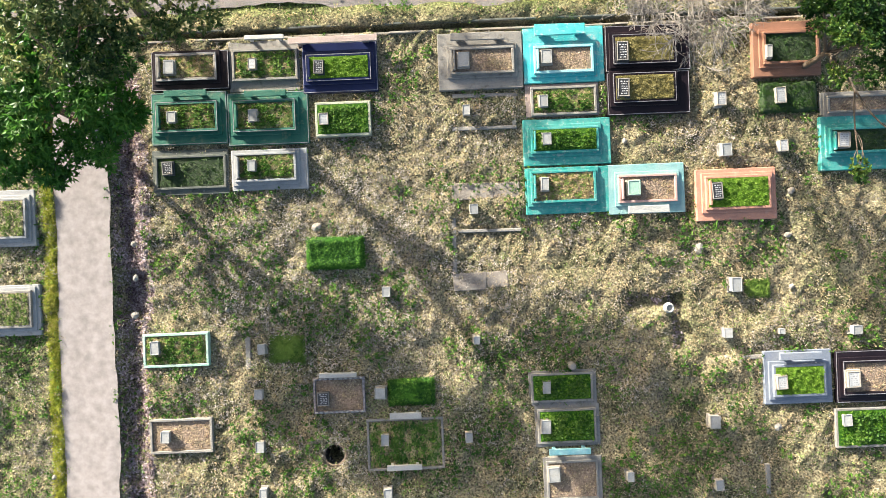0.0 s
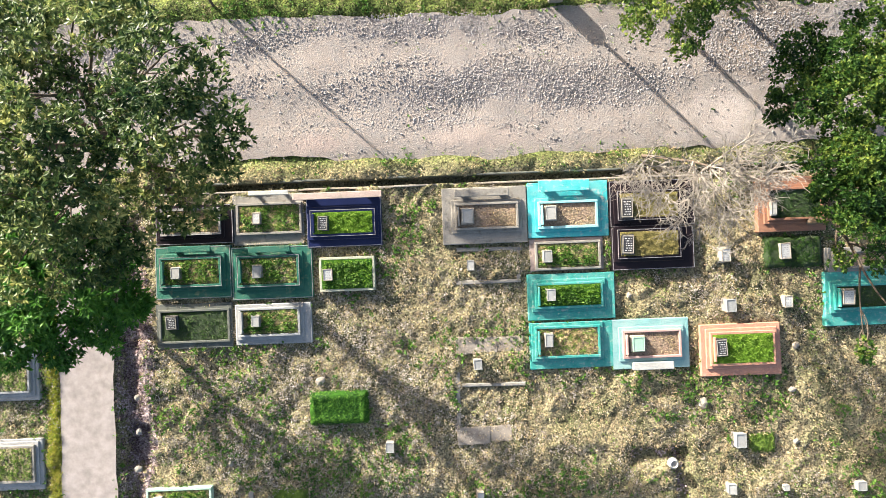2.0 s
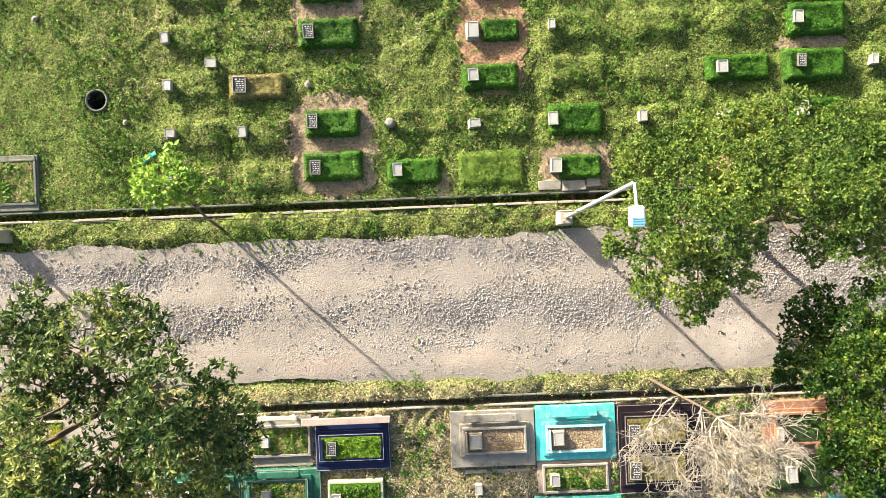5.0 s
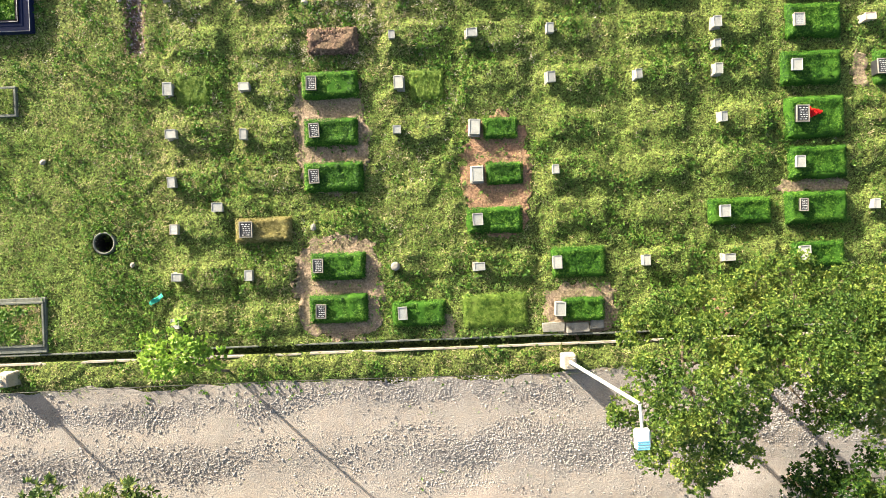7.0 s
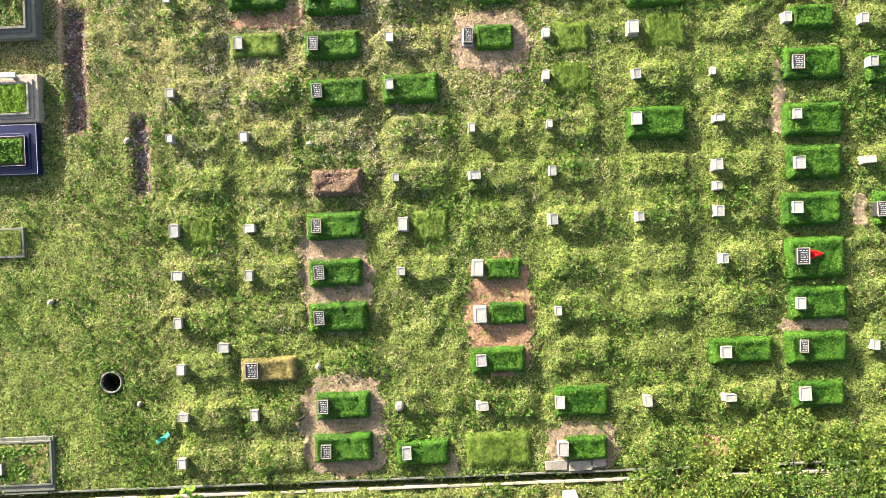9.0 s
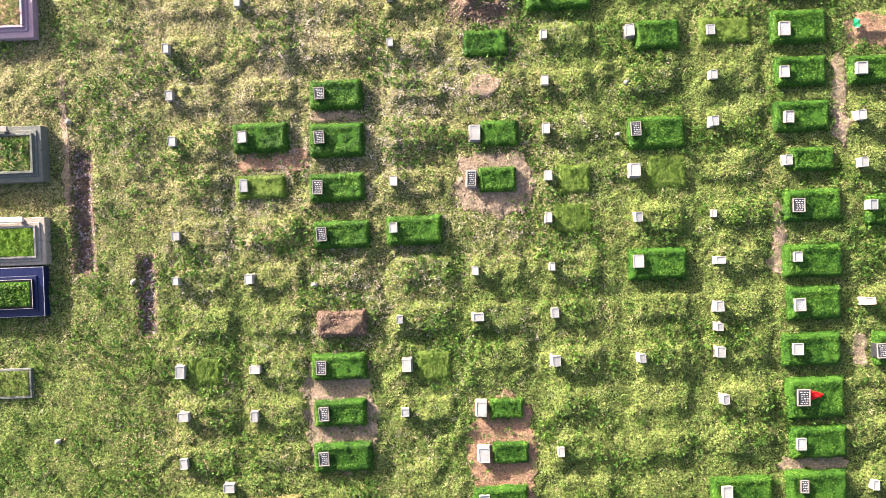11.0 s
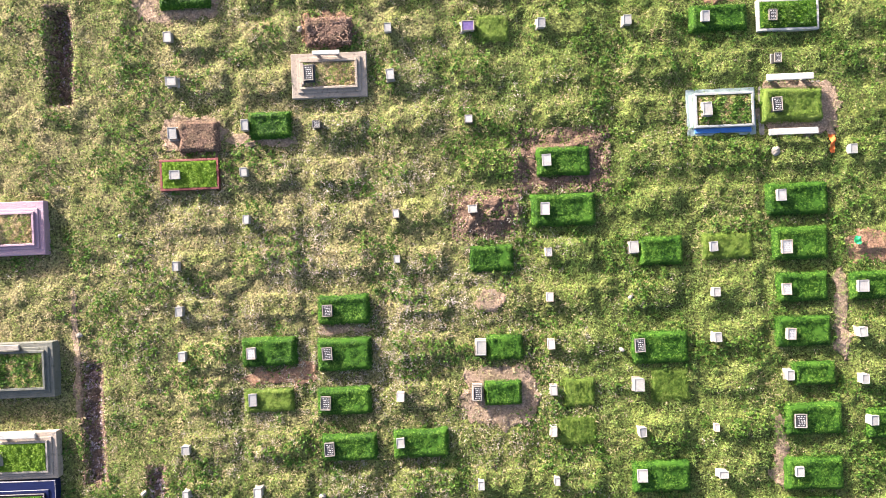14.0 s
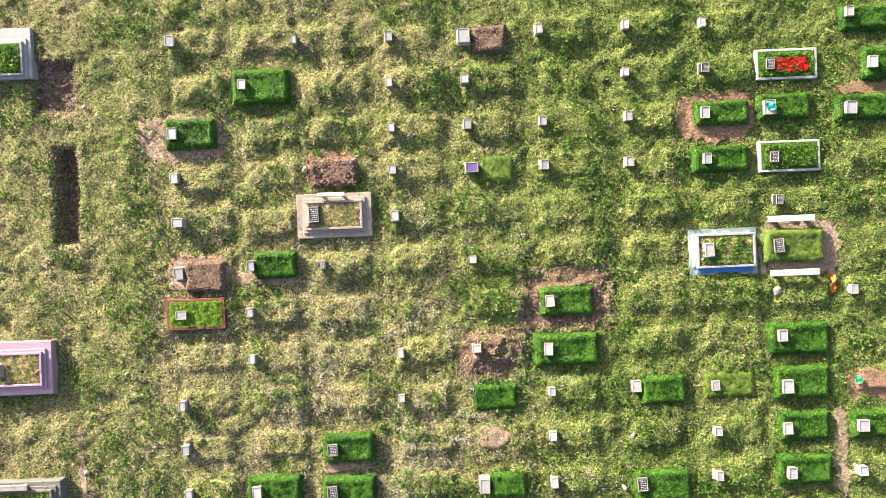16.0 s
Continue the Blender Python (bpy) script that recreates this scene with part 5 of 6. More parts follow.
tomb('pale concrete tomb with stepped kerbs and dry clipped grass', (-5.26, 44.37, -2.34, 46.10), 0.14, (-4.90, 44.69, -2.69, 45.81), 0.30, 'drab', 'drab', 'drygrass', (-4.54, 45.28, 0.51, 0.77, 'dark'), [(-4.37, 45.95, -3.32, 46.11, 'white')])
tomb('white kerbed grave strewn with red petals', None, 0.04, (12.76, 49.80, 15.12, 50.97), 0.23, 'white', 'white', 'hedge', (13.25, 50.39, 0.43, 0.55, 'dark'), [])
tomb('white kerbed grave with green turf', None, 0.04, (12.76, 46.23, 15.12, 47.43), 0.23, 'white', 'white', 'hedge', (13.30, 46.79, 0.43, 0.55, 'dark'), [])
tomb('white and blue painted tomb on a mint slab', (9.96, 42.30, 12.63, 44.13), 0.06, (10.20, 42.60, 12.47, 43.93), 0.30, 'paleslab', 'whiteblue', 'grass', (10.64, 43.30, 0.47, 0.64, 'white'), [])
tomb('bright green turf block grave between white benches', (12.75, 42.16, 15.63, 44.32), 0.04, (12.77, 42.67, 15.16, 44.06), 0.32, 'concrete', 'turfblock', 'turfblock', (13.30, 43.37, 0.51, 0.68, 'dark'), [(12.94, 44.28, 14.72, 44.52, 'white'), (12.95, 42.19, 14.82, 42.43, 'white')])
tomb('whitewashed tomb with green turf near the trench', (-17.84, 51.02, -15.27, 52.99), 0.20, (-17.52, 51.13, -15.55, 52.43), 0.34, 'whitewash', 'whitewash', 'hedge', (-16.98, 51.75, 0.43, 0.60, 'white'), [])
bare_earth(-11.40, 47.46, -7.89, 49.49, 'tan')
bare_earth(9.58, 47.41, 12.80, 49.63, 'red')
bare_earth(15.86, 49.11, 18.39, 49.68, 'red')
bare_earth(-14.30, 32.2, -13.98, 37.6, 'tan')
for v0, v1 in ((28.0, 31.9), (33.0, 35.3), (38.4, 40.8)):
    swell(-14.75, v0, -14.15, v1, -0.06, 0.4)
    smooth_out(-14.75, v0, -14.15, v1, 0.3, 0.4)
    clear(-14.75, v0, -14.2, v1, 0.45, 0.3)
bare_earth(-5.00, 46.27, -2.68, 47.71, 'red')
bare_earth(12.66, 42.11, 15.97, 44.43, 'tan')

# small things
manhole(-4.35, -7.52, 0)
manhole(-12.65, 20.14, 1)
petals(14.10, 50.34, 1.2, 0.5)
petals(14.18, 23.99, 0.45, 0.4)
cloth(-10.75, 17.95, 'teal', 0.6)
cloth(15.53, 41.84, 'orange', 0.7)
cloth(16.28, 38.08, 'greencloth', 0.25)
pale_rubble(-11.54, 0.65, 0.3)
pale_rubble(-11.52, -0.62, 0.3)
pale_rubble(-8.15, -1.93, 0.25)
pale_rubble(9.56, -0.36, 0.5)
pale_rubble(-4.69, 1.01, 0.45)
pale_rubble(12.95, -1.91, 0.26)
pale_rubble(12.90, 0.03, 0.3)
pale_rubble(13.09, 1.67, 0.32)
pale_rubble(12.25, -7.13, 0.35)
pale_rubble(6.94, 3.76, 0.25)
pale_rubble(-14.84, -7.94, 0.25)
pale_rubble(-11.58, -2.01, 0.35)
pale_rubble(-14.85, 23.29, 0.3)
pale_rubble(-11.69, 29.31, 0.28)
pale_rubble(-11.62, 19.28, 0.25)
pale_rubble(-4.74, 28.92, 0.3)
pale_rubble(10.98, 16.78, 0.3)
pale_rubble(-12.19, 39.36, 0.2)
pale_rubble(-13.93, 35.56, 0.3)
pale_rubble(13.30, 41.68, 0.35)
pale_rubble(7.50, 36.19, 0.25)
pale_rubble(13.30, 41.56, 0.4)
pale_rubble(-4.88, 47.08, 0.3)
pale_rubble(-13.38, 49.85, 0.25)
pot(8.30, -2.52)
post(4.61, -4.52, 0.28)
post(-1.70, 18.85, 0.34)
pale_rubble(-4.75, 20.44, 0.3)
post(7.06, 34.20, 0.14)
kerb_piece(10.37, -4.56, 11.99, -4.41)
kerb_piece(-7.52, -4.21, -7.33, -3.01)
kerb_piece(11.72, -9.63, 11.89, -8.50)
kerb_piece(0.57, 5.61, 3.01, 5.76)
kerb_piece(0.52, 4.40, 2.96, 4.54)

def sunken_slab(u0, v0, u1, v1):
    """A worn slab lying level with the ground, its edges broken."""
    w, d = u1 - u0, v1 - v0
    thing("sunken_slab", "worn pale concrete slab sunk in dry grass", "slab", (u0 + u1) / 2, (v0 + v1) / 2, 0, random.uniform(-2, 2), "sunken slabs",
          me=box_mesh("sunken_slab", PAINT["drab"], [(-w / 2, -d / 2, -0.15, w * 0.1, d / 2, 0.055), (w * 0.1 + 0.01, -d * 0.42, -0.15, w / 2, d * 0.46, 0.045)], 0.02, 0.0, 0.03))
    clear(u0, v0, u1, v1, 0.75, 0.2)
    smooth_out(u0, v0, u1, v1, 0.2, 0.4)


sunken_slab(0.40, 1.80, 2.95, 2.42)
sunken_slab(0.35, -1.56, 2.40, -0.90)
kerb_piece(0.36, -0.90, 0.50, 1.15)
kerb_piece(0.55, 0.56, 3.00, 0.68)
kerb_piece(2.80, 4.50, 2.94, 5.60)
# pits
pit(-14.67, 44.55, -13.89, 48.30, 0.55)
pit(-15.36, 49.69, -13.81, 51.67, 0.25)
pit(-13.91, 29.72, -13.22, 34.40, 0.26, 110)
pit(-11.48, 27.25, -10.92, 30.25, 0.2, 110)
pit(6.82, -2.52, 8.83, -1.99, 0.3)
pit(8.48, -4.14, 9.01, -2.03, 0.25)
pit(-12.31, -2.05, -11.11, -0.36, 0.35)

# ---- trees ----
def crown_points(clumps, per_m2, seed, squash, shell=0.55):
    """Points through the outer part of each clump, with the ways out of it."""
    r = np.random.default_rng(seed)
    pts, outs = [], []
    for x, y, z, rad in clumps:
        n = int(per_m2 * rad * rad * 4)
        d = r.normal(0, 1, (n, 3))
        d /= np.linalg.norm(d, axis=1)[:, None]
        d[:, 2] = np.where(d[:, 2] < -0.35, -d[:, 2], d[:, 2])
        lump = 1 + 0.22 * np.sin(d[:, 0] * 5 + x * 3) * np.cos(d[:, 1] * 6 + y * 2) + 0.12 * np.sin(d[:, 2] * 9 + d[:, 0] * 7 + z)
        rr = rad * r.uniform(shell, 1.0, n) ** 0.6 * lump * np.where(r.random(n) < 0.05, 1.15, 1.0)
        pts.append(np.array([x, y, z]) + d * rr[:, None] * np.array([1, 1, squash]))
        outs.append(d)
    return np.concatenate(pts), np.concatenate(outs)


def limb(a, b, r0, r1, bend, seed):
    """A bowed limb from a to b."""
    rnd = random.Random(seed)
    a, b = Vector(a), Vector(b)
    off = Vector((rnd.uniform(-1, 1), rnd.uniform(-1, 1), rnd.uniform(-0.2, 0.5))) * bend * (b - a).length
    pts = [a.lerp(b, s) + off * math.sin(math.pi * s) for s in (0, 0.2, 0.4, 0.6, 0.8, 1)]
    return pts, [r0 + (r1 - r0) * s for s in (0, 0.2, 0.4, 0.6, 0.8, 1)]


def tree(name, label, base, fork, girth, clumps, leaf, mat, per_m2, leaves, slim, seed, split=5, squash=0.72):
    """A tapered trunk that forks into limbs, one to each clump of the crown."""
    x, y = base
    ob = thing(name, label, "tree", x, y)
    fx, fy, fz = fork
    tubes = [limb((0, 0, -0.3), (fx - x, fy - y, fz), girth, girth * 0.7, 0.05, seed)]
    rnd = random.Random(seed)
    sectors = {}
    for c in clumps:
        sectors.setdefault(int((math.atan2(c[1] - fy, c[0] - fx) + math.pi) / (2 * math.pi) * 5.999), []).append(c)
    for j, group in sectors.items():
        n = len(group)
        mid = Vector((sum(c[0] for c in group) / n - x, sum(c[1] for c in group) / n - y, sum(c[2] - c[3] for c in group) / n))
        root = Vector((fx - x, fy - y, fz - 0.1))
        bough = limb(root, root.lerp(mid, 0.62), girth * 0.55, girth * 0.3, 0.10, seed + 40 + j)
        tubes.append(bough)
        for i, (cx, cy, cz, rad) in enumerate(group):
            end = (cx - x, cy - y, cz - rad * 0.1)
            main = limb(bough[0][5 if i % 3 else 3], end, girth * 0.28, girth * 0.09, 0.12, seed + i + 9 * j)
            tubes.append(main)
            for k in range(4):
                a = main[0][3 + k % 3]
                b = Vector(end) + Vector((rnd.uniform(-1, 1), rnd.uniform(-1, 1), rnd.uniform(-0.3, 0.7))) * rad * 0.85
                tubes.append(limb(a, b, girth * 0.09, 0.012, 0.12, seed + i * 7 + k + 50 * j))
    part("trunk", tubes_mesh("trunk", tubes, BARK), ob)
    small = []
    for cx, cy, cz, rad in clumps:
        for k in range(split):
            a = rnd.uniform(0, 2 * math.pi)
            small.append((cx + math.cos(a) * rad * 0.85, cy + math.sin(a) * rad * 0.85, cz + rnd.uniform(-0.3, 0.5) * rad, rad * rnd.uniform(0.3, 0.5)))
    clumps = [(cx, cy, cz, rad * 0.86) for cx, cy, cz, rad in clumps] + small
    p, o = crown_points([(cx - x, cy - y, cz, rad) for cx, cy, cz, rad in clumps], per_m2, seed, squash)
    part("crown", leaf_mesh("crown", p, o, leaves, leaf, slim, mat, seed), ob)
    return ob


tree("large_tree", "large spreading broadleaf tree with olive green crown by the road", (-10.9, 9.3), (-10.5, 9.6, 3.4), 0.26,
     [(-9.7, 12.3, 6.8, 1.30), (-11.2, 12.7, 6.6, 0.90), (-10.7, 11.6, 6.4, 1.00), (-9.1, 12.8, 6.4, 0.70), (-11.7, 11.8, 6.6, 0.90), (-7.9, 11.9, 6.6, 0.85), (-7.0, 10.8, 7.8, 1.10), (-6.1, 10.2, 7.4, 1.00),
      (-6.6, 9.3, 7.2, 1.10), (-5.9, 9.1, 5.9, 0.90), (-8.4, 10.1, 7.0, 0.70), (-7.8, 9.1, 7.0, 0.80), (-6.7, 8.4, 6.0, 0.90), (-7.4, 7.3, 5.0, 0.90), (-10.7, 10.1, 8.0, 0.60), (-10.2, 8.7, 8.6, 1.10),
      (-9.6, 8.5, 8.2, 1.00), (-9.1, 8.1, 7.4, 0.80), (-10.1, 7.5, 8.6, 1.20), (-9.3, 7.2, 8.0, 1.10), (-9.1, 7.1, 6.4, 0.90), (-8.9, 6.0, 6.2, 0.90), (-9.8, 5.9, 6.6, 1.10), (-10.7, 6.1, 7.2, 1.20), (-11.4, 8.1, 8.2, 1.30), (-12.0, 9.5, 7.6, 1.00), (-8.3, 8.0, 5.6, 0.7), (-9.3, 10.7, 5.8, 0.5), (-11.4, 10.8, 6.4, 0.9), (-9.9, 10.6, 6.4, 0.7), (-8.9, 9.4, 6.6, 0.8)],
     (0.13, 0.24), LEAF_BIG, 25, 8, 0.18, 21, 3, 0.52)
# its farthest west clumps are unseen, added to shade the south-west field
tree("leafy_tree", "dense bright green broadleaf tree overhanging the path", (-13.2, 5.3), (-13.0, 5.3, 2.0), 0.18,
     [(-11.8, 5.3, 5.3, 1.10), (-10.4, 5.6, 5.1, 1.10), (-9.9, 4.8, 4.6, 0.90), (-11.9, 3.5, 3.9, 0.90), (-12.9, 3.7, 4.3, 1.00), (-10.7, 3.8, 4.1, 0.80), (-12.9, 4.9, 4.9, 1.10), (-14.3, 5.3, 4.6, 1.30),
      (-14.8, 6.9, 4.6, 1.40), (-13.3, 6.6, 5.2, 1.20), (-11.2, 6.4, 5.4, 1.00), (-16.2, 6.0, 4.2, 1.30), (-15.0, 3.8, 3.8, 1.00), (-16.2, 8.4, 4.7, 1.30), (-14.7, 8.4, 4.7, 1.0)],
     (0.15, 0.28), LEAF_LOW, 46, 7, 0.17, 43, 5, 0.5)
tree("roadside_tree", "wide low tree with fine yellow-green leaves", (8.0, 14.95), (8.1, 14.95, 2.6), 0.11,
     [(6.4, 16.7, 3.6, 0.70), (7.6, 17.2, 3.3, 0.75), (9.0, 17.6, 3.2, 0.80), (7.5, 15.9, 4.6, 1.00), (9.0, 16.3, 4.2, 1.00), (6.3, 15.0, 4.2, 0.80), (7.2, 14.6, 5.2, 1.10), (8.0, 14.0, 5.2, 1.00),
      (8.8, 13.2, 4.6, 0.80), (7.5, 13.1, 4.8, 0.90), (6.5, 13.3, 4.2, 0.80), (8.0, 12.2, 4.0, 0.70), (6.5, 12.5, 3.8, 0.50), (9.3, 14.0, 4.4, 0.70), (5.8, 14.2, 3.8, 0.60), (8.8, 15.2, 5.0, 0.90)],
     (0.07, 0.14), LEAF_FINE, 80, 6, 0.27, 65)
tree("roadside_tree", "wide low tree with fine yellow-green leaves", (11.3, 14.3), (11.5, 14.8, 2.4), 0.11,
     [(10.4, 17.9, 3.1, 0.75), (11.6, 18.1, 3.0, 0.75), (12.9, 17.7, 3.0, 0.80), (14.4, 17.6, 3.0, 0.90), (10.3, 16.6, 4.0, 0.90), (11.4, 16.6, 4.2, 0.90), (12.8, 16.5, 4.2, 1.00), (14.0, 16.4, 4.2, 1.00),
      (10.3, 15.4, 4.4, 0.80), (11.2, 15.5, 4.8, 1.00), (12.4, 15.4, 4.8, 1.10), (13.8, 15.2, 4.6, 1.10), (12.0, 14.3, 4.4, 0.90), (13.0, 14.0, 4.2, 0.90), (14.0, 14.3, 4.2, 1.00), (11.7, 13.8, 3.8, 0.60), (15.4, 15.6, 4.4, 1.20), (16.6, 16.2, 4.2, 1.1)],
     (0.07, 0.14), LEAF_FINE, 80, 6, 0.27, 66)
tree("dark_tree", "dark green glossy leaved tree at the road's edge", (12.9, 10.4), (12.9, 10.4, 1.7), 0.14,
     [(11.4, 10.7, 3.6, 0.70), (11.0, 9.9, 3.4, 0.50), (11.7, 10.0, 4.0, 0.90), (11.9, 11.6, 3.4, 0.80), (12.6, 11.2, 4.0, 0.90), (13.6, 11.7, 4.2, 1.00), (12.7, 9.9, 4.4, 1.00), (13.8, 10.3, 4.4, 1.10), (14.6, 11.1, 4.2, 1.20), (12.5, 9.0, 4.0, 0.70)],
     (0.09, 0.16), LEAF_DARK, 80, 6, 0.26, 87)
tree("dark_tree", "dark green glossy leaved tree shading the tombs", (13.7, 6.3), (13.6, 6.3, 1.8), 0.14,
     [(12.3, 7.8, 3.8, 0.8), (12.2, 6.8, 4.0, 0.65), (12.8, 8.1, 4.4, 0.95), (12.9, 7.1, 4.6, 1.0), (12.9, 6.2, 4.4, 0.7), (12.5, 4.9, 4.0, 0.35), (13.6, 6.6, 4.6, 1.0), (13.5, 5.0, 4.3, 0.5), (13.9, 8.1, 4.5, 1.15), (14.6, 6.2, 4.4, 1.0), (13.4, 2.0, 3.6, 0.35), (14.5, 2.9, 4.0, 0.5), (14.3, 4.9, 4.3, 0.5)],
     (0.09, 0.16), LEAF_DARK, 72, 6, 0.26, 88)
tree("young_tree", "slender leaning young tree with sparse pale green leaves", grid(-8.74, 14.74), (*grid(-8.6, 15.5), 3.1), 0.06,
     [(-8.1, 16.6, 4.9, 0.5), (-7.9, 16.3, 4.1, 0.45), (-7.5, 16.6, 4.2, 0.4), (-8.5, 16.2, 4.2, 0.5), (-8.6, 16.5, 4.9, 0.5), (-8.0, 17.0, 4.4, 0.5), (-8.9, 16.8, 4.5, 0.45), (-7.2, 16.2, 3.8, 0.4), (-9.2, 16.3, 4.0, 0.4)],
     (0.14, 0.22), LEAF_YOUNG, 17, 5, 0.3, 109)


def bare_tree():
    """A leafless grey tree, its twigs branching over three orders."""
    x, y = 7.5, 9.0
    ob = thing("dead_tree", "leafless pale grey tree with fine tangled twigs", "tree", x, y)
    rnd = random.Random(5)
    stem = [Vector((0, 0, -0.2)), Vector((0.32, -0.18, 0.7)), Vector((0.75, -0.42, 1.5)), Vector((1.16, -0.62, 2.3)), Vector((1.48, -0.86, 2.8))]
    part("trunk", tubes_mesh("trunk", [(stem, [0.07, 0.06, 0.05, 0.042, 0.036])], BARK, 8), ob)
    for i, (gx, gy, ez, at) in enumerate([(10.5, 8.4, 4.9, 4), (10.6, 7.5, 4.9, 4), (10.3, 6.8, 4.6, 4), (9.5, 8.8, 4.9, 4), (9.9, 7.3, 4.8, 4), (8.3, 5.6, 3.4, 3), (9.0, 5.9, 3.5, 4), (7.7, 6.5, 3.6, 3), (7.1, 7.1, 3.9, 3), (9.2, 6.5, 4.0, 4), (6.0, 7.7, 4.1, 2), (6.3, 8.3, 4.1, 2), (6.6, 7.2, 4.1, 2), (8.3, 7.3, 4.4, 4), (9.0, 7.7, 4.5, 4)]):
        top = stem[at]
        end = Vector((gx - x, gy - y, ez))
        main = limb(top, end, 0.034, 0.014, 0.14, 30 + i)
        tubes = [main]
        for k in range(8):
            s = rnd.uniform(0.25, 1.0)
            j = min(int(s * 5), 4)
            a = main[0][j].lerp(main[0][j + 1], s * 5 - j)
            way = ((end - top).normalized() + Vector((rnd.uniform(-1, 1), rnd.uniform(-1, 1), rnd.uniform(-0.5, 0.4)))).normalized()
            sub = limb(a, a + way * rnd.uniform(0.45, 1.0), 0.016, 0.010, 0.12, 100 + i * 10 + k)
            tubes.append(sub)
            for q in range(9):
                c = sub[0][rnd.randrange(1, 6)]
                w2 = (way + Vector((rnd.uniform(-1, 1), rnd.uniform(-1, 1), rnd.uniform(-0.6, 0.5))) * 1.1).normalized()
                tw = limb(c, c + w2 * rnd.uniform(0.25, 0.65), 0.010, 0.0065, 0.15, rnd.randrange(9999))
                tubes.append(tw)
                for z in range(2):
                    w3 = (w2 + Vector((rnd.uniform(-1, 1), rnd.uniform(-1, 1), rnd.uniform(-0.4, 0.4)))).normalized()
                    c3 = tw[0][rnd.randrange(2, 6)]
                    tubes.append(([c3, c3 + w3 * rnd.uniform(0.12, 0.35)], [0.008, 0.005]))
        part("limb", tubes_mesh("limb", tubes, DEADWOOD, 4), ob)


bare_tree()


# ---- street lamps ----
def street_lamp(u, v, label):
    ob = thing("street_lamp", label, "street lamp", u, v, 0, 0, "street lamps along the gravel road")
    part("pedestal", box_mesh("pedestal", PAINT["concretepale"], [(-0.3, -0.3, -0.2, 0.3, 0.3, 0.7)], 0.04, 0.18, 0.03), ob, None, "rough concrete pedestal")
    part("pole", tubes_mesh("pole", [([(0, 0, 0.6), (0.05, 0.2, 4.5), (0.09, 0.43, 8.8)], [0.07, 0.06, 0.05])], STEEL, 10), ob)
    part("arm", tubes_mesh("arm", [([(0.09, 0.43, 8.78), (0.09, 0.1, 8.86), (0.09, -0.15, 8.88)], [0.04, 0.04, 0.04])], STEEL, 8), ob)
    head = part("lamp_head", box_mesh("lamp_head", LAMPWHITE, [(-0.11, -0.65, 8.80, 0.29, -0.12, 8.96)], 0.05, 0.1), ob, None, "white lamp housing")
    for k in range(4):
        part("fin", box_mesh("fin", LAMPBLUE, [(-0.06, -0.63 + 0.06 * k, 8.962, 0.24, -0.595 + 0.06 * k, 8.985)], 0.004), head, None, "blue cooling fin")
    for s in (-1, 1):
        part("bolt", lathe("bolt", [(0.02, 0.0), (0.02, 0.06), (0.001, 0.06)], STEEL, 8), ob, pose(0.13 * s, 0.13 * s, 0.69))
    clear(u - 0.3, v - 0.3, u + 0.3, v + 0.3)


street_lamp(4.63, 15.08, "tall white street lamp on a concrete pedestal by the drain")
street_lamp(-16.34, 15.2, "white street lamp on a concrete pedestal by the drain")
thing("cable", "thin black cable slung between the street lamps", "cable", 0, 0, me=tubes_mesh("cable", [([Vector((4.61, 15.15, 3.1)).lerp(Vector((-16.27, 15.45, 4.4)), s / 12) + Vector((0, 0, -0.5 * math.sin(math.pi * s / 12))) for s in range(13)], [0.012] * 13)], CABLE, 5))

# ---- drains, road and path ----
D1, D2 = (8.20, 8.47), (15.72, 15.99)
# north walls of both drains take the darker concrete tone, the others the paler
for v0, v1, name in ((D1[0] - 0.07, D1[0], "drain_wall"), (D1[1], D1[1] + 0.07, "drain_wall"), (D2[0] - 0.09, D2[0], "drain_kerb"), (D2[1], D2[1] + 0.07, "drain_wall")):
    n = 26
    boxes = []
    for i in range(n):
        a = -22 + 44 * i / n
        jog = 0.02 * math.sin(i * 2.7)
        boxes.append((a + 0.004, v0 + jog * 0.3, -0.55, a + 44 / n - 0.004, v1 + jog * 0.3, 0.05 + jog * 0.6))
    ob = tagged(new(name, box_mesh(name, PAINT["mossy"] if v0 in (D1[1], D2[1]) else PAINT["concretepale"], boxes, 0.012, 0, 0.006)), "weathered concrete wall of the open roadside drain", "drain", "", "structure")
    clear(-22, v0 - 0.02, 22, v1 + 0.02, 0.35, 0.1)
clear(-22, D1[0], 22, D1[1], 0.0, 0.05)
clear(-22, D2[0], 22, D2[1], 0.0, 0.05)
clear(-22, 9.35, 22, 14.4, 0.015, 0.7)
clear(-14.4, -15, -12.4, 9.5, 0.0, 0.3)
slab = thing("culvert_slab", "broken concrete slabs bridging the drain", "slab", 4.3, 16.3)
for k, (a, b, c, d) in enumerate([(-0.55, -0.15, 0.3, 0.2), (0.34, -0.2, 1.2, 0.15), (1.25, -0.1, 1.75, 0.25)]):
    part("slab", box_mesh("slab", PAINT["concrete"], [(a, b, 0.02, c, d, 0.1)], 0.015, 0, 0.03), slab)
clear(3.7, 16.1, 6.1, 16.6)


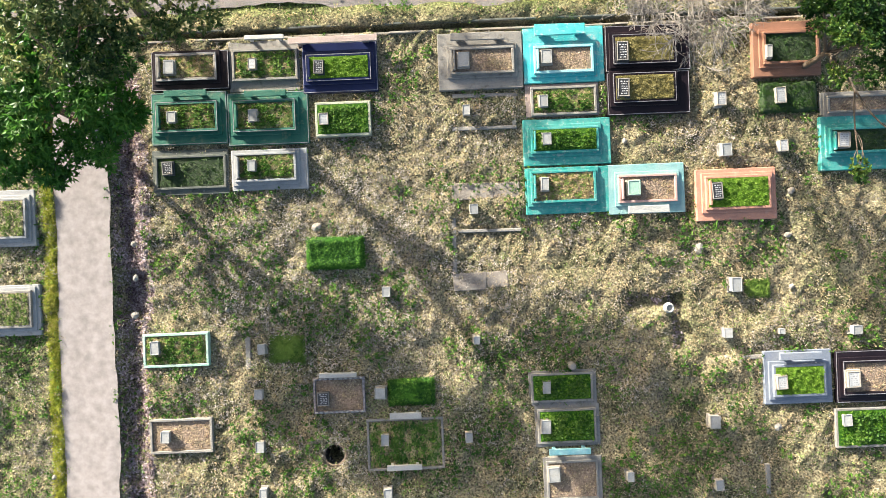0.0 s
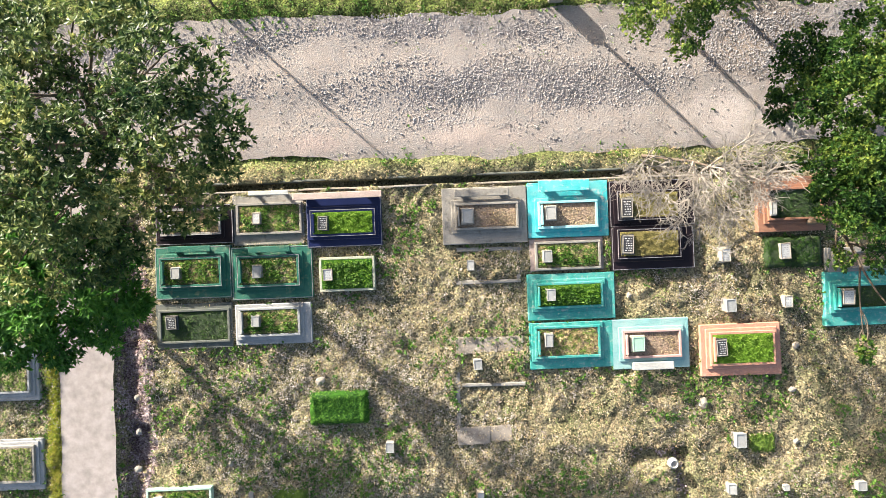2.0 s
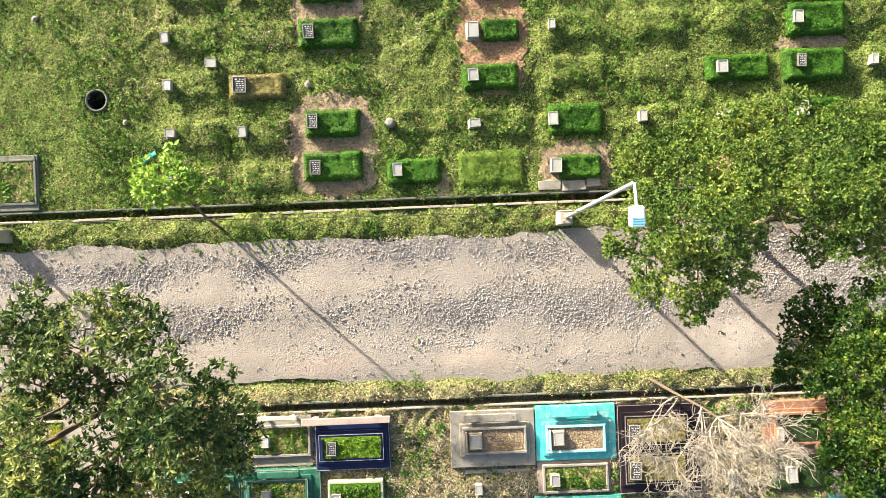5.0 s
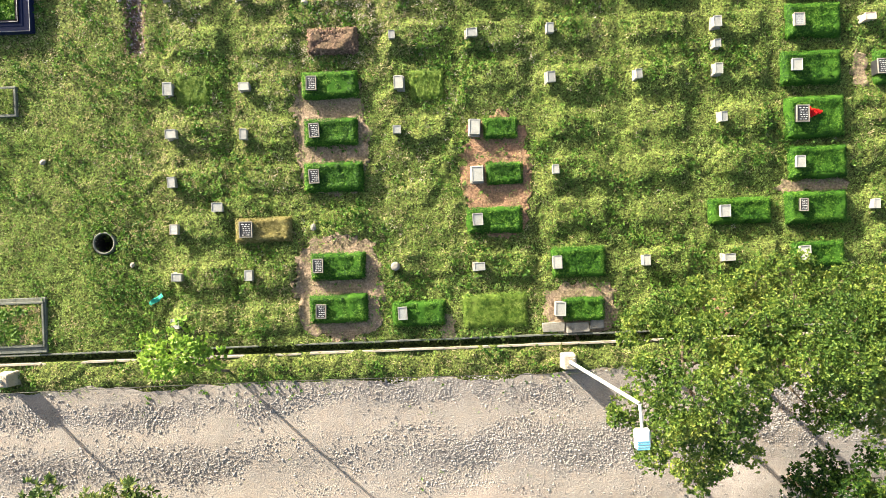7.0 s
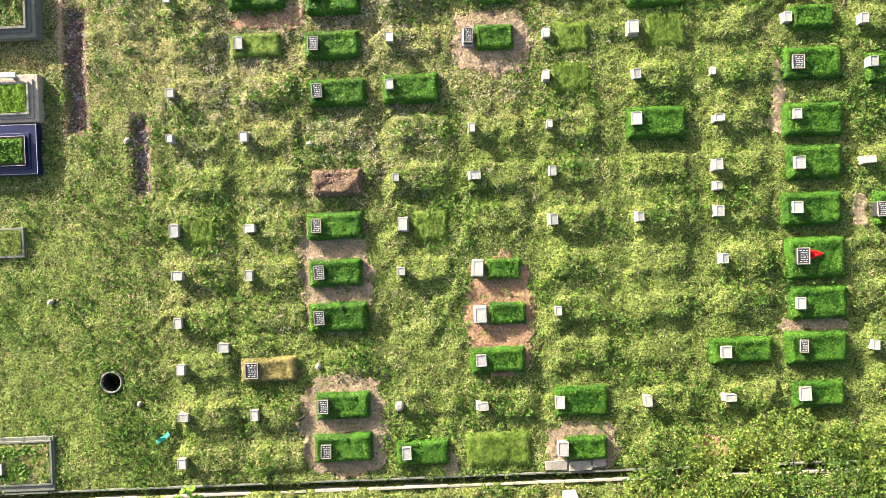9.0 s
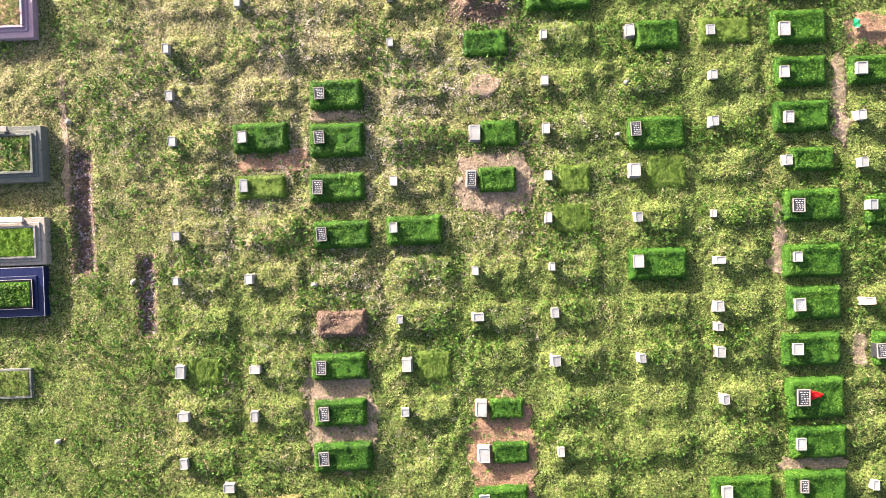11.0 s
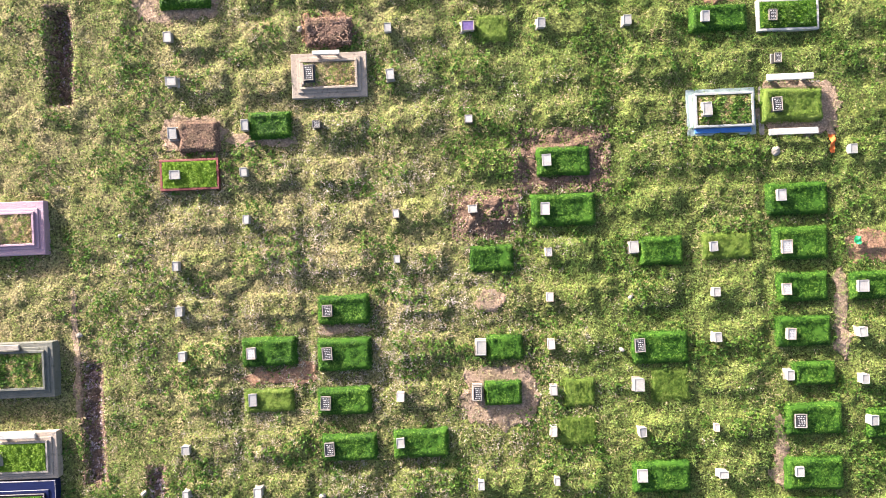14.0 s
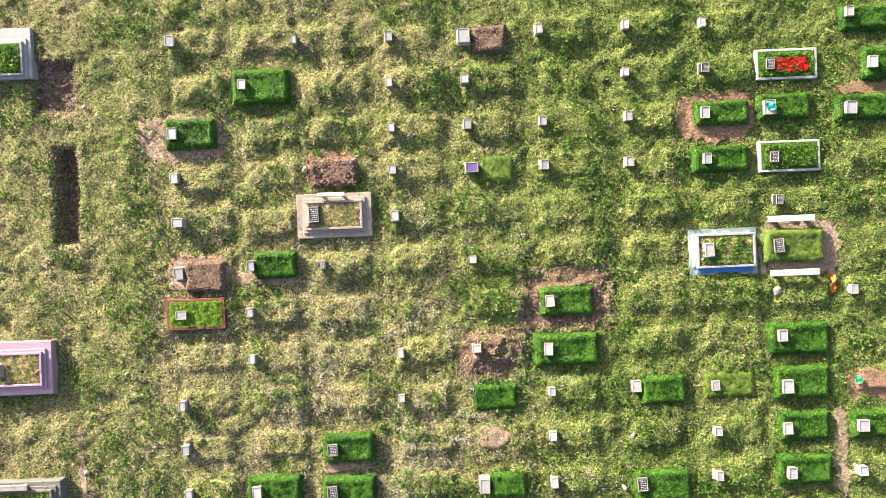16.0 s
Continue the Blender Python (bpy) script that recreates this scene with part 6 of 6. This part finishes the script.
def strip(name, label, us, vs, height, mat, wobble):
    """A ground sheet over the rectangle, its long edges wandering."""
    u, v = np.meshgrid(us, vs, indexing="ij")
    if wobble[0] == "v":
        e = np.abs((v - vs[0]) / (vs[-1] - vs[0]) * 2 - 1) ** 6
        v = v + e * wobble[1] * waves(u, v, 0.9, 8, 4)
    else:
        e = np.abs((u - us[0]) / (us[-1] - us[0]) * 2 - 1) ** 6
        u = u + e * wobble[1] * waves(u, v, 1.6, 9)
    z = height(u, v)
    n = len(vs)
    i = np.arange((len(us) - 1) * n).reshape(len(us) - 1, n)[:, :-1].ravel()
    me = array_mesh(name, np.stack([u, v, z], -1).reshape(-1, 3), np.stack([i, i + n, i + n + 1, i + 1], 1), mat, True)
    return tagged(new(name, me), label, name, "", "structure")


FAR_U = [-900, -300, -100, -50, -30]
road_us = np.concatenate([FAR_U, np.arange(-22, 22.01, 0.2), [30, 50, 100, 300, 900]])
strip("road", "pale dusty gravel road with stony ridges", road_us, np.linspace(9.2, 14.62, 36),
      lambda u, v: 0.035 + 0.025 * np.sin((v - 9.2) * 2.6) + 0.012 * waves(u, v, 2.0, 14), ROADMAT, ("v", 0.16))
strip("pavement", "narrow pale concrete path with worn edges", np.linspace(-14.42, -12.4, 14), np.concatenate([[-400, -100, -40], np.arange(-15, 9.6, 0.3)]),
      lambda u, v: 0.05 + 0.006 * waves(u, v, 1.5, 15), PATHMAT, ("u", 0.04))

# relief: ditch by the path, trampled strip in the north, verges
swell(-12.2, -15, -11.42, 7.3, -0.32, 0.5)
clear(-12.3, -15, -11.2, 7.3, 0.35, 0.4)
LITTERS.append((-12.35, -14, -11.1, 7.0, 150))
LITTERS.append((-12.1, -2.0, -10.9, 4.6, 170))
swell(-22, 8.5, 22, 9.2, 0.08, 0.3)
swell(-22, 14.7, 22, 15.5, 0.08, 0.3)
swell(5.0, 30, 22, 60, 0.05, 2)
smooth_out(-18, 16.2, -11.0, 32, 0.45, 1.0)

# old graves without a stone fill the rows of the northern field
for col in (-9.83, -7.09, -4.41, -1.41, 1.53, 4.41, 7.7, 10.7, 13.46, 16.41):
    for k in range(21):
        v = 17.1 + 1.75 * k
        if all(abs(col - a) > 1.3 or abs(v - b) > 0.9 for a, b in BEDS) and random.random() < 0.88:
            earth_bed(col + random.uniform(-0.1, 0.1), v + random.uniform(-0.08, 0.08))
for col in (-7.09, -4.41, -1.41, 1.53, 4.41, 7.7, 10.7, 13.46):
    swell(col - 0.78, 17, col - 0.56, 54, -0.035, 0.4)
    clear(col - 0.72, 17, col - 0.62, 54, 0.5, 0.3)
for col in (-2.2, 1.1, 4.0, 7.0, 10.2):
    for k in range(7):
        v = -10 + 1.75 * k
        if all(abs(col - a) > 1.6 or abs(v - b) > 1.0 for a, b in BEDS) and random.random() < 0.7:
            earth_bed(col + random.uniform(-0.3, 0.3), v + random.uniform(-0.2, 0.2))

# ---- ground ----
def relief(u, v):
    pu, pv = u + 0.25 * waves(u, v, 2.1, 23, 2), v + 0.25 * waves(u, v, 2.1, 24, 2)
    rough = 0.05 * waves(u, v, 1.4, 21) + np.where(v > 8.3, 0.036, 0.045) * waves(pu, pv, 5.5, 22, 2) + np.where(v > 8.3, 0.022, 0.036) * waves(pu, pv, 15, 25, 2)
    flat = np.clip((np.abs(v - 11.9) - 2.5) / 0.5, 0, 1) * np.where((u > -14.5) & (u < -12.3) & (v < 9.5), 0.0, 1.0)
    near = np.clip((21.5 - np.abs(u)) / 1.5, 0, 1) * np.clip((37 - np.abs(v - 22)) / 2, 0, 1)
    z = (rough * flat * at_raster(ROUGH, u, v) + at_raster(HEIGHT, u, v)) * near
    for a, b in (D1, D2):
        z = np.where((v > a + 0.002) & (v < b - 0.002), -0.5 + 0.02 * waves(u, v, 2, 3), z)
    return z - 0.03 * (1 - flat)


ticks = np.concatenate([np.arange(-15, -9, 0.3), np.arange(-9, 16, 0.14), np.arange(16, 55, 0.11), np.arange(55, 59, 0.3)])
for a, b in (D1, D2):
    ticks = ticks[(ticks < a - 0.03) | (ticks > b + 0.03)]
    ticks = np.concatenate([ticks, [a, a + 0.01, (a + b) / 2, b - 0.01, b]])
ticks = np.sort(ticks)
gu = np.concatenate([FAR_U, [-26], np.arange(-21.6, -18.1, 0.3), np.arange(-18, 18.01, 0.12), np.arange(18.3, 21.7, 0.3), [26, 30, 50, 100, 300, 900]])
gv = np.concatenate([[-900, -300, -100, -50, -30, -20], ticks, [62, 70, 90, 140, 300, 900]])
mu, mv = np.meshgrid(gu, gv, indexing="ij")
n = len(gv)
i = np.arange((len(gu) - 1) * n).reshape(len(gu) - 1, n)[:, :-1].ravel()
tagged(new("ground", array_mesh("ground", np.stack([mu, mv, relief(mu, mv)], -1).reshape(-1, 3), np.stack([i, i + n, i + n + 1, i + 1], 1), TURF, True)),
       "uneven cemetery ground of dry soil and short turf", "ground", "", "structure")

for ob, u, v, sunk in STANDING:
    ob.location.z += max(0.0, float(relief(np.array([u]), np.array([v]))[0]) - sunk)

R = np.random.default_rng(77)


def scatter(n, u0=-18.5, u1=18.5, v0=-11.5, v1=56):
    return R.uniform(u0, u1, n), R.uniform(v0, v1, n)


# bare earth sheets, draped, with crumbs on them
crumbs, crumb_sizes, dug, dug_sizes = [], [], [], []
for k, (u0, v0, u1, v1, kind) in enumerate(EARTHS):
    a, b = np.linspace(-1, 1, max(10, int((u1 - u0) / 0.07))), np.linspace(-1, 1, max(10, int((v1 - v0) / 0.07)))
    x, y = np.meshgrid(a, b, indexing="ij")
    shrink = 1 - 0.16 * np.maximum(np.abs(x), np.abs(y)) ** 4 * np.clip(np.abs(x * y), 0, 1) * 1.6
    cu, cv, hu, hv = (u0 + u1) / 2, (v0 + v1) / 2, (u1 - u0) / 2, (v1 - v0) / 2
    u, v = cu + x * hu * shrink, cv + y * hv * shrink
    rim = np.maximum(np.abs(x), np.abs(y)) ** 3
    u, v = u + rim * (0.13 * waves(u, v, 7, k) + 0.06 * waves(u, v, 24, k + 20)), v + rim * (0.13 * waves(u, v, 7, k + 50) + 0.06 * waves(u, v, 24, k + 70))
    lift = 0.018
    z = relief(u, v) + lift * np.clip((1 - rim) * 4, 0, 1) - 0.02 * (rim > 0.98)
    if kind == "clod":
        z = z + 0.05 * waves(u, v, 7, k) * (1 - rim)
    m = len(b)
    i = np.arange((len(a) - 1) * m).reshape(len(a) - 1, m)[:, :-1].ravel()
    text = {"tan": "trodden tan earth round a grave", "red": "bare reddish earth beside the graves", "clod": "freshly dug reddish clods of earth"}[kind]
    tagged(new("bare_earth", array_mesh("bare_earth", np.stack([u, v, z], -1).reshape(-1, 3), np.stack([i, i + m, i + m + 1, i + 1], 1), EARTH[kind], True)), text, "earth", "", "structure")
    c = int((u1 - u0) * (v1 - v0) * {"clod": 300}.get(kind, 26))
    pu, pv = R.uniform(u0 - 0.1, u1 + 0.1, c), R.uniform(v0 - 0.1, v1 + 0.1, c)
    crumbs.append(np.stack([pu, pv, relief(pu, pv) + lift], 1))
    crumb_sizes.append(R.uniform(0.012, 0.06 if kind == "clod" else 0.035, c))
crumbs, crumb_sizes = np.concatenate(crumbs), np.concatenate(crumb_sizes)
tagged(new("earth_clods", rock_mesh("earth_clods", crumbs, crumb_sizes, CLODS, 31)), "crumbled clods of brown earth on bare ground", "earth", "", "stuff")

# gravel on the road, heaped between the swept wheel tracks
u, v = scatter(135000, -19, 19, 9.3, 14.6)
y = v + 0.35 * waves(u * 0.5, v * 0.2, 0.5, 40, 2)
band = 0.9 * np.exp(-((y - 11.8) / 0.75) ** 2) + 0.85 * np.exp(-((y - 13.75) / 0.45) ** 2) + 0.3 * np.exp(-((y - 10.2) / 0.25) ** 2)
band *= np.clip(0.65 + 0.55 * waves(u * 0.5, v * 1.2, 1.0, 41), 0.1, 1.2)
band += 0.5 * np.exp(-(((u - 2.5) / 4.0) ** 2 + ((v - 11.9) / 0.8) ** 2)) + 0.75 * ((u > 10.0) & (v > 12.0) & (v < 14.0)) - 1.2 * np.exp(-(((u - 10.9) / 1.9) ** 2 + ((v - 10.6) / 1.2) ** 2))
keep = R.random(len(u)) < np.clip(band * 0.75, 0.025, 0.85)
u, v = u[keep], v[keep]
size = R.uniform(0.016, 0.038, len(u)) * (1 + 0.7 * (R.random(len(u)) < 0.12))
tagged(new("gravel", rock_mesh("gravel", np.stack([u, v, 0.045 + 0.025 * np.sin((v - 9.2) * 2.6)], 1), size, GRAVEL, 42)), "loose grey and buff gravel on the dusty road", "gravel", "", "stuff")


def cover(u, v):
    return at_raster(COVER, u, v)


def tussock(u, v):
    """Height of the grass tufts, about -1 to 1, about a hand's length across."""
    w = 0.35 * waves(u, v, 3.0, 92, 2)
    return np.clip(1.3 * waves(u + 0.2 * w, v - 0.2 * w, 21, 93, 2) + 0.5 * w, -1, 1)


def turf_height(u, v):
    return relief(u, v) + np.where(v > 8.3, 0.038, 0.045) * tussock(u, v)


def laid(name, u, v, lift, n, length, width, mat, seed, spread, raised):
    """Tufts of n blades lying along the folds of the turf."""
    z, e = turf_height(u, v), 0.03
    nr = np.stack([(z - turf_height(u + e, v)) / e, (z - turf_height(u, v + e)) / e, np.ones(len(u))], 1)
    nr /= np.linalg.norm(nr, axis=1)[:, None]
    p = np.repeat(np.stack([u, v, z + 0.006 + R.uniform(0, lift, len(u))], 1), n, axis=0)
    p[:, :2] += R.normal(0, spread, (len(p), 2))
    return hugging_blades(name, p, np.repeat(nr, n, axis=0), length, width, mat, seed, raised)


def sown(name, label, n, chance, blades, length, width, mat, seed, lean=None, spread=0.05):
    """Grass over the whole site, as thick as chance(u, v) allows."""
    u, v = scatter(n)
    t = tussock(u, v)
    keep = R.random(n) < cover(u, v) * chance(u, v) * np.clip(0.78 + 0.85 * t, 0.04, 1)
    u, v = u[keep], v[keep]
    if lean:
        me = blade_mesh(name, np.stack([u, v, turf_height(u, v) + 0.01], 1), blades, length, width, mat, seed, lean, spread)
    else:
        me = laid(name, u, v, 0.01, blades, length, width, mat, seed, spread, 0.45)
    return tagged(new(name, me), label, "grass", "", "stuff")


def field_green(u, v):
    return np.where((v > 8.4) & (v < 9.3), 0.12, np.where((v > 14.5) & (v < 15.7), 0.55, 1.0)) * np.clip(1.25 - 1.15 * dryness(u, v) + 0.2 * waves(u, v, 2.2, 51), 0.12, 1) * (1 - np.where(v > -2.5, 0.72, 0.45) * ((v < 8.2) & (u > -14.3)))


def field_dry(u, v):
    return np.clip(1.5 * dryness(u, v) - 0.22 + 0.2 * waves(u, v, 1.8, 52), 0.05, 1) * np.where((v > 14) & (v < 15.6), 0.6, np.where((v > 8.4) & (v < 9.3), 1.6, 1)) * (1 - 0.45 * (v < 8.3))


def shade_litter(u, v):
    """Share of grey litter in the shaded south-west, its tone set to lift the shade."""
    return np.clip(np.exp(-(((u + 4.5) / 7.5) ** 2 + ((v + 0.5) / 5.5) ** 2)) * 1.2 + 0.35 * waves(u, v, 1.1, 54), 0, 1) * (v < 8)


def strewn(name, label, category, n, chance, leaves, length, width, mat, seed, lift, flat=False):
    """Small leaves lying over the whole site, as thick as chance(u, v) allows."""
    u, v = scatter(n)
    t = tussock(u, v)
    keep = R.random(n) < cover(u, v) * chance(u, v) * np.clip(0.78 + 0.85 * t, 0.04, 1)
    u, v = u[keep], v[keep]
    if flat:
        me = laid(name, u, v, lift, leaves, length, width, mat, seed, 0.07, 0.25)
    else:
        p = np.stack([u, v, turf_height(u, v) + 0.005 + R.uniform(0.0, lift * 0.6, len(u))], 1)
        me = blade_mesh(name, p, leaves, length, width, mat, seed, (38, 96), 0.07)
    return tagged(new(name, me), label, category, "", "stuff")


def bare_patch(u, v):
    """Share of straw and litter left over the pale bare soil of the southern field."""
    return 1 - np.clip(1.5 * (waves(u, v, 1.1, 97) + 0.3 * waves(u, v, 4, 98) - 0.1), 0, 0.85) * (v < 8) * np.clip((u + 5) / 3, 0, 1) * 0.55


def south(v):
    return np.clip((8.3 - v) / 0.4, 0, 1)


sown("green_grass", "rough short green grass over the graves", 160000, field_green, 4, (0.05, 0.12), (0.014, 0.03), GREEN, 61)
strewn("creeping_herbs", "creeping small-leaved green herbs over the graves", "plants", 160000, lambda u, v: np.clip(field_green(u, v) * 1.1, 0, 1) * (1 - 0.8 * south(v)), 6, (0.035, 0.075), (0.02, 0.04), HERB, 64, 0.03, True)
u, v = R.uniform(-14.85, -14.45, 6500), R.uniform(-11, 8.0, 6500)
tagged(new("verge_grass", blade_mesh("verge_grass", np.stack([u, v, relief(u, v)], 1), 4, (0.06, 0.16), (0.02, 0.04), VERGE, 66)), "bright grass strip along the path", "grass", "", "stuff")
sown("dry_grass", "parched straw coloured grass", 150000, lambda u, v: field_dry(u, v) * (v < 9.4), 3, (0.07, 0.18), (0.014, 0.032), DRY, 62, (35, 88))
sown("withered_grass", "withered olive straw in the northern grass", 150000, lambda u, v: np.clip(field_dry(u, v) * 1.5 + 0.08 * (v > 30), 0, 1) * (v > 9.4), 4, (0.06, 0.14), (0.014, 0.03), WITHERED, 67)
strewn("straw_litter", "dry straw and pale fallen leaves on the southern field", "litter", 150000, lambda u, v: bare_patch(u, v) * np.maximum(south(v) * np.where(u < -14.3, 0.25, 1) * np.clip(1.0 - 0.75 * shade_litter(u, v), 0.1, 1), 0.12 * (v > 16.5) * np.clip(dryness(u, v) - 0.2 + 0.4 * waves(u, v, 1.5, 58), 0, 1)), 6, (0.035, 0.09), (0.015, 0.035), STRAWLITTER, 65, 0.06)
strewn("withered_litter", "grey withered stalks and leaf litter", "litter", 340000, lambda u, v: bare_patch(u, v) * np.maximum(south(v) * (0.08 + 0.85 * shade_litter(u, v)), 0.6 * np.exp(-(((u + 3.5) / 7.5) ** 2 + ((v - 36) / 8.5) ** 2)) * np.clip(0.55 + waves(u, v, 1.2, 57), 0, 1)), 7, (0.035, 0.09), (0.015, 0.035), GREYLITTER, 63, 0.07)

# broad-leaved weeds in clumps
u, v = scatter(120000)
c = np.clip(waves(u, v, 1.3, 71) * 1.5 + waves(u, v, 4.0, 72) * 0.8 - 0.75 + 0.42 * (v > 16.5) - 0.2 * (v > 30) * (u < 2) + 0.3 * ((v < -2) | ((u < -4) & (v < 2))) - 0.1 * ((v > -2) & (v < 8)), 0, 1)
c = np.where((v < 7.6) & (u > -11.2), np.clip(2.6 * (0.55 * waves(u, v, 0.95, 78) + 0.28 * waves(u, v, 3.5, 79) - 0.16 + 0.5 * np.exp(-(((u + 7) / 4.0) ** 2 + ((v + 0.5) / 4) ** 2)) + 0.2 * (v < -3.5)), 0, 0.95), c)
c = np.maximum(c, 0.75 * ((u < -14.95) & (v < 8.3)) * np.clip(0.4 + waves(u, v, 1.2, 76), 0, 1))
c = np.maximum(c, 0.7 * ((u > -12.45) & (u < -12.1) & (v < 5)) * np.clip(0.6 + waves(u, v, 1.5, 77), 0, 1))
c = np.maximum(c, 0.8 * ((u > -13.6) & (u < -10.9) & (v > 17) & (v < 50)) * np.clip(0.4 + waves(u, v, 1.2, 73), 0, 1))
c = np.maximum(c, 0.7 * (((v > 16.1) & (v < 16.7)) | ((v > 14.6) & (v < 15.1) & (u < 0) & (R.random(len(v)) < 0.12)) | ((v > 8.5) & (v < 9.1) & (R.random(len(v)) < 0.12))) * np.clip(0.5 + waves(u, v, 1.5, 74), 0, 1))
keep = R.random(len(u)) < cover(u, v) * c
u, v = u[keep], v[keep]
p = np.stack([u, v, relief(u, v) + R.uniform(0.02, 0.14, len(u))], 1)
tagged(new("weeds", leaf_mesh("weeds", p, np.tile([0, 0, 0.6], (len(p), 1)), 5, (0.05, 0.13), 0.3, WEED, 75, 0.0, 0.7)), "low broad-leaved weeds growing among the graves", "weeds", "", "stuff")

# fallen leaves in the ditch, pits and trenches
ps = []
for u0, v0, u1, v1, per in LITTERS:
    m = int(per * (u1 - u0) * (v1 - v0))
    u, v = R.uniform(u0, u1, m), R.uniform(v0, v1, m)
    ps.append(np.stack([u, v, relief(u, v) + R.uniform(0.0, 0.05, m)], 1))
p = np.concatenate(ps)
tagged(new("fallen_leaves", leaf_mesh("fallen_leaves", p, np.zeros((len(p), 3)), 4, (0.06, 0.13), 0.3, LITTER, 81, 0.0, 0.3)), "brown and purplish fallen leaves in the ditch", "leaves", "", "stuff")
